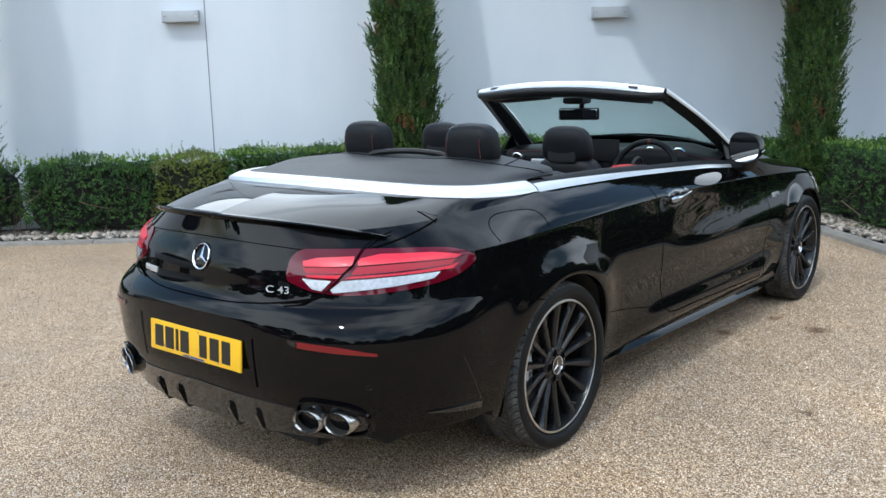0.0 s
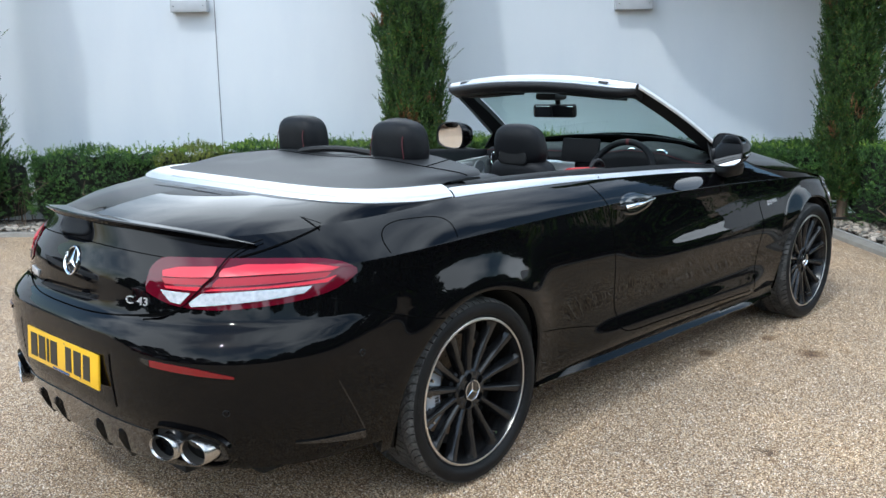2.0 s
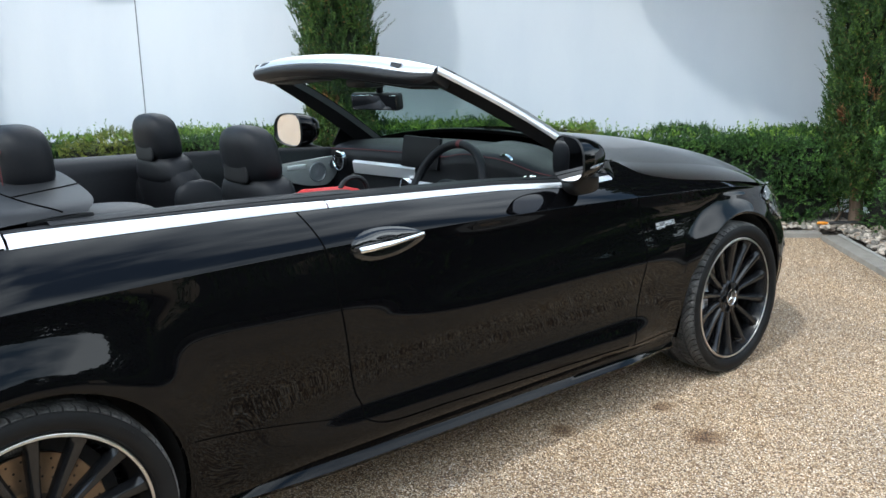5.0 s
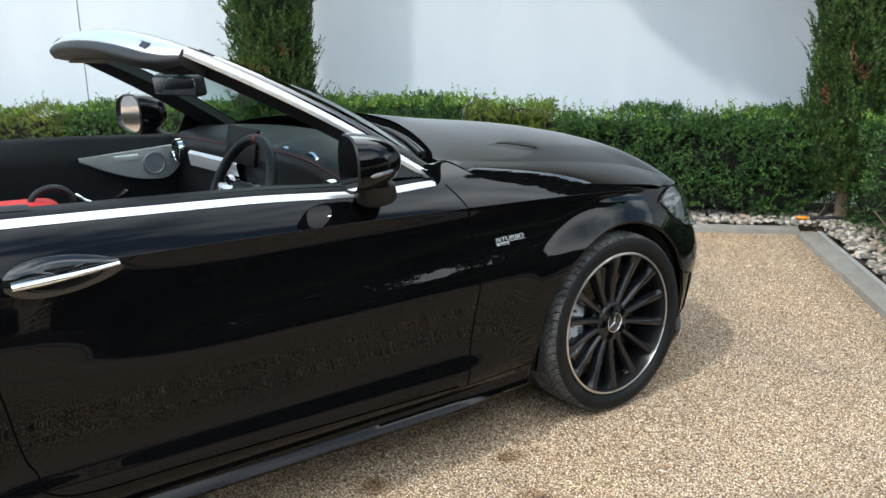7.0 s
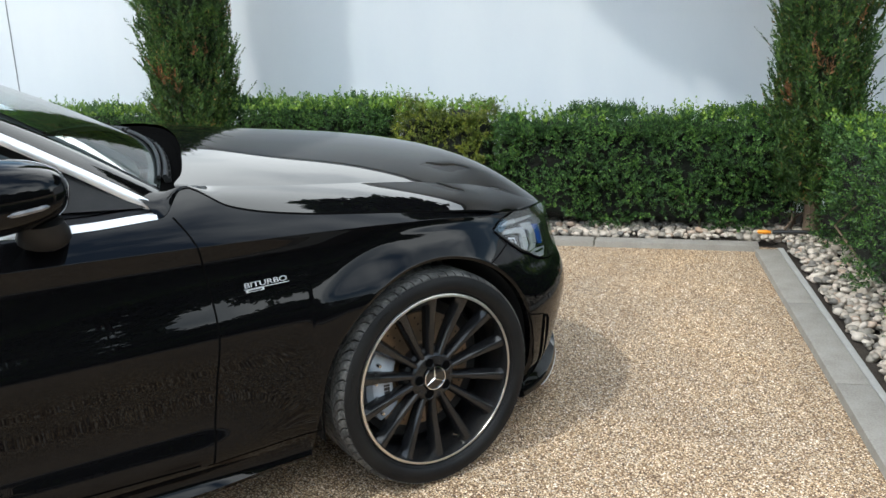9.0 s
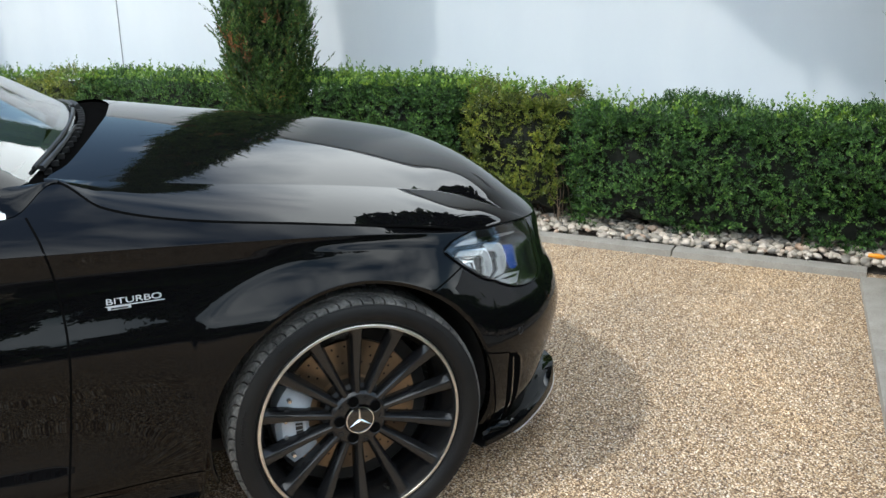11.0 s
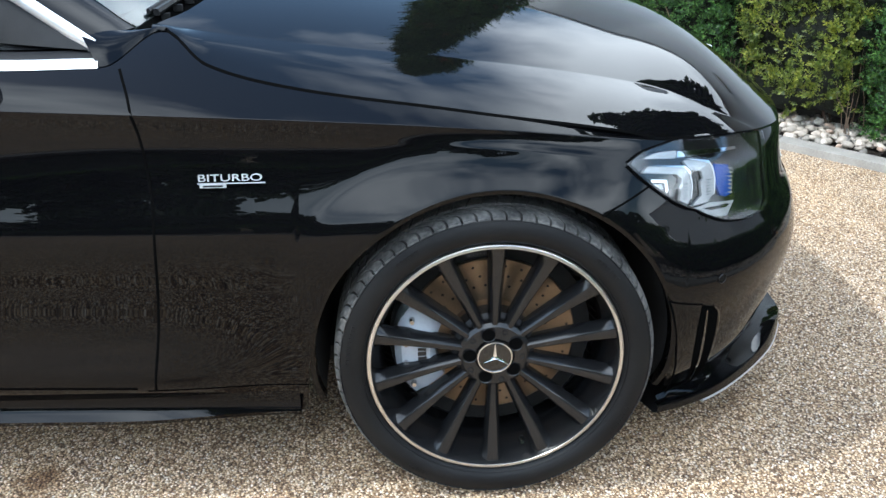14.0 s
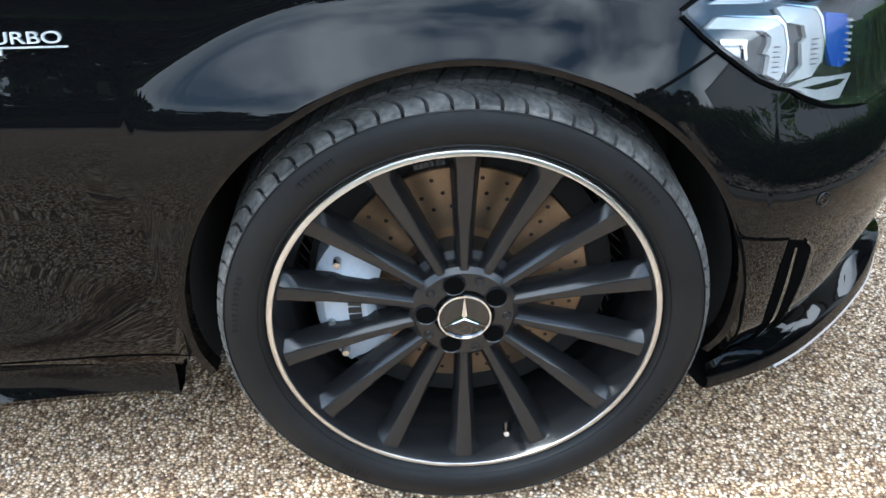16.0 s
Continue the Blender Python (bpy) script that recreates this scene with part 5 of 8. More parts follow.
# ---- wheels ----
def star_plate(r, thick, arm):
    """Three tapering arms in one plane (y, z), thick along x."""
    V, F = [], []
    for k in range(3):
        a = math.pi / 2 + k * 2 * math.pi / 3
        t, l, q = (a, a + math.pi / 3, a - math.pi / 3)
        pts = [(r * math.cos(t), r * math.sin(t)), (arm * math.cos(l), arm * math.sin(l)), (0, 0), (arm * math.cos(q), arm * math.sin(q))]
        b = len(V)
        V += [(0, *pts[0]), (0, *pts[1]), (thick, *pts[2]), (0, *pts[3])]
        F += [(b, b + 2, b + 1), (b, b + 3, b + 2)]
    return V, F


def tyre_mesh(x_in):
    """Carcass with sidewalls, and a tread cut by curved slots and rain grooves."""
    side = [(0.008, 0.2600), (0.014, 0.2655), (0.0235, 0.2725), (0.0285, 0.284), (0.0290, 0.294), (0.0262, 0.306), (0.0222, 0.3140)]
    rev = [(x_in - (x - 0.005), r) for x, r in side[::-1]]
    V1, F1 = lathe(side, 144)
    V2, F2 = lathe(rev, 96)
    n = len(V1)
    return V1 + V2, [f[::-1] for f in F1] + [tuple(i + n for i in f[::-1]) for f in F2]


def tread_mesh(x_in, pitches=70):
    prof = [(0.0225, 0.3135, 0), (0.0205, 0.3180, 1), (0.0165, 0.3225, 1), (0.0115, 0.3262, 1), (0.003, 0.3288, 1), (-0.010, 0.3305, 1), (-0.022, 0.3310, 1), (-0.0235, 0.3245, 0), (-0.0315, 0.3245, 0), (-0.033, 0.3312, 2)]
    prof = [(x, r - 0.0035 * (r > 0.32), k) for x, r, k in prof]
    w = x_in - 0.0
    prof += [(w * 0.36, 0.3277, 2), (w * 0.36 - 0.002, 0.321, 0), (w * 0.36 - 0.011, 0.321, 0), (w * 0.36 - 0.013, 0.3277, 3), (w * 0.62, 0.3277, 3), (w * 0.62 - 0.002, 0.321, 0), (w * 0.62 - 0.011, 0.321, 0), (w * 0.62 - 0.013, 0.3275, 1), (w + 0.012, 0.326, 1), (w - 0.004, 0.321, 1), (w - 0.0155, 0.3185, 0)]
    share = (0.0, 0.15, 0.16, 0.19, 0.35, 0.6, 0.85, 0.99)
    per = 8
    seg = pitches * per
    V = []
    for x, r, kind in prof:
        for k in range(seg):
            ph = k % per
            a = 2 * math.pi * (k // per + share[ph] + (x - 0.02) * 6 * (0.8 if kind != 2 else 1.6) + 900 * (x - 0.02) ** 2 * (kind == 1)) / pitches
            cut = 0.014 if (ph in (0, 1) and kind in (1, 3)) else (0.005 if ph in (0, 1) and kind == 2 else 0)
            rr = r - cut
            V.append((x, rr * math.cos(a), rr * math.sin(a)))
    return V, [f[::-1] for f in grid_faces(len(prof), seg, True)]


def spoke_mesh():
    """One spoke along +z: a ridge with sloping flanks that spreads where it meets the rim."""
    st = [(0.058, 0.0080, 0.0150, -0.014, 0.030), (0.075, 0.0078, 0.0130, -0.014, 0.034), (0.13, 0.0098, 0.0145, -0.009, 0.036), (0.18, 0.0122, 0.0172, -0.003, 0.036), (0.215, 0.0142, 0.0195, 0.003, 0.034), (0.232, 0.0155, 0.0225, 0.006, 0.032), (0.2425, 0.0185, 0.0285, 0.008, 0.028)]
    V = []
    for r, f, w, x, dep in st:
        V += [(x - dep, -w * 0.92, r), (x - 0.016, -w * 0.92, r), (x - 0.002, -f * 0.72, r), (x - 0.0005, -f * 0.5, r), (x - 0.0005, f * 0.5, r), (x - 0.002, f * 0.72, r), (x - 0.016, w * 0.92, r), (x - dep, w * 0.92, r)]
    F = grid_faces(len(st), 8, True)
    return V, [g[::-1] for g in F]


SPOKE = mesh_data("spoke", *spoke_mesh(), ALLOY, 30)


def small_disc(r, seg=14):
    V = [(0, r * math.cos(2 * math.pi * k / seg), r * math.sin(2 * math.pi * k / seg)) for k in range(seg)]
    return V, [tuple(range(seg))]


def wheel(x_in, front):
    """Tyre and multi-spoke alloy with brake, axis along x, outer face to +x."""
    root = new("wheel")
    root.parent = car
    tagged(root, "satin black multi-spoke alloy wheel with bright rim lip")
    tyre = part("tyre", *tyre_mesh(x_in), RUBBER, root, "black low-profile tyre", 50)
    part("tread", *tread_mesh(x_in), TREAD, tyre, "dusty grey tread", 32)
    for r in (0.2690, 0.3135):                   # moulded rings on the sidewall
        V, F = lathe([(0.0202 if r < 0.3 else 0.0226, r - 0.0012), (0.0224 if r < 0.3 else 0.0242, r), (0.0216 if r < 0.3 else 0.0225, r + 0.0012)], 120)
        part("sidewall_ring", V, [f[::-1] for f in F], RUBBER, tyre)
    for a0, n, r in ((0.55, 7, 0.298), (1.25, 11, 0.298), (2.5, 6, 0.296), (4.1, 9, 0.297), (5.4, 8, 0.297)):   # raised sidewall marks
        for k in range(n):
            a = a0 + k * 0.028
            bm = bmesh.new()
            box_bm(bm, 0.0275, 0.0296, -0.0022, 0.0022, r - 0.004, r + 0.004)
            bm.transform(Matrix.Rotation(a, 4, "X"))
            part_bm("raised_mark", bm, RUBBER, tyre)
    rim = part("rim", *(lambda v, f: (v, [g[::-1] for g in f]))(*lathe([(0.0165, 0.2435), (0.010, 0.2405), (-0.004, 0.2385), (-0.03, 0.229), (-0.10, 0.222), (x_in + 0.02, 0.235)], 120)), ALLOY, root, "satin black rim barrel", 45)
    part("rim_lip", *(lambda v, f: (v, [g[::-1] for g in f]))(*lathe([(0.0155, 0.2432), (0.0178, 0.2442), (0.0182, 0.2475), (0.0165, 0.2510), (0.010, 0.2530), (0.004, 0.2530)], 144)), LIP, rim, "bright machined rim lip", 35)
    for k in range(14):
        ob = new("spoke", SPOKE)
        ob.parent = rim
        ob.matrix_basis = Matrix.Rotation(2 * math.pi * k / 14, 4, "X")
    hub = part("hub", *(lambda v, f: (v, [g[::-1] for g in f]))(*lathe([(-0.012, 0.0365), (-0.009, 0.040), (-0.010, 0.048), (-0.012, 0.064), (-0.018, 0.071), (-0.05, 0.072)], 70)), ALLOY, rim, "", 30)
    for k in range(5):
        a = math.pi / 2 + 0.27 + k * 2 * math.pi / 5
        y, z = 0.0510 * math.cos(a), 0.0510 * math.sin(a)
        V, F = lathe([(-0.0098, 0.0165), (-0.0078, 0.0155), (-0.0088, 0.0142), (-0.030, 0.0135), (-0.031, 0.0)], 20)
        part("bolt_hole", [(v[0], v[1] + y, v[2] + z) for v in V], [g[::-1] for g in F], ALLOY, root, "", 30)
        V, F = lathe([(-0.017, 0.0), (-0.017, 0.0065), (-0.030, 0.0075)], 6)
        part("wheel_bolt", [(v[0], v[1] + y, v[2] + z) for v in V], [g[::-1] for g in F], TRIM, root, "", 20)
        # flat black disc across the hole, painting the shade inside it
        V, F = small_disc(0.0140)
        part("bolt_shadow", [(-0.0085, v[1] + y, v[2] + z) for v in V], F, SEAM, root, "", 0)
        a += math.pi / 5
        y, z = 0.0575 * math.cos(a), 0.0575 * math.sin(a)
        V, F = lathe([(-0.0105, 0.0062), (-0.0088, 0.0052), (-0.0105, 0.0042), (-0.0125, 0.0)], 14)
        part("rivet", [(v[0], v[1] + y, v[2] + z) for v in V], [g[::-1] for g in F], ALLOY, root, "", 30)
    cap = part("centre_cap", *(lambda v, f: (v, [g[::-1] for g in f]))(*lathe([(-0.014, 0.0365), (-0.0065, 0.0365), (-0.0055, 0.034), (-0.0055, 0.0)], 48)), GLOSS, root, "gloss black cap with bright emblem", 30)
    part("cap_ring", *(lambda v, f: (v, [g[::-1] for g in f]))(*lathe([(-0.0065, 0.0366), (-0.0032, 0.0360), (-0.0028, 0.0338), (-0.0055, 0.0328)], 48)), CHROME, cap, "chrome ring")
    V, F = star_plate(0.0335, 0.0022, 0.0042)
    part("emblem", [(v[0] - 0.0048, v[1], v[2]) for v in V], [f[::-1] for f in F], CHROME, cap, "chrome three-armed emblem", 20)
    # valve
    a = math.atan2(-0.196, 0.060 if front else 0.11)
    vy, vz = 0.217 * math.cos(a), 0.217 * math.sin(a)
    V, F = tube([(-0.012, vy, vz), (-0.004, vy * 0.985, vz * 0.985), (0.002, vy * 0.975, vz * 0.975), (0.010, vy * 0.96, vz * 0.96), (0.016, vy * 0.95, vz * 0.95)], [0.0075, 0.0075, 0.0055, 0.0055, 0.004], 12)
    part("valve", V, F, CHROME, root, "chrome tyre valve")
    # small engraved mark by the rim, as plain bars
    for k in range(6):
        a = math.pi / 2 + 0.11 + k * 0.027
        bm = bmesh.new()
        box_bm(bm, 0.0085, 0.0125, -0.0022 if k < 3 else -0.0028, 0.0016 if k < 3 else 0.0028, 0.2325, 0.2395)
        bm.transform(Matrix.Rotation(a - math.pi / 2, 4, "X"))
        part_bm("engraved_bar", bm, TRIM, rim)
    rim.matrix_basis = Matrix.Diagonal((1, 1.036, 1.036, 1))
    # brake
    disc = part("brake_disc", *(lambda v, f: (v, [g[::-1] for g in f]))(*lathe([(-0.070, 0.085), (-0.095, 0.088), (-0.097, 0.105), (-0.097, 0.178), (-0.099, 0.180), (-0.127, 0.180), (-0.129, 0.10)], 90)), DISC, root, "bronze-toned drilled brake disc", 30)
    # drill holes: flat black discs, the shade in them painted on
    V, F = small_disc(0.0032, 8)
    hv, hf = [], []
    for k in range(30):
        for r, off in ((0.120, 0.0), (0.142, 0.07), (0.164, 0.14)):
            a = 2 * math.pi * k / 30 + off
            b = len(hv)
            hv += [(-0.0965, v[1] + r * math.cos(a), v[2] + r * math.sin(a)) for v in V]
            hf += [tuple(i + b for i in F[0])]
    tagged(part("drillings", hv, hf, RECESS_DARK, disc, "", 0), kind="stuff")
    part("brake_bell", *(lambda v, f: (v, [g[::-1] for g in f]))(*lathe([(-0.032, 0.05), (-0.032, 0.078), (-0.040, 0.086), (-0.075, 0.087)], 48)), TRIM, disc)
    part("backing_plate", *(lambda v, f: (v, [g[::-1] for g in f]))(*lathe([(-0.105, 0.06), (-0.105, 0.215)], 60)), LINER, root)
    # caliper behind the axle
    cal = []
    for a in np.radians(np.linspace(148, 214, 18)):
        e = min(1.0, 3.2 * min(a - math.radians(146), math.radians(216) - a))
        for x, r in ((-0.108, 0.118), (-0.048 - 0.010 * (1 - e), 0.120), (-0.036 - 0.018 * (1 - e), 0.132 + 0.01 * (1 - e)), (-0.034 - 0.018 * (1 - e), 0.168), (-0.040 - 0.016 * (1 - e), 0.190 - 0.012 * (1 - e)), (-0.055, 0.204 - 0.012 * (1 - e)), (-0.108, 0.206 - 0.01 * (1 - e))):
            cal.append((x, r * math.cos(a), r * math.sin(a)))
    cf = grid_faces(18, 7) + [tuple(range(7))[::-1], tuple(range(17 * 7, 18 * 7))]
    caliper = part("brake_caliper", cal, [g[::-1] for g in cf], CALIPER, root, "silver-grey brake caliper", 28)
    for ang in (157, 174, 188, 205):
        a = math.radians(ang)
        V, F = lathe([(-0.030, 0.0), (-0.030, 0.005), (-0.036, 0.006), (-0.045, 0.006)], 8)
        part("caliper_bolt", [(v[0], v[1] + 0.182 * math.cos(a), v[2] + 0.182 * math.sin(a)) for v in V], [g[::-1] for g in F], STEEL, caliper)
    for k in range(5):
        a = math.radians(172 + k * 4.6)
        bm = bmesh.new()
        box_bm(bm, -0.0345, -0.0325, -0.0050, 0.0036 if k > 1 else 0.0, 0.139, 0.157)
        bm.transform(Matrix.Rotation(a - math.pi / 2, 4, "X"))
        part_bm("caliper_bar", bm, INK, caliper)
    return root


def wheels():
    right_front = wheel(-0.197, True)
    right_front.matrix_basis = pose(0.860, 2.84, HUB_Z)
    right_rear = wheel(-0.225, False)
    right_rear.matrix_basis = pose(0.860, 0.0, HUB_Z)
    copy_thing(right_front, pose(-0.860, 2.84, HUB_Z, 0, 0, 180))
    copy_thing(right_rear, pose(-0.860, 0.0, HUB_Z, 0, 0, 180))


wheels()


def arches():
    """Painted lips, and dark liners up inside the wheel houses."""
    for ya in AXLES:
        a = np.linspace(math.radians(-17), math.radians(197), 70)
        y, z = ya + ARCH * np.cos(a), HUB_Z + ARCH * np.sin(a)
        rim = skin(y, np.maximum(z, 0.2))
        rad = np.stack([np.zeros(70), np.cos(a), np.sin(a)], -1)
        out = np.array([1.0, 0, 0])
        rows = [rim, rim - rad * 0.003 - out * 0.0005, rim - rad * 0.009 - out * 0.004, rim - rad * 0.010 - out * 0.03]
        rows = [np.concatenate([r[:1], r, r[-1:]]) for r in rows]
        both_sides("arch_lip", np.concatenate(rows), [f[::-1] for f in grid_faces(4, 72)], PAINT, PANELS["rear_wing" if ya == 0 else "front_wing"], "", 50)
        V = []
        for x in (0.885, 0.80, 0.62, 0.45):
            V += [(min(x, rim[k][0] - 0.012) if x > 0.86 else x, ya + 0.368 * math.cos(t), HUB_Z + 0.368 * math.sin(t)) for k, t in enumerate(a)]
        both_sides("wheel_liner", V, grid_faces(4, 70), LINER, car, "dark felt wheel house liner", 60)
        V = [(0.45, ya + 0.37 * math.cos(t), HUB_Z + 0.37 * math.sin(t)) for t in a]
        both_sides("inner_guard", V + [(0.45, ya, 0.2)], [(k, k + 1, 70) for k in range(69)], LINER, car)


arches()

# dark underside
bm = bmesh.new()
box_bm(bm, -0.62, 0.62, -0.72, 3.40, 0.19, 0.235, 0.02)
part_bm("underbody", bm, LINER, car, "dark underbody tray")
bm = bmesh.new()
box_bm(bm, -0.44, 0.44, -0.88, 3.40, 0.2, 0.6)
part_bm("inner_structure", bm, LINER, car)
for side in (-1, 1):
    bm = bmesh.new()
    box_bm(bm, side * 0.60 - 0.24, side * 0.60 + 0.20, 0.40, 2.44, 0.21, 0.30)
    part_bm("sill_box", bm, LINER, car)

# side skirt blade
y = np.linspace(0.40, 2.438, 60)
flare = 0.012 * ease((y - 0.40) / 0.35) * ease((2.36 - y) / 0.30)
zb = 0.224 - 0.028 * np.clip((y - 0.4) / 2, 0, 1)
x0 = side_x(y, 0.262) - 0.002
rows = [np.stack([x0, y, 0 * y + 0.258], -1), np.stack([x0 - 0.002, y, zb + 0.036], -1), np.stack([x0 + flare * 0.5, y, zb + 0.024], -1), np.stack([x0 + flare + 0.004, y, zb + 0.012], -1), np.stack([x0 + flare, y, zb + 0.002], -1), np.stack([x0 - 0.06, y, zb], -1)]
both_sides("skirt_blade", np.concatenate(rows), [f[::-1] for f in grid_faces(6, 60)], PAINT, PANELS["side_skirt"], "gloss black skirt blade", 40)

# ---- windscreen frame ----
def head_line(a):
    """Top edge of the windscreen frame across the car, a from -1 to 1."""
    a = np.asarray(a, float)
    return np.stack([0.585 * a, 1.425 + 0.025 * a ** 2, 1.392 - 0.045 * np.abs(a) ** 2.2], -1)


def base_line(a):
    a = np.asarray(a, float)
    return np.stack([0.715 * a, 2.275 - 0.135 * np.abs(a) ** 2.2, 1.028 - 0.070 * np.abs(a) ** 2.4], -1)


def screen():
    frame_root = new("windscreen_frame")
    frame_root.parent = car
    tagged(frame_root, "silver-capped windscreen frame with black pillars")
    a = np.linspace(-1, 1, 49)
    top = head_line(a)
    def row(dy, dz, k=1.0):
        tap = 1 - 0.72 * np.abs(a) ** 9 if dy < 0 else np.ones_like(a)
        return top * np.array([k, 1, 1]) + np.stack([0 * a, dy * tap, dz * (0.4 + 0.6 * tap)], -1)
    rows = [row(-0.063, -0.036), row(-0.066, -0.030), row(-0.060, -0.022), row(-0.040, -0.009), row(-0.010, 0.0), row(0.002, 0.0005)]
    head = part("header_cap", np.concatenate(rows), grid_faces(6, 49), HEADCAP, frame_root, "satin silver header cap", 50)
    rows = [row(0.002, 0.0012), row(0.012, 0.0005), row(0.05, -0.012), row(0.078, -0.022), row(0.08, -0.032)]
    part("roof_edge", np.concatenate(rows), grid_faces(5, 49), GLOSS, frame_root, "gloss black roof edge", 50)
    rows = [row(-0.062, -0.034), row(-0.074, -0.037), row(-0.082, -0.046), row(-0.080, -0.060), row(-0.068, -0.074)]
    part("header_seal", np.concatenate(rows), [f[::-1] for f in grid_faces(5, 49)], TRIM, frame_root, "black rubber header seal", 60)
    rows = [row(-0.069, -0.072), row(-0.066, -0.078), row(-0.02, -0.088), row(0.04, -0.076), row(0.082, -0.045)]
    part("header_lining", np.concatenate(rows), [f[::-1] for f in grid_faces(5, 49)], TRIM, frame_root, "dark header lining", 40)
    for s in (-1, 1):
        bm = bmesh.new()
        box_bm(bm, s * 0.31 - 0.16, s * 0.31 + 0.16, 1.395, 1.52, 1.258, 1.272, 0.006, 3)
        ob = part_bm("sun_visor", bm, TRIM, frame_root, "folded dark sun visor")
        ob.matrix_basis = pose(0, 0.03, 0, 0, 0, 0) @ Matrix.Translation((0, 1.4, 1.262)) @ Matrix.Rotation(s * 0.075, 4, "Y") @ Matrix.Rotation(-0.06, 4, "X") @ Matrix.Translation((0, -1.4, -1.262 + 0.050))
        # latch recess
        q = head_line(s * 0.725)
        bm = bmesh.new()
        box_bm(bm, -0.038, 0.038, -0.011, 0.011, -0.001, 0.001, 0.0005, 1)
        ob = part_bm("latch_recess", bm, TRIM, head, "dark latch recess")
        ob.matrix_basis = Matrix.Translation((q[0], q[1] - 0.046, q[2] - 0.0140)) @ Matrix.Rotation(s * 0.10, 4, "Y") @ Matrix.Rotation(radians(35), 4, "X")
        # closed ends of the header
        e = head_line(float(s))
        ring = [e + np.array([0, dy * (0.28 if dy < 0 else 1.0), dz * (0.57 if dy < 0 else 1.0)]) for dy, dz in ((-0.068, -0.074), (-0.080, -0.060), (-0.082, -0.046), (-0.074, -0.037), (-0.066, -0.030), (-0.060, -0.022), (-0.040, -0.009), (-0.010, 0.0), (0.012, 0.0005), (0.05, -0.012), (0.078, -0.022), (0.04, -0.076), (-0.02, -0.088))]
        mid = np.mean(ring, 0) + np.array([s * 0.012, 0, 0])
        fan = [(k, (k + 1) % 13, 13) for k in range(13)]
        part("header_end", ring + [mid], fan if s < 0 else [f[::-1] for f in fan], TRIM, frame_root, "black rubber header end", 60)
        # pillar: dark inner lining, gloss outer face, silver line
        t = np.linspace(0, 1, 26)[:, None]
        p0, p1 = np.array([0.590, 1.442, 1.347]), np.array([0.748, 2.118, 0.948])
        line = p0 + (p1 - p0) * t + np.array([0.012, 0, 0.016]) * np.sin(math.pi * t)
        g0, g1 = head_line(1.0) + np.array([-0.045, 0.08, -0.022]), base_line(0.93)
        glass_edge = g0 + (g1 - g0) * t + np.array([0.006, 0, 0.020]) * np.sin(math.pi * t)
        inn = line + np.array([-0.050, -0.008, -0.045])
        inn2 = glass_edge + np.array([-0.022, -0.022, -0.030])
        m = np.array([s, 1, 1])
        def flip(f):
            return f if s > 0 else [q[::-1] for q in f]
        up = np.array([0.003, 0.0, 0.005])
        part("pillar_skin", np.concatenate([line + up * 0.5, line * 0.5 + glass_edge * 0.5 + np.array([0.006, 0, 0.010]), glass_edge]) * m, flip(grid_faces(3, 26)), PAINT, frame_root, "gloss black pillar", 50)
        part("pillar_lining", np.concatenate([line - up, inn, inn2, glass_edge - up]) * m, flip([f[::-1] for f in grid_faces(4, 26)]), TRIM, frame_root, "dark pillar lining", 50)
        w = np.array([0.006, -0.006, -0.016])
        part("pillar_trim", np.concatenate([line + w * 1.25, line + w * 0.9 + np.array([0.006, 0, 0]), line + np.array([0.006, 0, 0.003]), line + up]) * m, flip(grid_faces(4, 26)), SILVER, frame_root, "satin silver pillar trim", 50)
    # glass
    u = np.linspace(-1, 1, 33)
    t0, t1 = head_line(u * 0.93) + np.array([0, 0.079, -0.024]), base_line(u * 0.94)
    V = np.concatenate([t0 + (t1 - t0) * k + np.array([0, 0.010, 0.026]) * math.sin(math.pi * k) for k in np.linspace(0, 1, 17)])
    gl = part("windscreen", V, grid_faces(17, 33), SCREEN, frame_root, "lightly tinted windscreen glass", 60)
    gl.visible_shadow = False
    # frit band along the foot
    V = np.concatenate([t0 + (t1 - t0) * k + np.array([0, 0.010, 0.026]) * math.sin(math.pi * k) - np.array([0, 0.002, 0.003]) for k in np.linspace(0.955, 1, 3)])
    part("black_border", V, grid_faces(3, 33), TRIM, gl)
    # interior mirror
    bm = bmesh.new()
    box_bm(bm, -0.115, 0.115, -0.02, 0.022, -0.034, 0.034, 0.014, 3)
    mir = part_bm("interior_mirror", bm, TRIM, frame_root, "black interior mirror")
    mir.matrix_basis = pose(-0.04, 1.66, 1.203, 8, 0, 18)
    bm = bmesh.new()
    box_bm(bm, -0.106, 0.106, -0.0225, -0.0205, -0.028, 0.028, 0.001, 1)
    part_bm("mirror_glass", bm, MIRROR, mir)
    part("mirror_stem", *tube([(-0.03, 1.67, 1.225), (-0.02, 1.66, 1.265), (-0.01, 1.62, 1.285)], 0.014, 8), TRIM, frame_root)
    bm = bmesh.new()
    box_bm(bm, -0.075, 0.055, 1.535, 1.64, 1.262, 1.300, 0.016)
    part_bm("sensor_housing", bm, TRIM, frame_root)


screen()


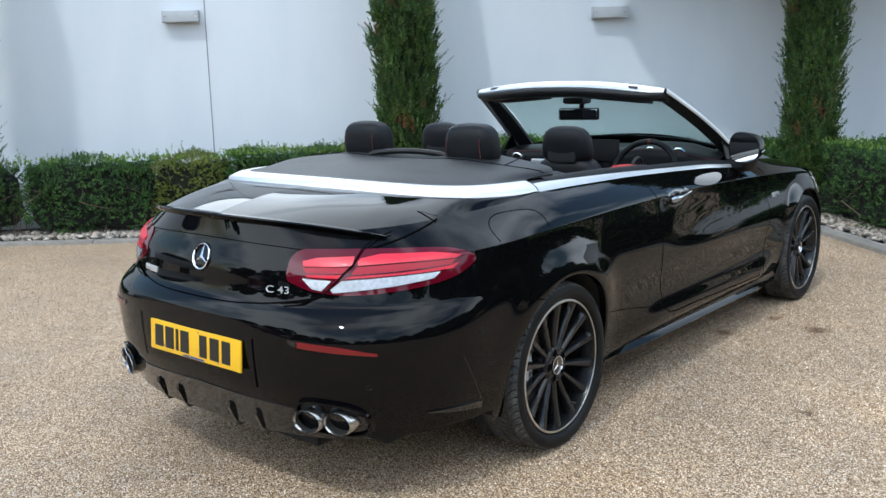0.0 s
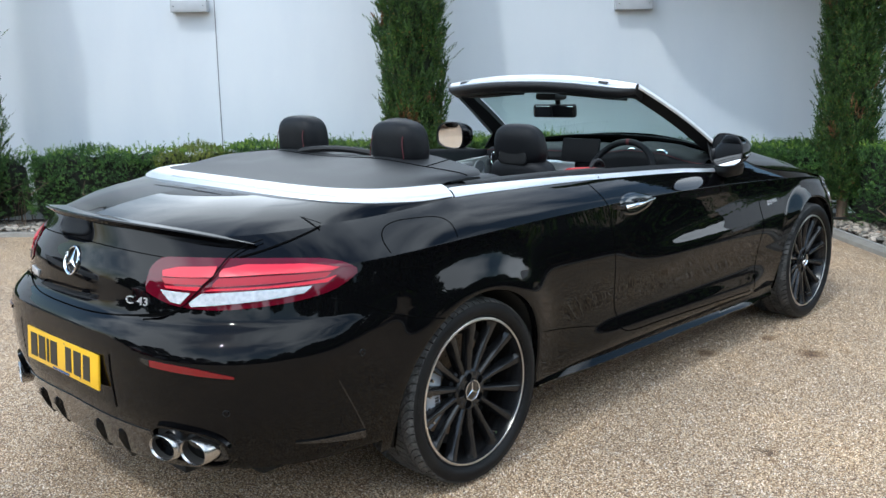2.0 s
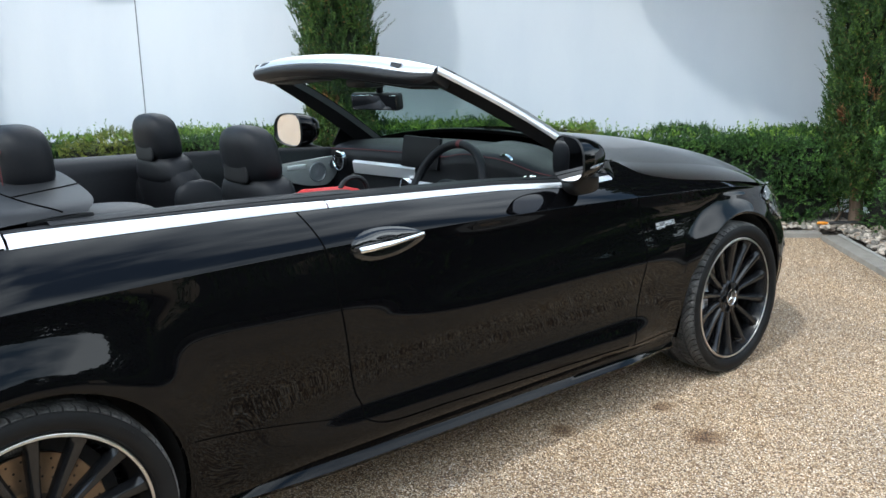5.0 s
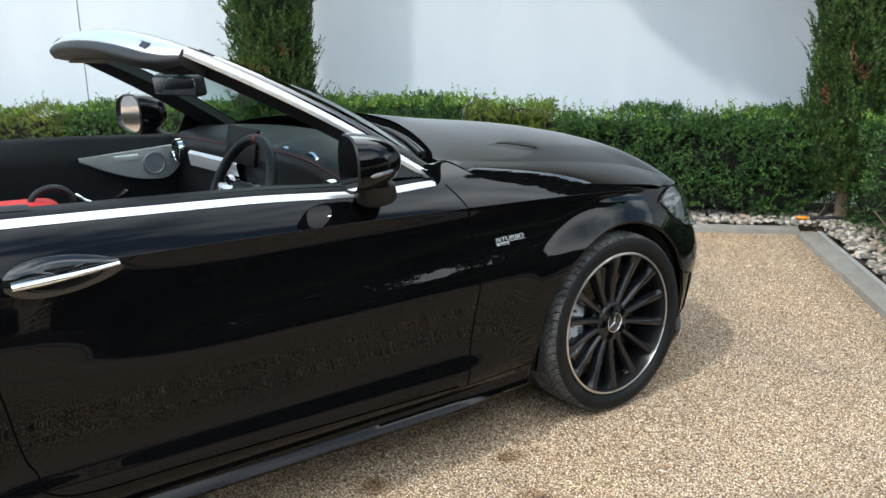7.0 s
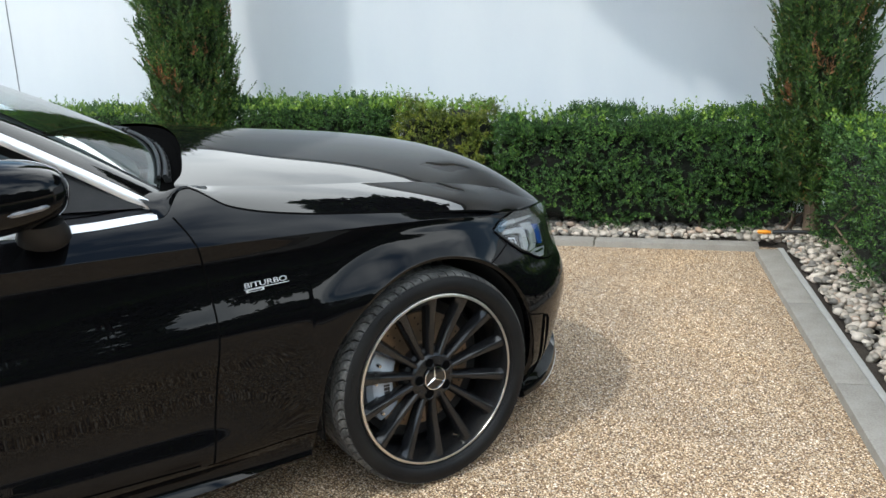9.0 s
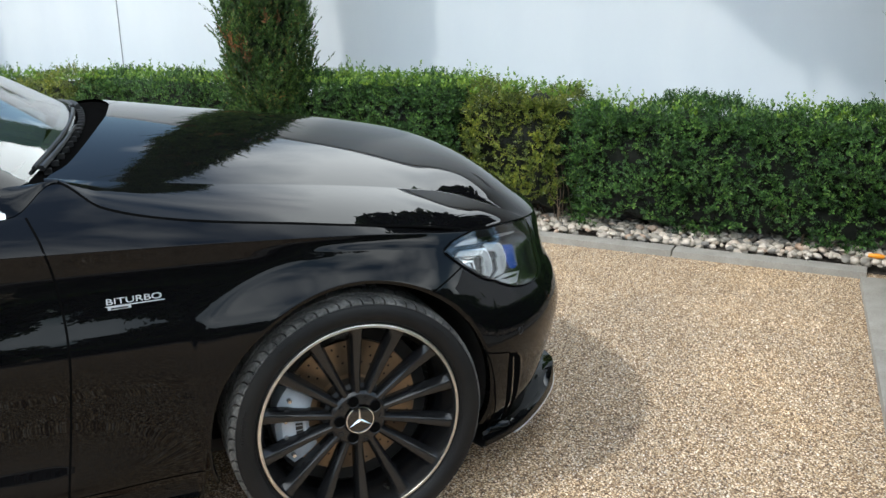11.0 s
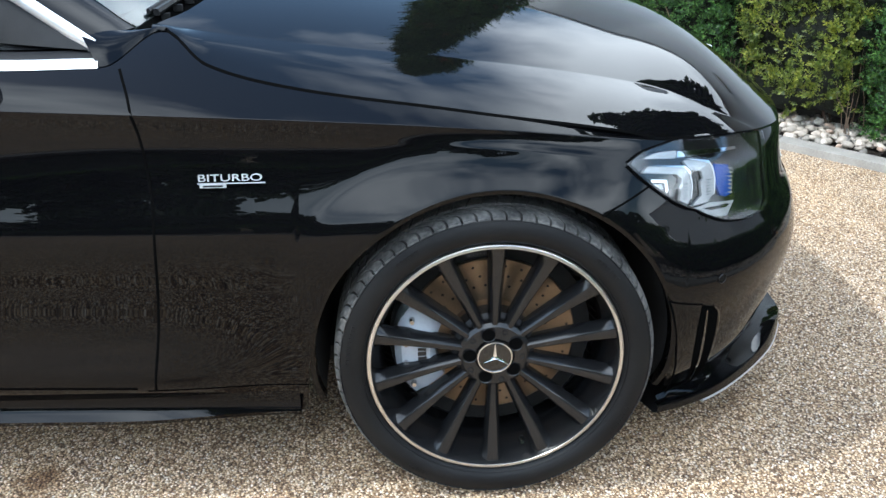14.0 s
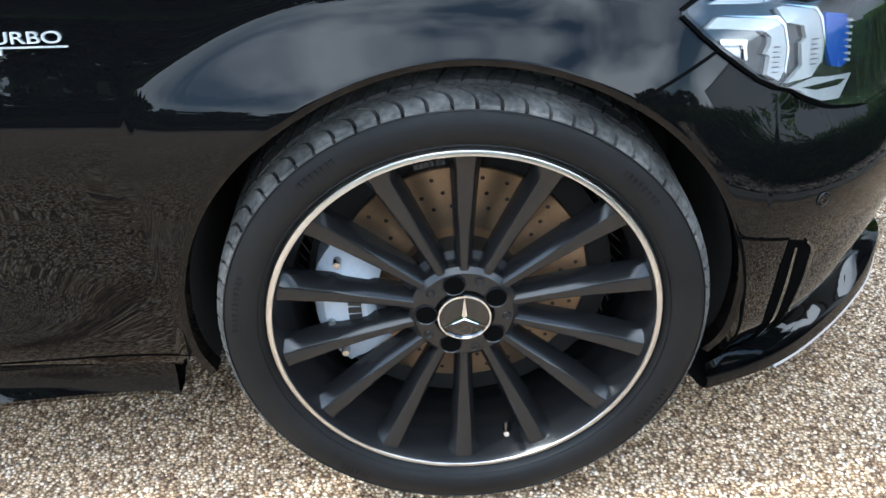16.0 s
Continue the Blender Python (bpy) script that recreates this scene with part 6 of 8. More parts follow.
def cowl():
    a = np.linspace(-1, 1, 41)
    b = base_line(a * 0.985)
    s = np.abs(a)
    ry = bonnet_rear(0.675 * s)
    rear = np.stack([0.675 * a, ry, bon_c(ry) - (bon_c(ry) - fold_z(ry)) * s * s - 0.006], -1)
    V = np.concatenate([b + np.array([0, -0.01, 0.002]), b + np.array([0, 0.012, -0.012]), rear * np.array([1, 1, 1]) + np.array([0, -0.008, -0.020]), rear + np.array([0, 0.004, -0.004])])
    ob = part("cowl_panel", V, grid_faces(4, 41), SEAM, car, "black plastic wiper cowl", 40)
    for k in range(26):
        x = -0.6 + 1.2 * k / 25
        q = base_line(x / 0.715)
        bm = bmesh.new()
        box_bm(bm, x - 0.004, x + 0.004, q[1] + 0.008, q[1] + 0.026, q[2] - 0.012, q[2] + 0.002, 0.001, 1)
        part_bm("cowl_rib", bm, TRIM, ob)
    for x0, x1, lift in ((0.62, -0.02, 0.016), (-0.08, -0.60, 0.016)):
        xs = np.linspace(x0, x1, 14)
        q = base_line(xs / 0.715) + np.array([0, -0.004, lift - 0.004])
        w = part("wiper", *tube(q, 0.0055, 6), TRIM, car, "black flat-blade wiper")
        q2 = q[:8] + np.array([0, 0.016, -0.002])
        part("wiper_arm", *tube(q2, [0.008, 0.007, 0.006, 0.006, 0.005, 0.005, 0.004, 0.004], 6), TRIM, w)


cowl()


def door_mirror(side):
    root = new("door_mirror")
    root.parent = PANELS["door" if side > 0 else "door_l"]
    tagged(root, "gloss black door mirror")
    c = np.array([0.888, 1.822, 1.026])
    V = []
    n, m = 18, 28
    for i in range(n):
        f = i / (n - 1)                          # from the glass rim forward to the nose
        y = -0.088 + 0.146 * f
        k = math.sqrt(max(0.0, 1 - max(0, (f - 0.12) / 0.88) ** 2.6))
        for j in range(m):
            t = 2 * math.pi * j / m
            cx, cz = math.cos(t), math.sin(t)
            ex, ez = np.sign(cx) * abs(cx) ** 0.72, np.sign(cz) * abs(cz) ** 0.72
            x = (0.090 * ex * (0.92 + 0.08 * k)) * (0.35 + 0.65 * k)
            z = (0.090 * (1 - 0.30 * f) if cz > 0 else 0.070) * ez * (0.30 + 0.70 * k) * (1 - 0.16 * ex * (1 if cz < 0 else 0.4))
            V.append((c[0] + x - 0.010 * f, c[1] + y + 0.022 * ex * (1 - f) * -1 + 0.020, c[2] + z + 0.012 * f))
    V = np.array(V)
    fl = np.array([side, 1, 1])
    F = grid_faces(n, m, True) + [tuple(range((n - 1) * m, n * m))]
    F = F if side > 0 else [f[::-1] for f in F]
    F = [f[::-1] for f in F]
    part("housing", V * fl, F, PAINT, root, "gloss black housing", 50)
    ring = V[:m]
    inner = ring.mean(0) + (ring - ring.mean(0)) * 0.90 + np.array([0, 0.006, 0])
    part("rim", np.concatenate([ring, ring.mean(0) + (ring - ring.mean(0)) * 0.95 + np.array([0, -0.006, 0]), inner]) * fl, grid_faces(3, m, True) if side > 0 else [f[::-1] for f in grid_faces(3, m, True)], TRIM, root, "matt black rim")
    flat = inner.copy()
    if side > 0:
        flat[:, 1] = inner[:, 1].mean() + 0.35 * (inner[:, 1] - inner[:, 1].mean())
    part("glass", flat * fl, [tuple(range(m))], MIRROR, root, "mirror glass", 0)
    # indicator strip and foot
    V2, F2 = tube([(c[0] + 0.080, c[1] - 0.085, c[2] - 0.014), (c[0] + 0.082, c[1] - 0.04, c[2] - 0.012), (c[0] + 0.074, c[1] + 0.01, c[2] - 0.008), (c[0] + 0.052, c[1] + 0.046, c[2] - 0.004)], [0.004, 0.0075, 0.007, 0.003], 8)
    part("indicator", np.array(V2) * fl, F2, CLEARCAP, root, "clear indicator strip")
    foot = [(0.775, 1.880, 0.925), (0.800, 1.868, 0.927), (0.845, 1.850, 0.928), (0.885, 1.838, 0.940), (0.895, 1.835, 0.975)]
    V2, F2 = tube(foot, [0.036, 0.042, 0.050, 0.058, 0.048], 14, squash=0.62)
    part("foot", np.array(V2) * fl, F2 if side > 0 else [f[::-1] for f in F2], TRIM, root, "black mirror foot", 60)


door_mirror(1)
door_mirror(-1)
# painted corner between wing, bonnet and pillar foot
u = np.linspace(0, 1, 12)
oy = 2.112 + 0.106 * u
outer = np.stack([top_x(oy) + 0.001, oy, top_z(oy) + 0.0015], -1)
inner = np.stack([pchip([0, 0.4, 0.75, 1], [0.742, 0.718, 0.696, 0.684])(u), pchip([0, 0.4, 0.75, 1], [2.075, 2.125, 2.175, 2.224])(u), pchip([0, 0.4, 0.75, 1], [0.975, 0.972, 0.969, 0.968])(u)], -1)
rows = [outer + (inner - outer) * k + np.array([0.003, 0, 0.005]) * math.sin(math.pi * k) for k in (0, 0.25, 0.5, 0.75, 1)]
both_sides("wing_corner", np.concatenate(rows), [f[::-1] for f in grid_faces(5, 12)], PAINT, PANELS["front_wing"], "", 60)
# quarter light corner behind the pillar foot
for s in (1, -1):
    V = np.array([(0.742, 1.90, 0.958), (0.757, 2.095, 0.944), (0.700, 1.93, 1.055), (0.735, 1.90, 0.958), (0.750, 2.095, 0.944), (0.692, 1.93, 1.055)]) * np.array([s, 1, 1])
    part("mirror_triangle", V, [(0, 1, 2), (3, 5, 4), (0, 3, 4, 1), (1, 4, 5, 2), (2, 5, 3, 0)], TRIM, PANELS["door" if s > 0 else "door_l"], "black corner triangle", 0)


# ---- cabin ----
def cabin():
    bm = bmesh.new()
    box_bm(bm, -0.70, 0.70, 0.28, 2.05, 0.34, 0.38, 0.01)
    part_bm("cabin_floor", bm, TRIM, car, "dark cabin floor")
    y = np.linspace(0.03, 2.08, 60)
    for s in (1, -1):
        o = np.stack([top_x(y) - 0.045, y, top_z(y) + 0.026], -1)
        rows = [o, o + np.array([-0.018, 0, 0.006]), o + np.array([-0.045, 0, -0.012]), o + np.array([-0.055, 0, -0.10]), np.stack([top_x(y) - 0.10, y, 0 * y + 0.70], -1), np.stack([top_x(y) - 0.08, y, 0 * y + 0.36], -1)]
        V = np.concatenate(rows) * np.array([s, 1, 1])
        F = grid_faces(6, 60) if s > 0 else [f[::-1] for f in grid_faces(6, 60)]
        part("door_lining", V, F, LEATHER, car, "black leather door lining", 50)
    bm = bmesh.new()
    box_bm(bm, -0.12, 0.12, 0.75, 1.75, 0.38, 0.66, 0.03)
    part_bm("centre_console", bm, TRIM, car, "dark centre console")
    bm = bmesh.new()
    box_bm(bm, -0.68, 0.68, -0.35, 0.30, 0.5, 0.98, 0.03)
    part_bm("rear_bulkhead", bm, TRIM, car)


cabin()


def rounded(cx, cy, cz, hx, hy, hz, power=4.0, taper=0.0, lean=0.0, n=20, m=28):
    """A cushion: a rounded block, narrower towards its top by taper, leaning back."""
    V = []
    for i in range(n + 1):
        ph = -math.pi / 2 + math.pi * i / n
        for j in range(m):
            th = 2 * math.pi * j / m
            d = np.array([math.cos(ph) * math.cos(th), math.cos(ph) * math.sin(th), math.sin(ph)])
            d = d / (np.abs(d) ** power).sum() ** (1 / power)
            k = 1 - taper * (d[2] + 1) / 2
            V.append((cx + d[0] * hx * k, cy + d[1] * hy - lean * d[2] * hz, cz + d[2] * hz))
    return V, grid_faces(n + 1, m, True)


def seat(x, y, front):
    """A seat with cushion, bolstered back and headrest."""
    root = new("seat")
    root.parent = car
    tagged(root, "black leather sports seat" if front else "black leather rear seat")
    if front:
        part("cushion", *rounded(x, y + 0.42, 0.52, 0.25, 0.27, 0.08), LEATHER, root)
        part("backrest", *rounded(x, y + 0.075, 0.79, 0.245, 0.085, 0.235, 3.4, 0.20, 0.28), LEATHER, root, "", 60)
        part("shoulder", *rounded(x, y + 0.015, 0.985, 0.185, 0.072, 0.06, 3.2, 0.25), LEATHER, root, "raised shoulder pad", 60)
        hr = part("headrest", *rounded(x, y - 0.005, 1.098, 0.140, 0.062, 0.094, 3.0, 0.18, 0.12), LEATHER, root, "black leather headrest with red stitching", 60)
        part("air_scarf_vent", *rounded(x, y - 0.056, 1.052, 0.078, 0.006, 0.034, 5, 0.08), TRIM, hr, "dark vent panel", 60)
        a = np.linspace(-1, 1, 20)
        part("stitch", *tube(np.stack([x + 0.105 * a, y - 0.058 + 0.03 * np.abs(a) ** 3, 1.142 - 0.012 * a ** 4], -1), 0.0018, 5), STITCH, hr)
        for s in (-1, 1):
            part("bolster", *rounded(x + s * 0.185, y + 0.10, 0.74, 0.055, 0.11, 0.21, 3.0, 0.1, 0.25), LEATHER, root, "", 60)
    else:
        part("cushion", *rounded(x, y + 0.42, 0.56, 0.24, 0.22, 0.07), LEATHER, root)
        part("backrest", *rounded(x, y + 0.17, 0.80, 0.24, 0.06, 0.20, 4, 0.1, 0.2), LEATHER, root, "", 60)
        hr = part("headrest", *rounded(x, y, 1.145, 0.130, 0.072, 0.094, 3.2, 0.12, 0.05), LEATHER, root, "black leather headrest with red stitching", 60)
        a = np.linspace(-1, 1, 20)
        for s in (-1, 1):
            part("stitch", *tube(np.stack([x + s * (0.088 - 0.01 * a), y - 0.072 + 0.030 * np.maximum(a, 0) ** 2.5 * 1.4, 1.140 + 0.075 * a], -1), 0.0018, 5), STITCH, hr)


seat(0.375, 0.86, True)
seat(-0.42, 0.905, True)
seat(0.308, 0.20, False)
seat(-0.308, 0.21, False)

# black hoop between the rear headrests, and shoulder covers beside them
t = np.linspace(0, 1, 24)
hoop = np.stack([-0.20 + 0.36 * t, 0.10 + 0.13 * np.sin(math.pi * t) * 0 + 0.10 * t, 1.092 + 0.022 * np.sin(math.pi * t) ** 0.5], -1)
part("rear_hoop", *tube(hoop, 0.013, 8), TRIM, car, "black draught-stop hoop")
for s in (1, -1):
    part("shoulder_cover", *rounded(s * 0.575, 0.24, 0.985, 0.10, 0.22, 0.055, 3.0), COVER, car, "black padded shoulder cover", 60)
    bm = bmesh.new()
    box_bm(bm, s * 0.655 - 0.015, s * 0.655 + 0.015, 0.10, 0.26, 1.026, 1.040, 0.005)
    part_bm("belt_guide", bm, TRIM, car, "black belt guide")


def dashboard():
    root = new("dashboard")
    root.parent = car
    tagged(root, "black leather dashboard with red stitching")
    x = np.linspace(-0.70, 0.70, 57)
    hood = np.exp(-((x - 0.37) / 0.20) ** 4)
    rows = []
    for dy, z in ((0.33, 0.990), (0.22, 0.995), (0.10, 0.990), (0.03, 0.978), (-0.005, 0.958), (-0.012, 0.925), (0.01, 0.86), (0.0, 0.80), (-0.01, 0.74), (0.03, 0.55)):
        bow = 0.05 * (x / 0.7) ** 2
        zz = z - 0.022 * (x / 0.7) ** 2 + (0.030 * hood if 0.92 < z and dy < 0.25 else 0)
        yy = 1.80 + dy - 0.02 * hood * (dy < 0.05) + 0 * x + np.minimum(0, -0.12 * (np.abs(x) / 0.7) ** 3 * (dy > 0.2))
        rows.append(np.stack([x, yy, zz], -1))
    part("dash_body", np.concatenate(rows), [f[::-1] for f in grid_faces(len(rows), 57)], LEATHER, root, "", 50)
    part("stitch", *tube(np.stack([x, rows[4][:, 1] - 0.003, rows[4][:, 2] + 0.006], -1), 0.0018, 5), STITCH, root, "red stitched seam")
    xs = np.linspace(-0.50, -0.05, 12)
    V = np.concatenate([np.stack([xs, 0 * xs + 1.783, 0.905 + 0.02 * (xs + 0.5)], -1), np.stack([xs, 0 * xs + 1.772, 0.895 + 0.015 * (xs + 0.5)], -1), np.stack([xs, 0 * xs + 1.78, 0.845 + 0.03 * (xs + 0.5)], -1)])
    part("trim_strip", V, [f[::-1] for f in grid_faces(3, 12)], SILVER, root, "brushed aluminium strip", 50)

    def vent(cx, cy, cz, r):
        v = part("air_vent", *(lambda V, F: ([(a[1] + cx, cy - a[0], a[2] + cz) for a in V], F))(*lathe([(-0.03, r * 0.8), (0.004, r * 0.82), (0.010, r * 0.9), (0.009, r), (-0.01, r * 1.02)], 30)), CHROME, root, "chrome-ringed round air vent", 40)
        part("vent_core", *(lambda V, F: ([(a[1] + cx, cy - a[0], a[2] + cz) for a in V], F))(*lathe([(-0.006, r * 0.8), (-0.006, 0.014), (0.004, 0.012), (0.006, 0.0)], 24)), TRIM, v)
        for k in (-2, -1, 1, 2):
            bm = bmesh.new()
            h = math.sqrt(max(0.01, 0.64 - (k * 0.27) ** 2)) * r
            box_bm(bm, cx - h, cx + h, cy - 0.005, cy + 0.01, cz + k * r * 0.27 - 0.001, cz + k * r * 0.27 + 0.001)
            part_bm("vent_fin", bm, TRIM, v)
    vent(-0.600, 1.770, 0.895, 0.046)
    vent(0.620, 1.770, 0.895, 0.046)
    for k in (-0.10, 0.0, 0.10):
        vent(k, 1.765, 0.825, 0.036)
    # upright screen
    bm = bmesh.new()
    box_bm(bm, -0.135, 0.105, -0.008, 0.008, -0.065, 0.065, 0.006)
    sc = part_bm("display", bm, DISPLAY, root, "dark upright display")
    sc.matrix_basis = pose(-0.01, 1.79, 0.972, -10)
    # instrument dials under the hood
    for cx in (0.29, 0.46):
        part("dial_ring", *(lambda V, F: ([(a[1] + cx, 1.802 - a[0], a[2] + 0.945) for a in V], F))(*lathe([(0.0, 0.050), (0.008, 0.053), (0.0, 0.057)], 36)), CHROME, root, "chrome dial ring", 40)
        part("dial", *(lambda V, F: ([(a[1] + cx, 1.808, a[2] + 0.945) for a in V], F))(*small_disc(0.05, 30)), BLUEGREY, root)
    # grille at the end of the dash
    bm = bmesh.new()
    box_bm(bm, 0.53, 0.65, 1.93, 2.02, 0.972, 0.980, 0.006)
    g = part_bm("demister_grille", bm, TRIM, root)
    for k in range(7):
        bm = bmesh.new()
        box_bm(bm, 0.54 + 0.015 * k, 0.547 + 0.015 * k, 1.935, 2.012, 0.980, 0.984)
        part_bm("grille_slat", bm, GLOSS, g)
    root.matrix_basis = pose(0.015, 0.065, 0.010)
    return root


dashboard()


def steering_wheel():
    root = new("steering_wheel")
    root.parent = car
    tagged(root, "black leather steering wheel with red top mark and silver spokes")
    m = pose(0.365, 1.665, 0.885, 66, 0, 0)
    a = np.linspace(0, 2 * math.pi, 60, endpoint=False)
    ring = np.stack([0.183 * np.cos(a), 0.183 * np.sin(a) * np.where(np.sin(a) < -0.85, 0.94, 1), 0 * a], -1)
    part("rim", *tube(ring, 0.0165, 12, True), LEATHER, root, "black leather rim", 60).matrix_basis = m
    b = np.linspace(math.pi / 2 - 0.05, math.pi / 2 + 0.05, 6)
    part("top_mark", *tube(np.stack([0.183 * np.cos(b), 0.183 * np.sin(b), 0 * b], -1), 0.0172, 12), STITCH, root, "red top mark").matrix_basis = m
    part("airbag_cover", *rounded(0, -0.015, -0.02, 0.078, 0.062, 0.028, 3.5), LEATHER, root, "", 60).matrix_basis = m
    V, F = star_plate(0.024, 0.002, 0.003)
    part("emblem", [(v[1], v[2] - 0.015, 0.010 + v[0]) for v in V], F, CHROME, root, "chrome emblem").matrix_basis = m
    for s in (-1, 1):
        bm = bmesh.new()
        box_bm(bm, s * 0.118 - 0.052, s * 0.118 + 0.052, -0.035, 0.022, -0.016, 0.004, 0.008)
        part_bm("spoke", bm, SILVER, root, "silver spoke with buttons").matrix_basis = m
        for k in range(3):
            bm = bmesh.new()
            box_bm(bm, s * 0.118 - 0.035 + 0.026 * k - 0.009, s * 0.118 - 0.035 + 0.026 * k + 0.009, -0.012, 0.006, 0.003, 0.0065, 0.002)
            part_bm("button", bm, TRIM, root).matrix_basis = m
    bm = bmesh.new()
    box_bm(bm, -0.022, 0.022, -0.18, -0.06, -0.016, 0.002, 0.006)
    part_bm("lower_spoke", bm, SILVER, root).matrix_basis = m
    part("column", *tube([(0, -0.015, -0.04), (0, -0.02, -0.22)], 0.045, 12), TRIM, root).matrix_basis = m


steering_wheel()

# far door lining details
y = np.linspace(1.47, 1.87, 22)
f = (y - 1.47) / 0.40
lo, hi = 0.885 - 0.10 * np.sin(np.clip(f * 1.25, 0, 1) * math.pi / 2) + 0.05 * np.clip((f - 0.82) / 0.18, 0, 1) ** 2, 0.902 + 0.018 * f
x = -0.668 + 0 * y
V = np.concatenate([np.stack([x - 0.006, y, lo], -1), np.stack([x + 0.004, y, lo + 0.003], -1), np.stack([x + 0.006, y, (lo + hi) / 2], -1), np.stack([x + 0.004, y, hi - 0.002], -1), np.stack([x - 0.006, y, hi], -1)])
pan = part("door_trim_panel", V, grid_faces(5, 22), mottled("grey_satin_panel", (0.50, 0.51, 0.50), (0.55, 0.56, 0.55), 20, 0.35, 0.03, 0.0004, metal=0.7), car, "satin grey door trim panel", 50)
for cy, cz, r in ((1.762, 0.852, 0.047), (1.845, 0.880, 0.020)):
    V, F = lathe([(-0.662, r), (-0.656, r * 0.98), (-0.655, r * 0.86), (-0.658, r * 0.8), (-0.660, r * 0.4), (-0.656, 0.0)], 32)
    part("loudspeaker", [(v[0], v[1] + cy, v[2] + cz) for v in V], [g[::-1] for g in F], mottled("speaker_mesh", (0.20, 0.21, 0.22), (0.34, 0.35, 0.37), 260, 0.35, 0.8, 0.001, metal=0.7), pan, "round metal loudspeaker grille", 40)
bm = bmesh.new()
box_bm(bm, -0.664, -0.657, 1.60, 1.70, 0.875, 0.897, 0.004)
part_bm("seat_switch", bm, SILVER, pan)
pts = [(-0.665, 1.44 + 0.2 * k / 9, 0.768 - 0.05 * math.sin(math.pi * k / 9) - 0.01 * k / 9) for k in range(10)]
part("door_pull", *tube(pts, 0.009, 8), CHROME, car, "chrome door pull")
bm = bmesh.new()
box_bm(bm, -0.70, -0.60, 1.15, 1.60, 0.66, 0.70, 0.015)
part_bm("arm_rest", bm, LEATHER, car, "black leather arm rest")

# red bag with a black strap, standing by the driver's door
bag = thing("red_bag", "small red cloth bag with a black strap beside the seat", "bag", at=(0, 0, 0))
V, F = rounded(0.630, 0.975, 0.912, 0.055, 0.100, 0.095, 9.0, 0.05)
part("bag_body", [(v[0], v[1], v[2] - 0.05 * (v[1] - 0.95)) for v in V], F, RED, bag, "", 60)
a = np.linspace(0, math.pi, 16)
part("strap", *tube(np.stack([0.640 + 0.0 * a, 1.055 + 0.05 * np.cos(a), 0.992 + 0.04 * np.sin(a)], -1), 0.008, 8), TRIM, bag)

# ---- lamps, badges and fittings ----
def knots(cs, zs):
    return pchip(cs, zs)


def rear_col(x, z):
    return col_of(float(rear_skin(x, z)[1]), z)


def laid_plate(name, pts, surface, reach, lift, thick, mat, parent, label):
    """A piece with a flat outline, cut fine and laid on a curved surface, with turned-down sides; both sides of the car."""
    bm = bmesh.new()
    bm.faces.new([bm.verts.new((a * reach, b, 0)) for a, b in pts])
    bmesh.ops.recalc_face_normals(bm, faces=bm.faces[:])
    if bm.faces[:][0].normal.z < 0:
        bmesh.ops.reverse_faces(bm, faces=bm.faces[:])
    bmesh.ops.triangulate(bm, faces=bm.faces[:])
    for _ in range(6):
        far = [e for e in bm.edges if e.calc_length() > 0.016]
        if not far:
            break
        bmesh.ops.subdivide_edges(bm, edges=far, cuts=1)
        bmesh.ops.triangulate(bm, faces=bm.faces[:])
    bm.verts.index_update()
    q = np.array([v.co[:2] for v in bm.verts])
    P, N = surface(q[:, 0] / reach, q[:, 1])
    n = len(q)
    V = np.concatenate([P + N * lift, P + N * (lift - thick)])
    F = [tuple(v.index for v in f.verts) for f in bm.faces]
    for e in bm.edges:
        if e.is_boundary:
            lp = e.link_loops[0]
            a, b = lp.vert.index, lp.link_loop_next.vert.index
            F.append((b, a, a + n, b + n))
    bm.free()
    f = F[0]
    if np.cross(V[f[1]] - V[f[0]], V[f[2]] - V[f[0]]) @ N[f[0]] < 0:
        F = [g[::-1] for g in F]
    return both_sides(name, V, F, mat, parent, label, 30)


def tail_plate(name, pts, lift, thick, mat, parent, label=""):
    """A piece with an outline (y, z) laid on the skin round the tail."""
    return laid_plate(name, [(col_of(y, z), z) for y, z in pts], lambda c, z: (flank(c, z), flank_normal(c, z)), 0.6, lift, thick, mat, parent, label)


def tail_line(pts, width, lift, parent, name="shut_line"):
    q = np.array([(col_of(y, z), z) for y, z in pts])
    u = np.linspace(0, len(q) - 1, 10 * len(q))
    c, z = pchip(np.arange(len(q)), q[:, 0])(u), pchip(np.arange(len(q)), q[:, 1])(u)
    v, f = ribbon(flank(c, z), flank_normal(c, z), width, lift)
    both_sides(name, v, f, SEAM, parent, "", 0)


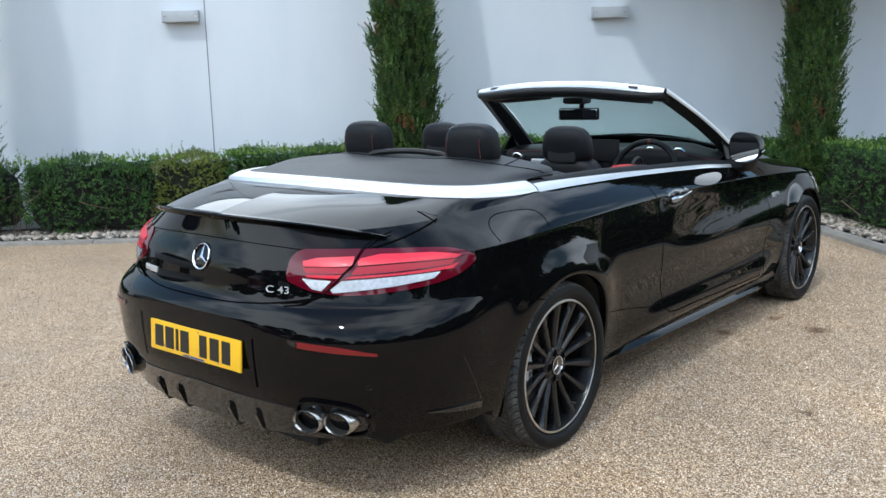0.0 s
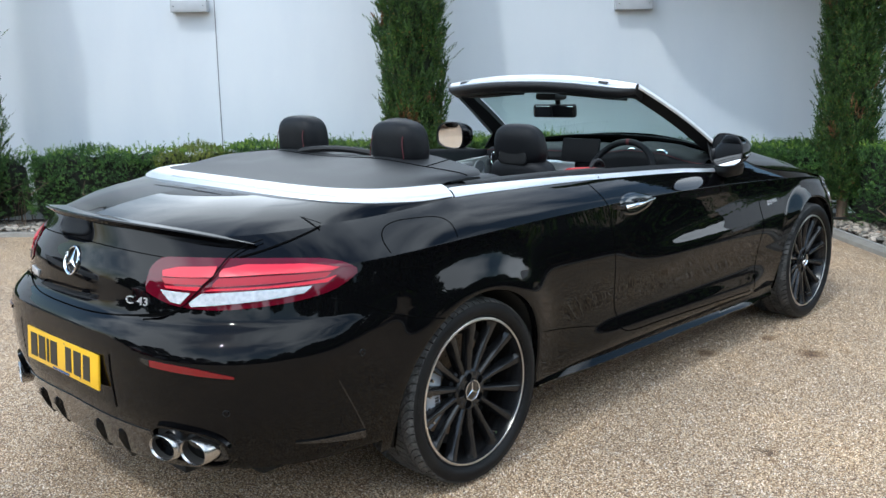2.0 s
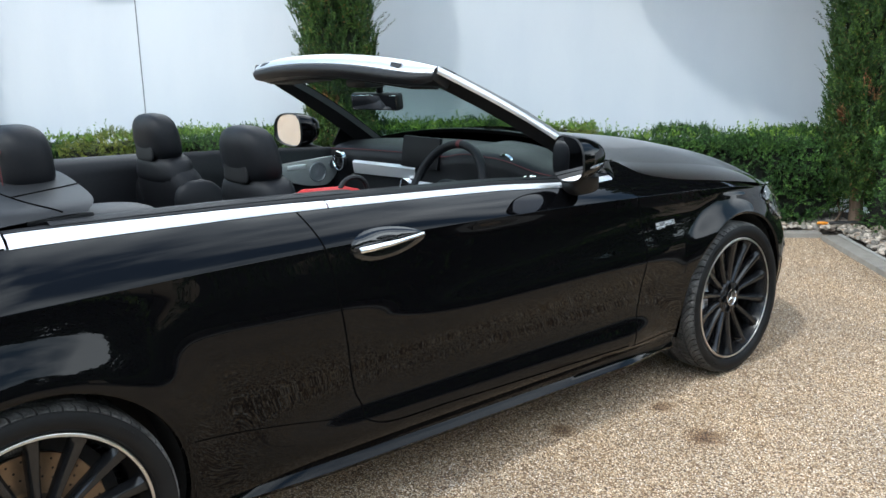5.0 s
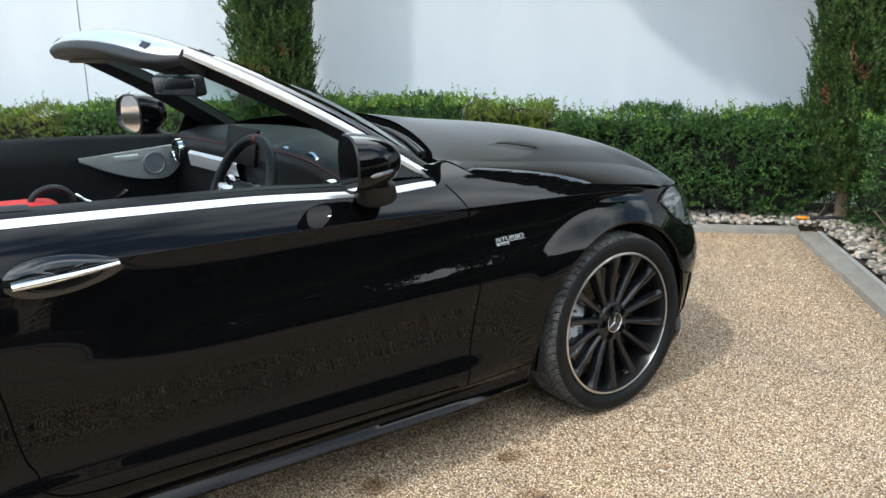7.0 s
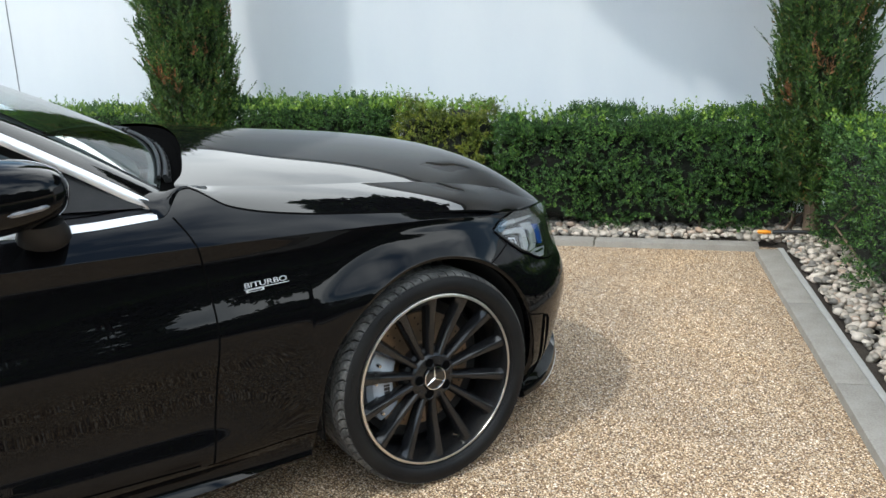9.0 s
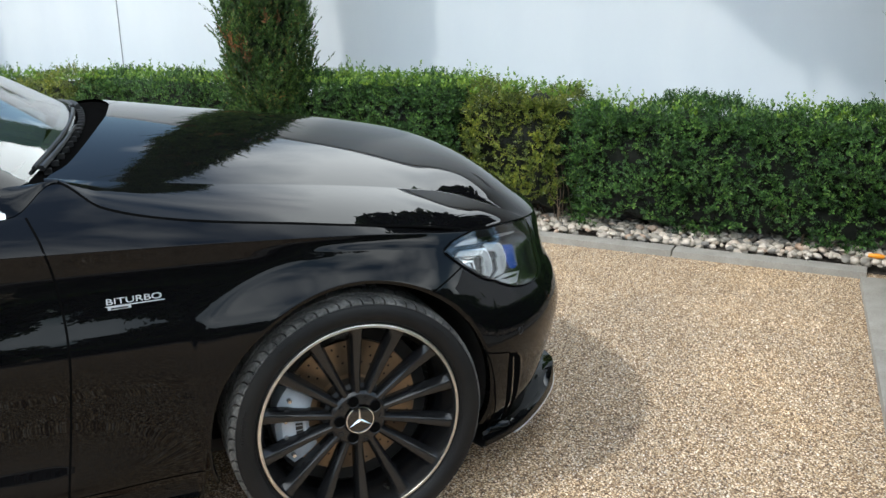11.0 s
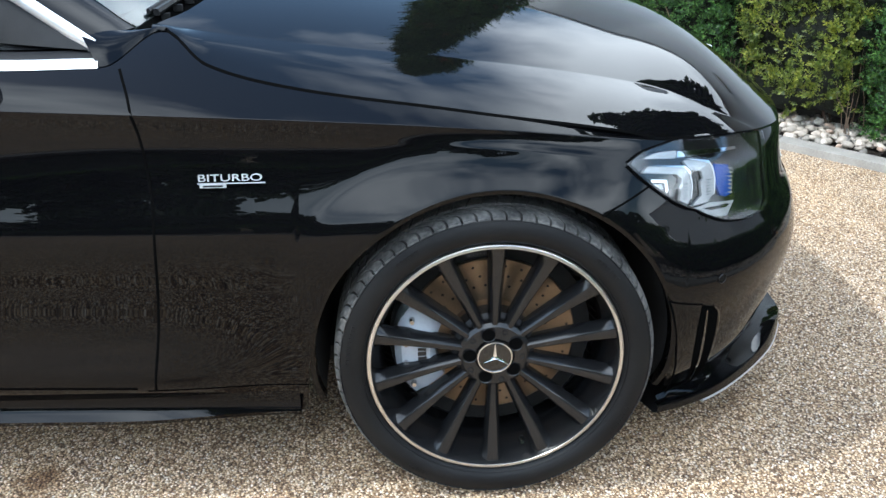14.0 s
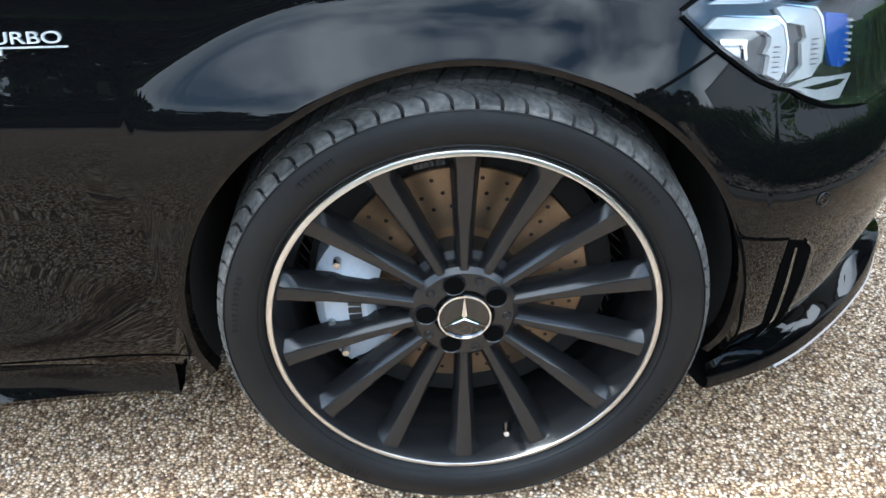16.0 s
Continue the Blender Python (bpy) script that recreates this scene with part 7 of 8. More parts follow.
def tail_lamps():
    cs = [rear_col(0.400, 0.80), rear_col(0.418, 0.80), rear_col(0.50, 0.79), rear_col(0.60, 0.765), col_of(-0.74, 0.775), col_of(-0.60, 0.80), col_of(-0.525, 0.835), col_of(-0.498, 0.85)]
    lo = knots(cs, [0.792, 0.782, 0.757, 0.750, 0.762, 0.788, 0.818, 0.836])
    hi = knots(cs, [0.815, 0.856, 0.889, 0.890, 0.888, 0.882, 0.866, 0.850])
    V, F = patch(cs[0], cs[-1], lo, hi, 0.0035, 44, 12)
    p = both_sides("tail_lamp", V, F, REDDARK, car, "wrap-round red tail lamp with clear strip", 40)[0]
    for pts in ([(-0.911, 0.838), (-0.905, 0.852), (-0.877, 0.863), (-0.812, 0.867), (-0.834, 0.842), (-0.880, 0.838)],
                [(-0.818, 0.851), (-0.805, 0.861), (-0.755, 0.872), (-0.63, 0.869), (-0.548, 0.857), (-0.570, 0.850), (-0.73, 0.849), (-0.822, 0.843)]):
        tail_plate("red_band", pts, 0.0075, 0.004, REDGLOW, p, "bright red light band")
    for pts in ([(-0.914, 0.834), (-0.837, 0.838), (-0.855, 0.820), (-0.913, 0.818)],
                [(-0.825, 0.839), (-0.73, 0.845), (-0.572, 0.846), (-0.592, 0.832), (-0.726, 0.824), (-0.842, 0.815), (-0.838, 0.824)]):
        tail_plate("red_band", pts, 0.0060, 0.003, REDBAND, p, "deep red light band")
    for pts in ([(-0.915, 0.813), (-0.858, 0.815), (-0.868, 0.803), (-0.914, 0.806)],
                [(-0.845, 0.810), (-0.726, 0.818), (-0.600, 0.827), (-0.560, 0.836), (-0.590, 0.818), (-0.73, 0.812), (-0.857, 0.803)]):
        tail_plate("lower_red_band", pts, 0.0070, 0.004, REDGLOW, p, "bright red light band")
    tail_plate("clear_strip", [(-0.922, 0.801), (-0.880, 0.796), (-0.901, 0.763), (-0.914, 0.768)], 0.0075, 0.004, WHITEGEM, p, "faceted clear lens")
    tail_plate("clear_strip", [(-0.863, 0.796), (-0.758, 0.806), (-0.630, 0.812), (-0.655, 0.793), (-0.763, 0.776), (-0.885, 0.757), (-0.887, 0.768)], 0.0075, 0.004, WHITEGEM, p, "faceted clear reversing strip")
    tail_line([(-0.677, 0.930), (-0.73, 0.914), (-0.777, 0.889), (-0.845, 0.830), (-0.897, 0.757), (-0.930, 0.727), (-0.965, 0.712)], 0.005, 0.0095, p, "lamp_split")


tail_lamps()


def rear_end():
    rb = PANELS["rear_bumper"]
    # reflectors
    c0, c1 = rear_col(0.50, 0.60), rear_col(0.728, 0.578)
    V, F = patch(c0, c1, knots([c0, c1], [0.593, 0.572]), knots([c0, (c0 + c1) / 2, c1], [0.612, 0.603, 0.579]), 0.004, 20, 5)
    both_sides("reflector", V, F, REDSIDE, rb, "slim red reflector", 40)
    V, F = patch(c0 - 0.03, c0 - 0.003, knots([c0 - 0.03, c0], [0.603, 0.592]), knots([c0 - 0.03, c0], [0.615, 0.612]), 0.0035, 6, 4)
    both_sides("reflector_end", V, F, GLOSS, rb, "gloss black reflector end", 40)
    # licence plate: blank bars in place of characters
    plate = new("number_plate")
    plate.parent = rb
    tagged(plate, "yellow number plate with black bars")
    bm = bmesh.new()
    box_bm(bm, -0.26, 0.26, -0.004, 0.003, -0.0555, 0.0555, 0.003, 2)
    part_bm("plate", bm, YELLOW, plate)
    for k, w in enumerate((0.05, 0.05, 0.016, 0.05, 0.042, 0.05, 0.046)):
        x = (-0.205, -0.142, -0.096, -0.052, 0.055, 0.118, 0.182)[k]
        bm = bmesh.new()
        box_bm(bm, x - w / 2, x + w / 2, -0.0056, -0.004, -0.0395, 0.0395, 0.0004, 1)
        part_bm("plate_bar", bm, INK, plate)
    bm = bmesh.new()
    box_bm(bm, -0.06, 0.06, -0.0053, -0.004, -0.0525, -0.0465)
    part_bm("plate_bar", bm, mottled("plate_blue", (0.02, 0.06, 0.2), (0.03, 0.08, 0.25), 20), plate)
    for x, z in ((-0.17, -0.03), (0.03, 0.047), (0.14, -0.043), (-0.02, -0.047)):
        V, F = small_disc(0.004, 10)
        part("plate_screw", [(v[1] + x, -0.0058, v[2] + z) for v in V], F, CHROME, plate, "", 0)
    plate.matrix_basis = pose(0.018, -1.052, 0.534, -4, 0, 0)
    # recess frame round the plate
    for s in (-1, 1):
        line = rear_skin(np.full(12, 0.32), np.linspace(0.43, 0.60, 12)) * np.array([s, 1, 1])
        v, f = ribbon(line, np.tile([0.0, -1.0, 0.0], (12, 1)), 0.006, 0.002)
        part("plate_recess_edge", v, f, SEAM, rb, "", 0)
    # lower valance and diffuser
    V, F = patch(-0.999, -0.42, knots([-0.999, -0.6, -0.42], [0.262, 0.268, 0.275]), knots([-0.999, -0.6, -0.42], [0.392, 0.372, 0.36]), 0.003, 30, 8, 0.004)
    V = np.array(V)
    V[np.abs(V[:, 0]) < 0.004, 0] = 0.0
    dif = both_sides("diffuser", V, F, GLOSS, rb, "gloss black diffuser", 40)[0]
    xs = np.linspace(-0.45, 0.45, 30)
    rows = [rear_skin(np.abs(xs), 0.0 * xs + 0.268) * np.stack([np.sign(xs) + (xs == 0), np.ones(30), np.ones(30)], -1)]
    rows.append(rows[0] + np.array([0, 0.10, 0.035]))
    rows.append(rows[0] + np.array([0, 0.30, 0.01]))
    part("diffuser_floor", np.concatenate(rows), grid_faces(3, 30), LINER, dif)
    for x in (-0.285, -0.15, 0.15, 0.285):
        ya = float(rear_skin(abs(x), 0.36)[1])
        prof = [(ya - 0.004, 0.340), (ya - 0.006, 0.320), (ya + 0.014, 0.276), (ya + 0.034, 0.244), (ya + 0.09, 0.240), (ya + 0.16, 0.30)]
        V = [(x + d, y, z) for d in (-0.007, 0.007) for y, z in prof]
        n = len(prof)
        F = [tuple(range(n)), tuple(range(2 * n - 1, n - 1, -1))] + [(i, i + n, (i + 1) % n + n, (i + 1) % n) for i in range(n)]
        part("diffuser_fin", V, F, GLOSS, dif, "", 30)
    # twin exhaust pipes a side, in a dark surround
    for s in (-1, 1):
        sur = []
        for k in range(32):
            t = 2 * math.pi * k / 32
            ex, ez = np.sign(math.cos(t)) * abs(math.cos(t)) ** 0.7, np.sign(math.sin(t)) * abs(math.sin(t)) ** 0.7
            sur.append((0.578 + 0.112 * ex, 0.348 + 0.062 * ez - 0.10 * (0.112 * ex)))
        ring = np.array([rear_skin(min(x, 0.72), z) for x, z in sur])
        c = ring.mean(0)
        rows = [ring + np.array([0, 0.004, 0]), ring + np.array([0, -0.016, 0]), c + (ring - c) * 0.92 + np.array([0, -0.018, 0]), c + (ring - c) * 0.88 + np.array([0, 0.03, 0])]
        sd = np.array([s, 1, 1])
        fs = grid_faces(4, 32, True)
        sr = part("exhaust_surround", np.concatenate(rows) * sd, fs if s < 0 else [f[::-1] for f in fs], PAINT, rb, "gloss black exhaust surround", 40)
        # flat black sheet closes the niche, its shade put into the colour
        part("surround_floor", (c + (ring - c) * 0.9 + np.array([0, -0.004, 0])) * sd, [tuple(range(32))], RECESS_DARK, sr, "", 0)
        for x, y in ((0.514, -0.988), (0.612, -0.945)):
            V, F = lathe([(0.0, 0.0400), (0.006, 0.0425), (0.004, 0.0440), (-0.012, 0.0445), (-0.10, 0.042)], 40)
            V = [((x + 1.08 * v[1]) * s, y - v[0] + 0.32 * v[1] - 0.06 * v[2], 0.341 + v[2] * 0.92) for v in V]
            pipe = part("exhaust_pipe", V, F if s < 0 else [f[::-1] for f in F], STEEL, rb, "bright steel exhaust tip", 40)
            V, F = lathe([(0.0, 0.0402), (-0.03, 0.0385), (-0.12, 0.036), (-0.12, 0.0)], 40)
            V = [((x + 1.08 * v[1]) * s, y - v[0] + 0.32 * v[1] - 0.06 * v[2], 0.341 + v[2] * 0.92) for v in V]
            part("pipe_bore", V, F if s > 0 else [f[::-1] for f in F], RECESS_DARK, pipe, "dark bore")
    # side outlet blade behind the rear wheel, and parking sensors
    c0, c1 = col_of(-0.72, 0.36), col_of(-0.50, 0.34)
    V, F = patch(c0, c1, knots([c0, c1], [0.352, 0.318]), knots([c0, c1], [0.356, 0.344]), 0.006, 14, 4)
    both_sides("outlet_blade", V, F, GLOSS, rb, "gloss black outlet blade", 40)
    line = skin(np.linspace(-0.50, -0.60, 16), np.linspace(0.345, 0.53, 16))
    v, f = ribbon(line, np.tile(unit(np.array([[0.9, -0.4, 0.0]])), (16, 1)), 0.004, 0.0015)
    both_sides("bumper_crease", v, f, GLOSS, rb, "", 0)


rear_end()


def sensor(pos, nrm, parent):
    z = Vector(nrm).to_track_quat("X", "Z").to_matrix().to_4x4()
    for s in (1, -1):
        V, F = lathe([(0.0015, 0.0), (0.0015, 0.0075), (0.0004, 0.0085)], 20)
        W = [z @ Vector(v) + Vector(pos) for v in V]
        ob = part("parking_sensor", [(w.x * s, w.y, w.z) for w in W], F, PAINT, parent, "", 30)
        V, F = lathe([(0.0006, 0.0088), (0.0022, 0.0098), (0.0006, 0.0108)], 20)
        W = [z @ Vector(v) + Vector(pos) for v in V]
        part("sensor_ring", [(w.x * s, w.y, w.z) for w in W], F, TRIM, ob, "", 30)


for c, z in ((rear_col(0.70, 0.466), 0.466), (col_of(-0.52, 0.60), 0.60)):
    sensor(flank(c, z), flank_normal(np.array([c]), np.array([z]))[0], PANELS["rear_bumper"])
c = col_of(3.301, 0.486)
sensor(flank(c, 0.486), flank_normal(np.array([c]), np.array([0.486]))[0], PANELS["front_bumper"])


def lettering(text, size, origin, right, up, out, mat, parent, name, label, stretch=1.0):
    """Raised letters as one mesh, standing on a surface."""
    cu = bpy.data.curves.new(name, "FONT")
    cu.body, cu.size, cu.extrude, cu.offset = text, size, 0.0016, size * 0.004
    tmp = new("lettering_form", cu)
    bpy.context.view_layer.update()
    me = bpy.data.meshes.new_from_object(tmp.evaluated_get(bpy.context.evaluated_depsgraph_get()))
    bpy.data.objects.remove(tmp)
    bpy.data.curves.remove(cu)
    me.materials.clear()
    me.materials.append(mat)
    me.transform(Matrix.Diagonal((stretch, 1, 1, 1)))
    me.transform(Matrix((( *[right[0], up[0], out[0]], origin[0]), (right[1], up[1], out[1], origin[1]), (right[2], up[2], out[2], origin[2]), (0, 0, 0, 1))))
    me.name = name
    ob = new(name, me)
    ob.parent = parent
    return tagged(ob, label)


def badges():
    bl = PANELS["boot_lid"]
    # round emblem on the boot
    c = rear_skin(0.0, 0.836)
    V, F = lathe([(0.002, 0.0395), (0.0065, 0.041), (0.0075, 0.0435), (0.0055, 0.046), (0.001, 0.0465)], 48)
    em = part("emblem", [(c[0] + v[1], float(rear_y(c[2] + v[2])) - v[0] - 0.001, c[2] + v[2]) for v in V], F, CHROME, bl, "chrome ring emblem", 40)
    V, F = star_plate(0.041, 0.006, 0.006)
    part("emblem_arms", [(c[0] + v[1], float(rear_y(c[2] + v[2])) - 0.003 - v[0], c[2] + v[2]) for v in V], F, CHROME, em, "", 20)
    # model figures and maker's bars
    p = rear_skin(0.325, 0.748)
    q = rear_skin(0.448, 0.748)
    right = unit((q - p)[None])[0]
    out = unit(np.cross(right, rear_skin(0.34, 0.78) - rear_skin(0.34, 0.75))[None])[0]
    up = np.cross(out, right)
    lettering("C 43", 0.034, p + out * 0.006, right, up, out, BADGE, bl, "model_figures", "chrome raised model figures", 1.4)
    for k in range(6):
        x = -0.385 + 0.018 * k
        p = rear_skin(abs(x), 0.752)
        bm = bmesh.new()
        box_bm(bm, x - (0.004 if k < 3 else 0.007), x + (0.004 if k < 3 else 0.007), p[1] - 0.006, p[1] + 0.002, 0.741, 0.762, 0.001, 1)
        part_bm("badge_bar", bm, BADGE, bl, "")
    # wing badge
    fw = PANELS["front_wing"]
    p, q = skin(2.283, 0.7235), skin(2.406, 0.7235)
    right = unit((q - p)[None])[0]
    upv = unit((skin(2.34, 0.745) - skin(2.34, 0.715))[None])[0]
    out = unit(np.cross(right, upv)[None])[0]
    up = np.cross(out, right)
    lettering("BITURBO", 0.0185, p + out * 0.0022, right, up, out, BADGE, fw, "wing_lettering", "chrome raised wing lettering", 1.56)
    for a, b, z0, z1 in ((0.0, 0.123, -0.0050, -0.0030), (0.004, 0.052, -0.0120, -0.0052)):
        V = [p + right * u + up * v + out * w for w in (0.0, 0.003) for u, v in ((a, z0), (b, z0), (b, z1), (a, z1))]
        part("badge_bar", V, [(4, 5, 6, 7), (0, 1, 5, 4), (1, 2, 6, 5), (2, 3, 7, 6), (3, 0, 4, 7)], BADGE, fw, "", 0)
    V = [p + right * u + up * v + out * 0.0034 for u, v in ((0.010, -0.0105), (0.046, -0.0105), (0.046, -0.0070), (0.010, -0.0070))]
    part("badge_inset", V, [(0, 1, 2, 3)], INK, fw, "", 0)


badges()


def door_handles():
    for s in (1, -1):
        d = PANELS["door" if s > 0 else "door_l"]
        # shallow cup
        V, m = [], 32
        for k, (r, dep) in enumerate(((1.0, 0.0008), (0.97, 0.0012), (0.90, -0.002), (0.6, -0.004), (0.0, -0.006))):
            for j in range(m):
                t = 2 * math.pi * j / m
                y, z = 1.010 + 0.135 * r * math.cos(t), 0.872 + 0.043 * r * math.sin(t) * (1 - 0.25 * math.cos(t))
                P = skin(y, z)
                V.append((P[0] + dep + 0.006 * (k > 1), P[1], P[2]))
        cup = part("handle_cup", np.array(V) * np.array([s, 1, 1]), grid_faces(5, m, True) if s > 0 else [f[::-1] for f in grid_faces(5, m, True)], GLOSS, d, "gloss black handle cup", 60)
        pts, rad = [], []
        for t in np.linspace(0, 1, 20):
            y, z = 0.893 + 0.235 * t, 0.868 + 0.012 * t
            pts.append((float(skin(y, z)[0]) + 0.012 + 0.014 * math.sin(math.pi * min(1, 0.12 + t * 0.85)), y, z))
            rad.append(0.0110 - 0.0045 * t + 0.001 * math.sin(6 * t))
        V, F = tube(pts, rad, 12, squash=0.85)
        part("handle", np.array(V) * np.array([s, 1, 1]), F if s > 0 else [f[::-1] for f in F], CHROME, d, "chrome door handle", 60)


door_handles()


def skin_at(y, z):
    e = 0.003
    return skin(y, z), unit(np.cross(skin(y + e, z) - skin(y - e, z), skin(y, z + e) - skin(y, z - e)))


def plate(name, pts, lift, thick, mat, parent, label=""):
    """A piece with an outline (y, z), laid on the flank."""
    return laid_plate(name, pts, skin_at, 1.0, lift, thick, mat, parent, label)


def line_on(pts, width, mat, parent, name="shut_line", lift=0.0008):
    q = np.array(pts)
    k = np.arange(len(q))
    u = np.linspace(0, len(q) - 1, 8 * len(q))
    y, z = pchip(k, q[:, 0])(u), pchip(k, q[:, 1])(u)
    e = 0.003
    N = unit(np.cross(skin(y + e, z) - skin(y - e, z), skin(y, z + e) - skin(y, z - e)))
    v, f = ribbon(skin(y, z), N, width, lift)
    both_sides(name, v, f, mat, parent, "", 0)


def head_lamps():
    def laid(name, pts, *rest):
        return plate(name, [(y, z - 0.014) for y, z in pts], *rest)

    ys = [3.083, 3.092, 3.115, 3.157, 3.215, 3.263, 3.301, 3.347, 3.385, 3.407]
    los = [0.731, 0.722, 0.703, 0.671, 0.636, 0.613, 0.598, 0.591, 0.593, 0.608]
    cs = [col_of(y, 0.71) for y in ys]
    lo = knots(cs, los)
    top = knots([col_of(y, 0.76) for y in (3.083, 3.094, 3.116, 3.155, 3.19, 3.29, 3.41)], [0.737, 0.743, 0.753, 0.759, 0.764, 0.756, 0.735])
    hi = lambda c: np.minimum(flank_top(c) - 0.003, top(c))
    V, F = patch(cs[0], cs[-1], lo, hi, 0.0015, 40, 14)
    lamp = both_sides("head_lamp", V, F, GLOSS, car, "clear head lamp with silver light bars", 40)[0]
    # roof strip, two hooked light bars, small inner frames, the blue lens, a projector and a bright bowl
    laid("upper_bar", [(3.112, 0.753), (3.142, 0.760), (3.184, 0.759), (3.187, 0.751), (3.182, 0.746)], 0.006, 0.004, LIGHTBAR, lamp, "pale light bar")
    laid("upper_bar", [(3.190, 0.757), (3.250, 0.752), (3.330, 0.743), (3.330, 0.739), (3.254, 0.744), (3.188, 0.747)], 0.004, 0.003, CHROME, lamp, "clear light bar")
    laid("light_bar", [(3.108, 0.729), (3.122, 0.739), (3.197, 0.729), (3.208, 0.720), (3.215, 0.695), (3.213, 0.670), (3.207, 0.661), (3.190, 0.670), (3.193, 0.690), (3.187, 0.693), (3.193, 0.703), (3.193, 0.711), (3.182, 0.719), (3.142, 0.725)], 0.010, 0.008, LIGHTBAR, lamp, "pale hooked light bar")
    laid("light_bar", [(3.200, 0.7385), (3.206, 0.740), (3.254, 0.730), (3.262, 0.720), (3.269, 0.696), (3.267, 0.670), (3.255, 0.657), (3.220, 0.656), (3.230, 0.664), (3.241, 0.672), (3.237, 0.697), (3.244, 0.702), (3.239, 0.716), (3.214, 0.7225)], 0.008, 0.006, LIGHTBAR, lamp, "pale hooked light bar")
    laid("bar_edge", [(3.122, 0.7405), (3.200, 0.7305), (3.211, 0.7205), (3.2175, 0.695), (3.2150, 0.668), (3.2135, 0.670), (3.2155, 0.695), (3.2085, 0.7195), (3.198, 0.7285)], 0.0115, 0.009, CHROME, lamp, "bright bar edge")
    laid("bar_edge", [(3.206, 0.7415), (3.256, 0.7315), (3.265, 0.7205), (3.2715, 0.696), (3.2690, 0.669), (3.2675, 0.670), (3.2695, 0.696), (3.2625, 0.7195), (3.254, 0.7295)], 0.0095, 0.007, CHROME, lamp, "bright bar edge")
    for y0, z0 in ((3.196, 0.700), (3.250, 0.700)):
        for k in range(6):
            laid("bar_slit", [(y0, z0 - 0.0055 * k), (y0 + 0.010 - 0.001 * (k % 2) * 3, z0 - 0.001 - 0.0055 * k), (y0 + 0.010, z0 - 0.0022 - 0.0055 * k), (y0, z0 - 0.0014 - 0.0055 * k)], 0.0106, 0.001, SEAM, lamp)
    laid("inner_frame", [(3.130, 0.716), (3.164, 0.711), (3.167, 0.690), (3.163, 0.690), (3.160, 0.707), (3.132, 0.711)], 0.0045, 0.003, CHROME, lamp, "small bright frame")
    laid("inner_frame", [(3.135, 0.707), (3.156, 0.704), (3.158, 0.693), (3.150, 0.698)], 0.003, 0.0015, WHITEGEM, lamp, "small clear lens")
    laid("blue_lens", [(3.272, 0.724), (3.304, 0.717), (3.310, 0.701), (3.312, 0.662), (3.300, 0.658), (3.286, 0.663), (3.274, 0.690)], 0.007, 0.005, BLUEGEM, lamp, "blue-tinted lens")
    for k in range(7):
        laid("lens_rib", [(3.303, 0.712 - 0.0075 * k), (3.314, 0.710 - 0.0075 * k), (3.314, 0.7065 - 0.0075 * k), (3.307, 0.709 - 0.0075 * k)], 0.0085, 0.002, LIGHTBAR, lamp)
    ring = [(3.335 + 0.024 * math.cos(a), 0.690 + 0.034 * math.sin(a)) for a in np.linspace(0, 6.03, 22)]
    laid("projector", ring, 0.004, 0.003, BLUEGREY, lamp, "dark round projector")
    laid("bowl", [(3.228, 0.650), (3.262, 0.655), (3.286, 0.651), (3.322, 0.647), (3.304, 0.622), (3.278, 0.625), (3.250, 0.637)], 0.005, 0.003, LIGHTBAR, lamp, "silver lower bowl")
    laid("bowl_slot", [(3.245, 0.6465), (3.300, 0.645), (3.312, 0.642), (3.300, 0.638), (3.265, 0.640)], 0.0058, 0.001, GLOSS, lamp)
    V, F = patch(cs[0], cs[-1], lambda c: lo(c) + 0.001, lambda c: hi(c) - 0.001, 0.014, 40, 14, 0.002)
    for ob in both_sides("lamp_cover", V, F, LENS, lamp, "clear lamp cover", 60):
        ob.visible_shadow = False
    u = np.linspace(cs[0], cs[-1], 40)
    for edge in (lo, hi):
        z = edge(u)
        v, f = ribbon(flank(u, z), flank_normal(u, z), 0.0045, 0.003)
        both_sides("lamp_gap", v, f, SEAM, lamp, "", 0)
    z = np.linspace(float(lo(cs[-1])), float(hi(cs[-1])), 12)
    u = np.full(12, cs[-1])
    v, f = ribbon(flank(u, z), flank_normal(u, z), 0.006, 0.003)
    both_sides("lamp_gap", v, f, SEAM, lamp, "", 0)


head_lamps()


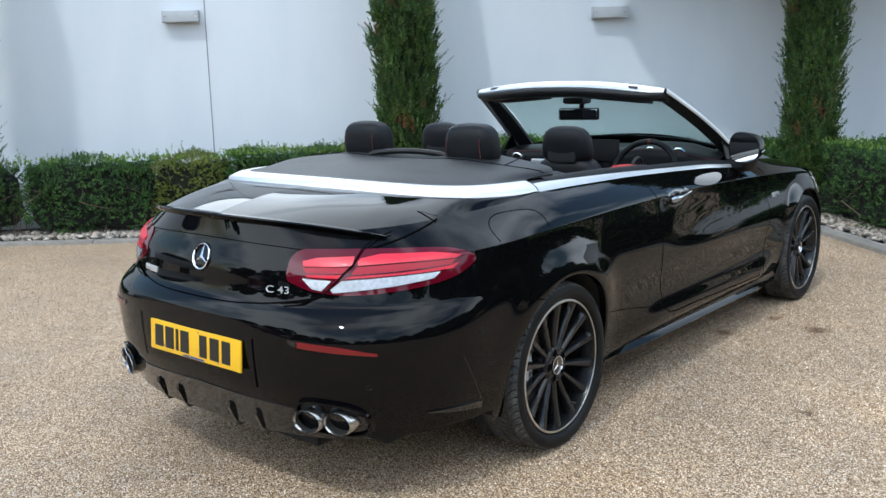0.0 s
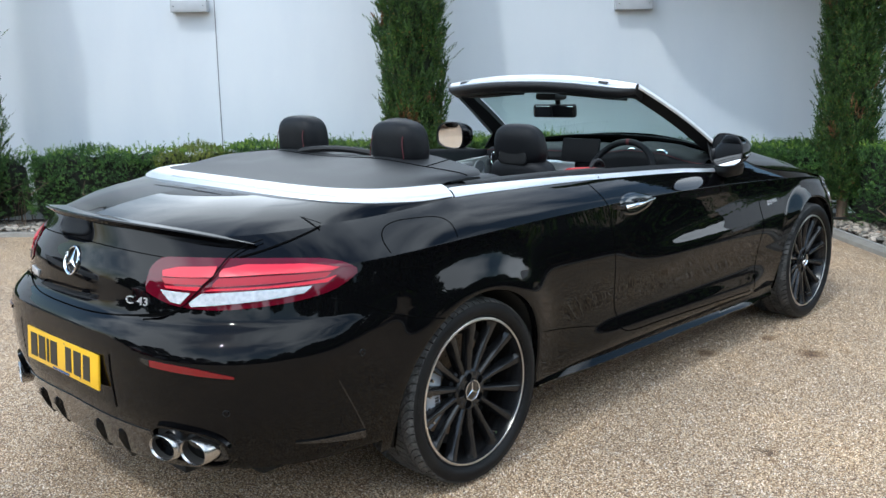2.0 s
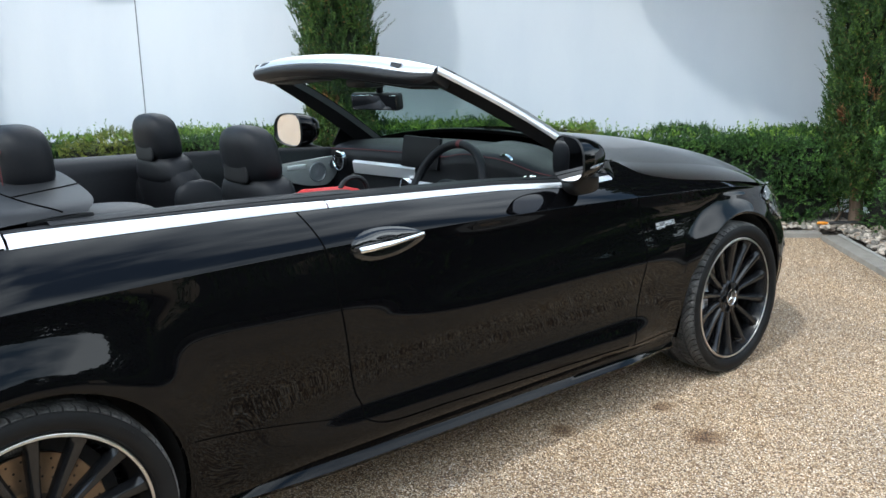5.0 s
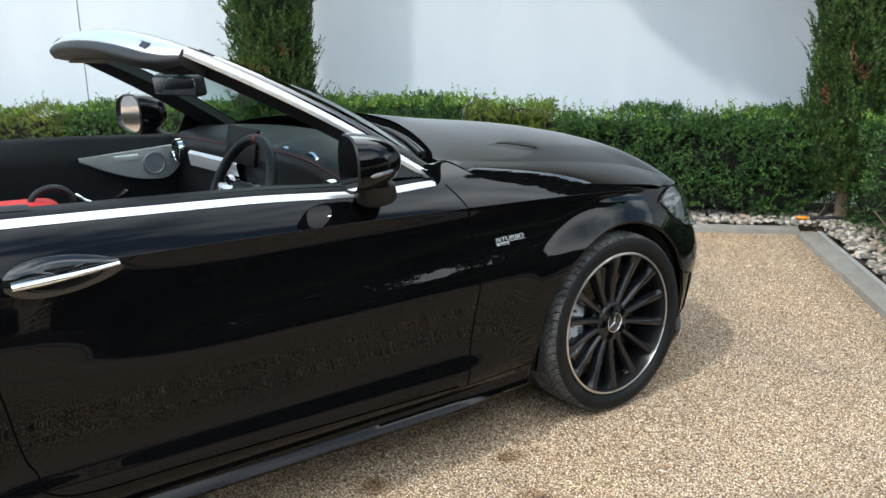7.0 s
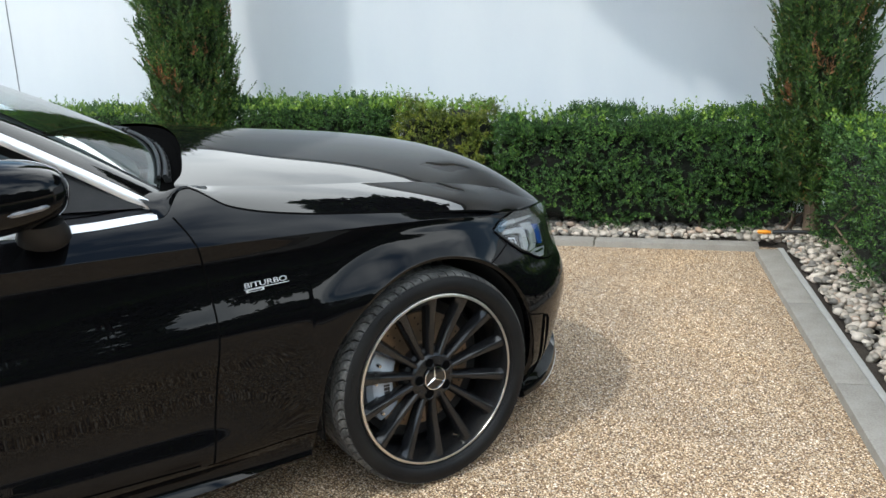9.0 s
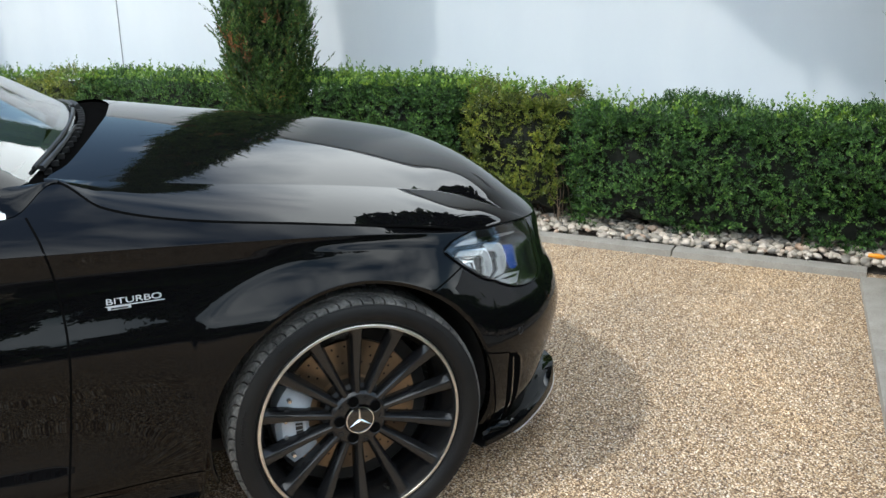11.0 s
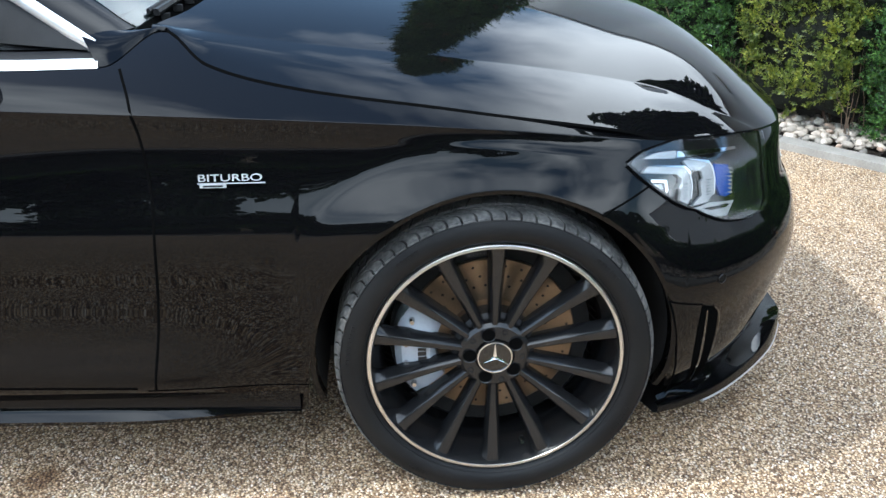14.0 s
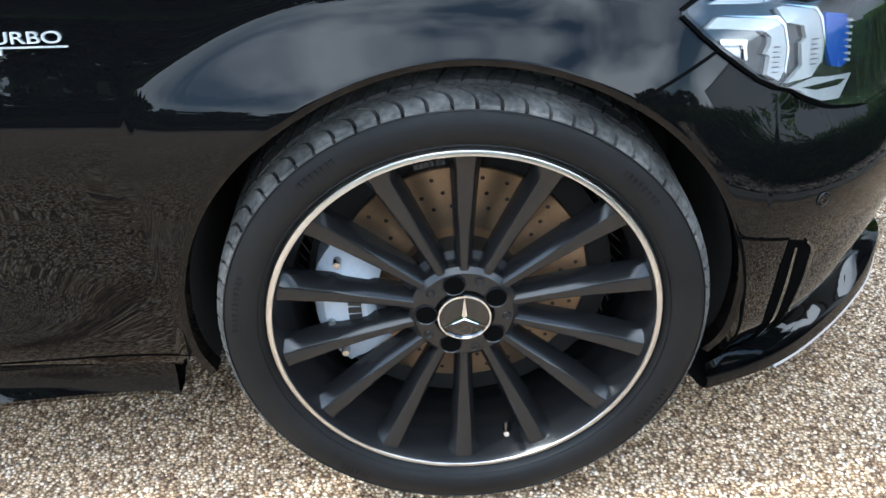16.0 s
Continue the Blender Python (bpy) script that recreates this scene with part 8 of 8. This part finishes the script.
def front_end():
    fb = PANELS["front_bumper"]
    # grille and lower intake in the nose
    V, F = patch(1.64, 1.999, knots([1.64, 1.72, 1.999], [0.53, 0.50, 0.49]), knots([1.64, 1.72, 1.999], [0.62, 0.70, 0.73]), 0.003, 20, 8)
    both_sides("grille", V, F, GLOSS, fb, "dark front grille", 40)
    for k in range(2):
        V, F = patch(1.66, 1.999, lambda c: 0.585 + 0.05 * k, lambda c: 0.603 + 0.05 * k, 0.010, 14, 4)
        both_sides("grille_bar", V, F, SILVER, fb, "silver grille bar", 40)
    V, F = patch(1.62, 1.999, lambda c: 0.21, lambda c: 0.33, 0.002, 16, 6)
    both_sides("lower_intake", V, F, TRIM, fb, "dark lower intake", 40)
    # side duct: a flat black plate painting the upright slot's shade, behind a thin lip
    duct = plate("side_duct", [(3.263, 0.433), (3.292, 0.423), (3.306, 0.402), (3.312, 0.345), (3.312, 0.271), (3.313, 0.200), (3.308, 0.180), (3.286, 0.184), (3.266, 0.291), (3.262, 0.374)], 0.0014, 0.001, SEAM, fb, "dark side duct")[0]
    plate("duct_blade", [(3.273, 0.420), (3.277, 0.418), (3.284, 0.340), (3.288, 0.250), (3.294, 0.200), (3.288, 0.200), (3.282, 0.250), (3.278, 0.340)], 0.0035, 0.002, GLOSS, duct, "gloss black duct blade")
    line_on([(3.292, 0.424), (3.308, 0.402), (3.3145, 0.345), (3.3145, 0.271), (3.3155, 0.200), (3.308, 0.178), (3.282, 0.183), (3.245, 0.197)], 0.0035, GLOSS, fb, "duct_lip", 0.003)
    line_on([(3.176, 0.469), (3.195, 0.429), (3.214, 0.36), (3.225, 0.287), (3.233, 0.21), (3.240, 0.165)], 0.004, SEAM, fb)
    line_on([(3.181, 0.458), (3.219, 0.446), (3.263, 0.435)], 0.0035, SEAM, fb)
    # splitter: a shelf standing out from the foot of the bumper, with a bright lower edge
    s = np.linspace(0, 1, 40)
    ks = [0, 0.12, 0.22, 0.36, 0.52, 0.63, 0.76, 0.86, 1.0]
    ox = pchip(ks, [0.812, 0.782, 0.748, 0.682, 0.600, 0.540, 0.462, 0.395, 0.0])(s)
    oy = pchip(ks, [3.205, 3.285, 3.348, 3.432, 3.515, 3.565, 3.612, 3.640, 3.675])(s)
    O = np.stack([ox, oy, np.full(40, 0.155)], -1)
    T = unit(np.gradient(O, axis=0))
    N = np.stack([T[:, 1], -T[:, 0], np.zeros(40)], -1)
    w = (0.012 + 0.055 * np.clip(s / 0.35, 0, 1))[:, None]
    lift = (0.018 + 0.030 * np.exp(-((s - 0.72) / 0.14) ** 2))[:, None]
    up = np.array([0, 0, 1.0])
    rows = [O - N * w + up * 0.035, O - N * w * 0.55 + up * 0.026, O - N * 0.012 + up * lift * 0.95, O - N * 0.003 + up * lift, O + up * (lift - 0.006), O + N * 0.001 - up * 0.002]
    both_sides("splitter", np.concatenate(rows), [f[::-1] for f in grid_faces(6, 40)], PAINT, fb, "gloss black splitter shelf", 50)
    rows = [O + N * 0.001 - up * 0.002, O + N * 0.003 - up * 0.006, O - N * 0.001 - up * 0.011, O - N * 0.014 - up * 0.012]
    both_sides("splitter_edge", np.concatenate([r[7:] for r in rows]), [f[::-1] for f in grid_faces(4, 33)], SILVER, fb, "silver splitter edge", 40)
    rows = [O + N * 0.001 - up * 0.002, O - N * 0.014 - up * 0.010, O - N * 0.12 - up * 0.008]
    both_sides("splitter_underside", np.concatenate(rows), [f[::-1] for f in grid_faces(3, 40)], TRIM, fb, "", 40)
    # round emblem on the nose
    V, F = lathe([(0.002, 0.0), (0.003, 0.022), (0.001, 0.026)], 24)
    mid = sorted((v.co.y, v.co.z) for v in BONNET.data.vertices if abs(v.co.x) < 1e-4)
    zn = float(np.interp(3.497, [m[0] for m in mid], [m[1] for m in mid])) + 0.001
    part("nose_emblem", [(v[1], 3.497 + v[2] * 0.93, zn + v[0] * 1.2 - v[2] * 0.36) for v in V], F, CHROME, BONNET, "small chrome nose emblem", 40)


front_end()

# ---- behind the viewer: parked cars and trees, as the paint and mirrors show them ----
def parked_car(x, y, turn, color, label):
    root = thing("parked_car", label, "car", "parked cars across the yard")
    paint = material("parked_paint", color, 0.25, 0.1, 1.0)
    prof_z = pchip([-2.15, -1.9, -1.2, 0.0, 1.2, 1.9, 2.15], [0.72, 0.93, 0.97, 0.95, 0.92, 0.80, 0.62])
    V, ns, nt = [], 30, 20
    for i in range(ns):
        u = -2.15 + 4.3 * i / (ns - 1)
        w = 0.88 * (1 - (abs(u) / 2.17) ** 7) ** 0.5
        h = float(prof_z(u))
        for j in range(nt):
            t = math.pi * j / (nt - 1)
            V.append((w * np.sign(math.cos(t)) * abs(math.cos(t)) ** 0.45, u, 0.24 + (h - 0.24) * abs(math.sin(t)) ** 0.45))
    part("body", V, grid_faces(ns, nt), paint, root, "", 60)
    V = []
    roof = pchip([-1.75, -1.1, -0.3, 0.4, 1.2], [0.94, 1.40, 1.46, 1.42, 0.92])
    for i in range(24):
        u = -1.75 + 2.95 * i / 23
        h = float(roof(u))
        for f, zz in ((0.84, 0.90), (0.80, 0.90 + 0.35 * (h - 0.90)), (0.66, 0.90 + 0.9 * (h - 0.90)), (0.45, h), (-0.45, h), (-0.66, 0.90 + 0.9 * (h - 0.90)), (-0.80, 0.90 + 0.35 * (h - 0.90)), (-0.84, 0.90)):
            V.append((f, u, zz))
    F = grid_faces(24, 8)
    part("glazing", V, F, BLUEGREY, root, "dark windows", 40)
    part("roof", [(v[0], v[1], v[2] + 0.006) for v in V], [q for q in F if q[0] % 8 in (2, 3, 4) and 4 <= q[0] // 8 <= 16], paint, root, "", 40)
    for s in (-1, 1):
        for yy in (-1.3, 1.33):
            Vt, Ft = lathe([(0.02, 0.0), (0.03, 0.19), (0.03, 0.21), (0.04, 0.24), (0.02, 0.31), (-0.18, 0.31)], 28)
            tyre = part("wheel", [(s * (0.80 + v[0]), yy + v[1], 0.31 + v[2]) for v in Vt], Ft if s < 0 else [q[::-1] for q in Ft], RUBBER, root)
            Vt, Ft = lathe([(0.034, 0.0), (0.038, 0.10), (0.034, 0.19)], 24)
            part("rim", [(s * (0.80 + v[0]), yy + v[1], 0.31 + v[2]) for v in Vt], Ft, ALLOY, tyre)
        for z in (0.62,):
            for e, mt in ((-2.02, REDSIDE), (2.02, WHITEGEM)):
                part("lamp", *rounded(s * 0.62, e, 0.66, 0.17, 0.08, 0.06), mt, root)
    root.matrix_basis = pose(x, y, 0, 0, 0, turn)


parked_car(-6.4, -13.6, 8, (0.25, 0.01, 0.012), "red parked car across the gravel yard")
parked_car(-3.2, -13.9, 4, (0.012, 0.012, 0.014), "black parked car across the gravel yard")
parked_car(0.2, -14.2, 0, (0.02, 0.022, 0.028), "dark grey parked car across the gravel yard")
parked_car(-8.2, -4.6, 38, (0.42, 0.43, 0.44), "silver parked car across the gravel yard")


def tree_form(seed, height, spread):
    """A broad tree: trunk, limbs, and a ragged crown of leaf clumps."""
    root = thing("tree", "broad dark green tree at the far side of the yard", "tree", "trees round the yard")
    rng = np.random.default_rng(seed)
    part("trunk", *tube([(0, 0, 0), (0.05, 0.02, height * 0.25), (0.0, 0.1, height * 0.5), (0.1, 0.0, height * 0.8)], [0.22, 0.17, 0.12, 0.03], 9), TWIG, root)
    pts, n = [], 46
    for k in range(n):
        a, h = rng.uniform(0, 6.28), rng.uniform(0.10, 1.0)
        r = spread * math.sqrt(max(0.05, 1 - ((h - 0.5) / 0.56) ** 2)) * rng.uniform(0.35, 1.0)
        c = np.array([r * math.cos(a), r * math.sin(a), h * height])
        if k < 9:
            part("limb", *tube([(0, 0, height * 0.3), tuple(c * np.array([0.5, 0.5, 0.8])), tuple(c)], [0.07, 0.05, 0.02], 6), TWIG, root)
        q = rng.normal(size=(150, 3))
        q = unit(q) * rng.uniform(0.3, 1.0, (150, 1)) ** 0.5 * np.array([0.75, 0.75, 0.55]) * rng.uniform(0.7, 1.2)
        pts.append(c + q)
    P = np.concatenate(pts)
    A = unit(rng.normal(size=P.shape))
    S = unit(np.cross(A, rng.normal(size=P.shape)))
    L = rng.uniform(0.18, 0.42, len(P))
    ob = new("crown", quads("crown", leaves(P, A, S, L, L * 0.75, 0.01, rng), WOODS))
    ob.parent = root
    tagged(ob, kind="stuff")
    return root


forms = [tree_form(41, 6.2, 2.3), tree_form(42, 7.4, 2.5), tree_form(43, 5.2, 2.2)]
rng = random.Random(9)
spots = []
for k in range(20):
    spots.append((22.5 + rng.uniform(-2, 2), -22 + 2.8 * k + rng.uniform(-0.8, 0.8)))
for k in range(9):
    spots.append((-16 + 4.4 * k + rng.uniform(-1.2, 1.2), -25 + rng.uniform(-1, 1)))
for k, (x, y) in enumerate(spots):
    if k < 3:
        forms[k].matrix_basis = pose(x, y, 0, 0, 0, rng.uniform(0, 360))
    else:
        copy_thing(forms[k % 3], pose(x, y, 0, 0, 0, rng.uniform(0, 360)))


def woodland_edge():
    """Undergrowth that closes the foot of the tree line."""
    rng = np.random.default_rng(12)
    n = 30000
    u = rng.uniform(0, 1, n)
    side = rng.random(n) < 0.64
    x = np.where(side, 25.5 + rng.normal(0, 0.9, n), -24 + 54 * u)
    y = np.where(side, -28 + 76 * u, -28.0 + rng.normal(0, 1.0, n))
    top = 3.1 + 0.5 * np.sin(u * 61) + 0.4 * np.sin(u * 143 + 1)
    P = np.stack([x, y, top * rng.uniform(0, 1, n) ** 0.8], 1)
    A = unit(rng.normal(size=(n, 3)))
    L = rng.uniform(0.5, 0.9, n)
    me = quads("undergrowth", leaves(P, A, unit(np.cross(A, rng.normal(size=(n, 3)))), L, L * 0.8, 0.01, rng), WOODS)
    tagged(new("undergrowth", me), "dark green undergrowth below the trees", "undergrowth", kind="stuff")


woodland_edge()


def wall_shade_tree():
    """An unseen tree added behind the wall: its low crown, above the view, shades the far end."""
    root = thing("tree", "unseen spreading tree added behind the wall to shade its far end", "tree")
    rng = np.random.default_rng(77)
    foot = at_wall(8.6, -0.9)
    top = at_wall(8.3, 0.1, 3.3)
    part("trunk", *tube([foot, foot * 0.6 + top * 0.4 + np.array([0, 0, 0.3]), top], [0.16, 0.12, 0.07], 9), TWIG, root)
    n = 52000
    # leaves set back along the sun from the wanted shadow's sloping, ragged outline
    h = rng.uniform(0, 1, n)
    z0 = 0.5 + 2.6 * h
    edge = np.maximum(6.42 - 1.42 * np.clip(z0 - 0.55, 0, 3), 4.95) + 0.10 * np.sin(z0 * 9) + 0.07 * np.sin(z0 * 31 + 1)
    run = rng.uniform(0, 1, n) ** 1.15
    s0 = edge + (9.4 - edge) * run
    rise = rng.uniform(2.75, 3.35, n) - np.minimum(z0, 2.5)
    toward = np.array([math.sin(SUN_AZ), math.cos(SUN_AZ), 0]) / math.tan(SUN_EL)
    P = WA + s0[:, None] * WD + np.stack([0 * z0, 0 * z0, z0], 1) + rise[:, None] * (toward + np.array([0, 0, 1.0]))
    thin = (s0 - edge < 0.35) & (np.sin(s0 * 13 + z0 * 17) * np.sin(z0 * 23 - s0 * 9) > 0.15)
    P = P[~thin]
    n = len(P)
    for k in range(7):
        e = P[k * 40] * 0.8 + top * 0.2
        part("limb", *tube([top, top * 0.5 + e * 0.5 + np.array([0, 0, 0.08]), e], [0.06, 0.04, 0.015], 6), TWIG, root)
    A = unit(rng.normal(size=(n, 3)))
    L = rng.uniform(0.09, 0.19, n)
    ob = tagged(new("crown", quads("crown", leaves(P, A, unit(np.cross(A, rng.normal(size=(n, 3)))), L, L * 0.7, 0.005, rng), WOODS)), kind="stuff")
    ob.parent = root


wall_shade_tree()
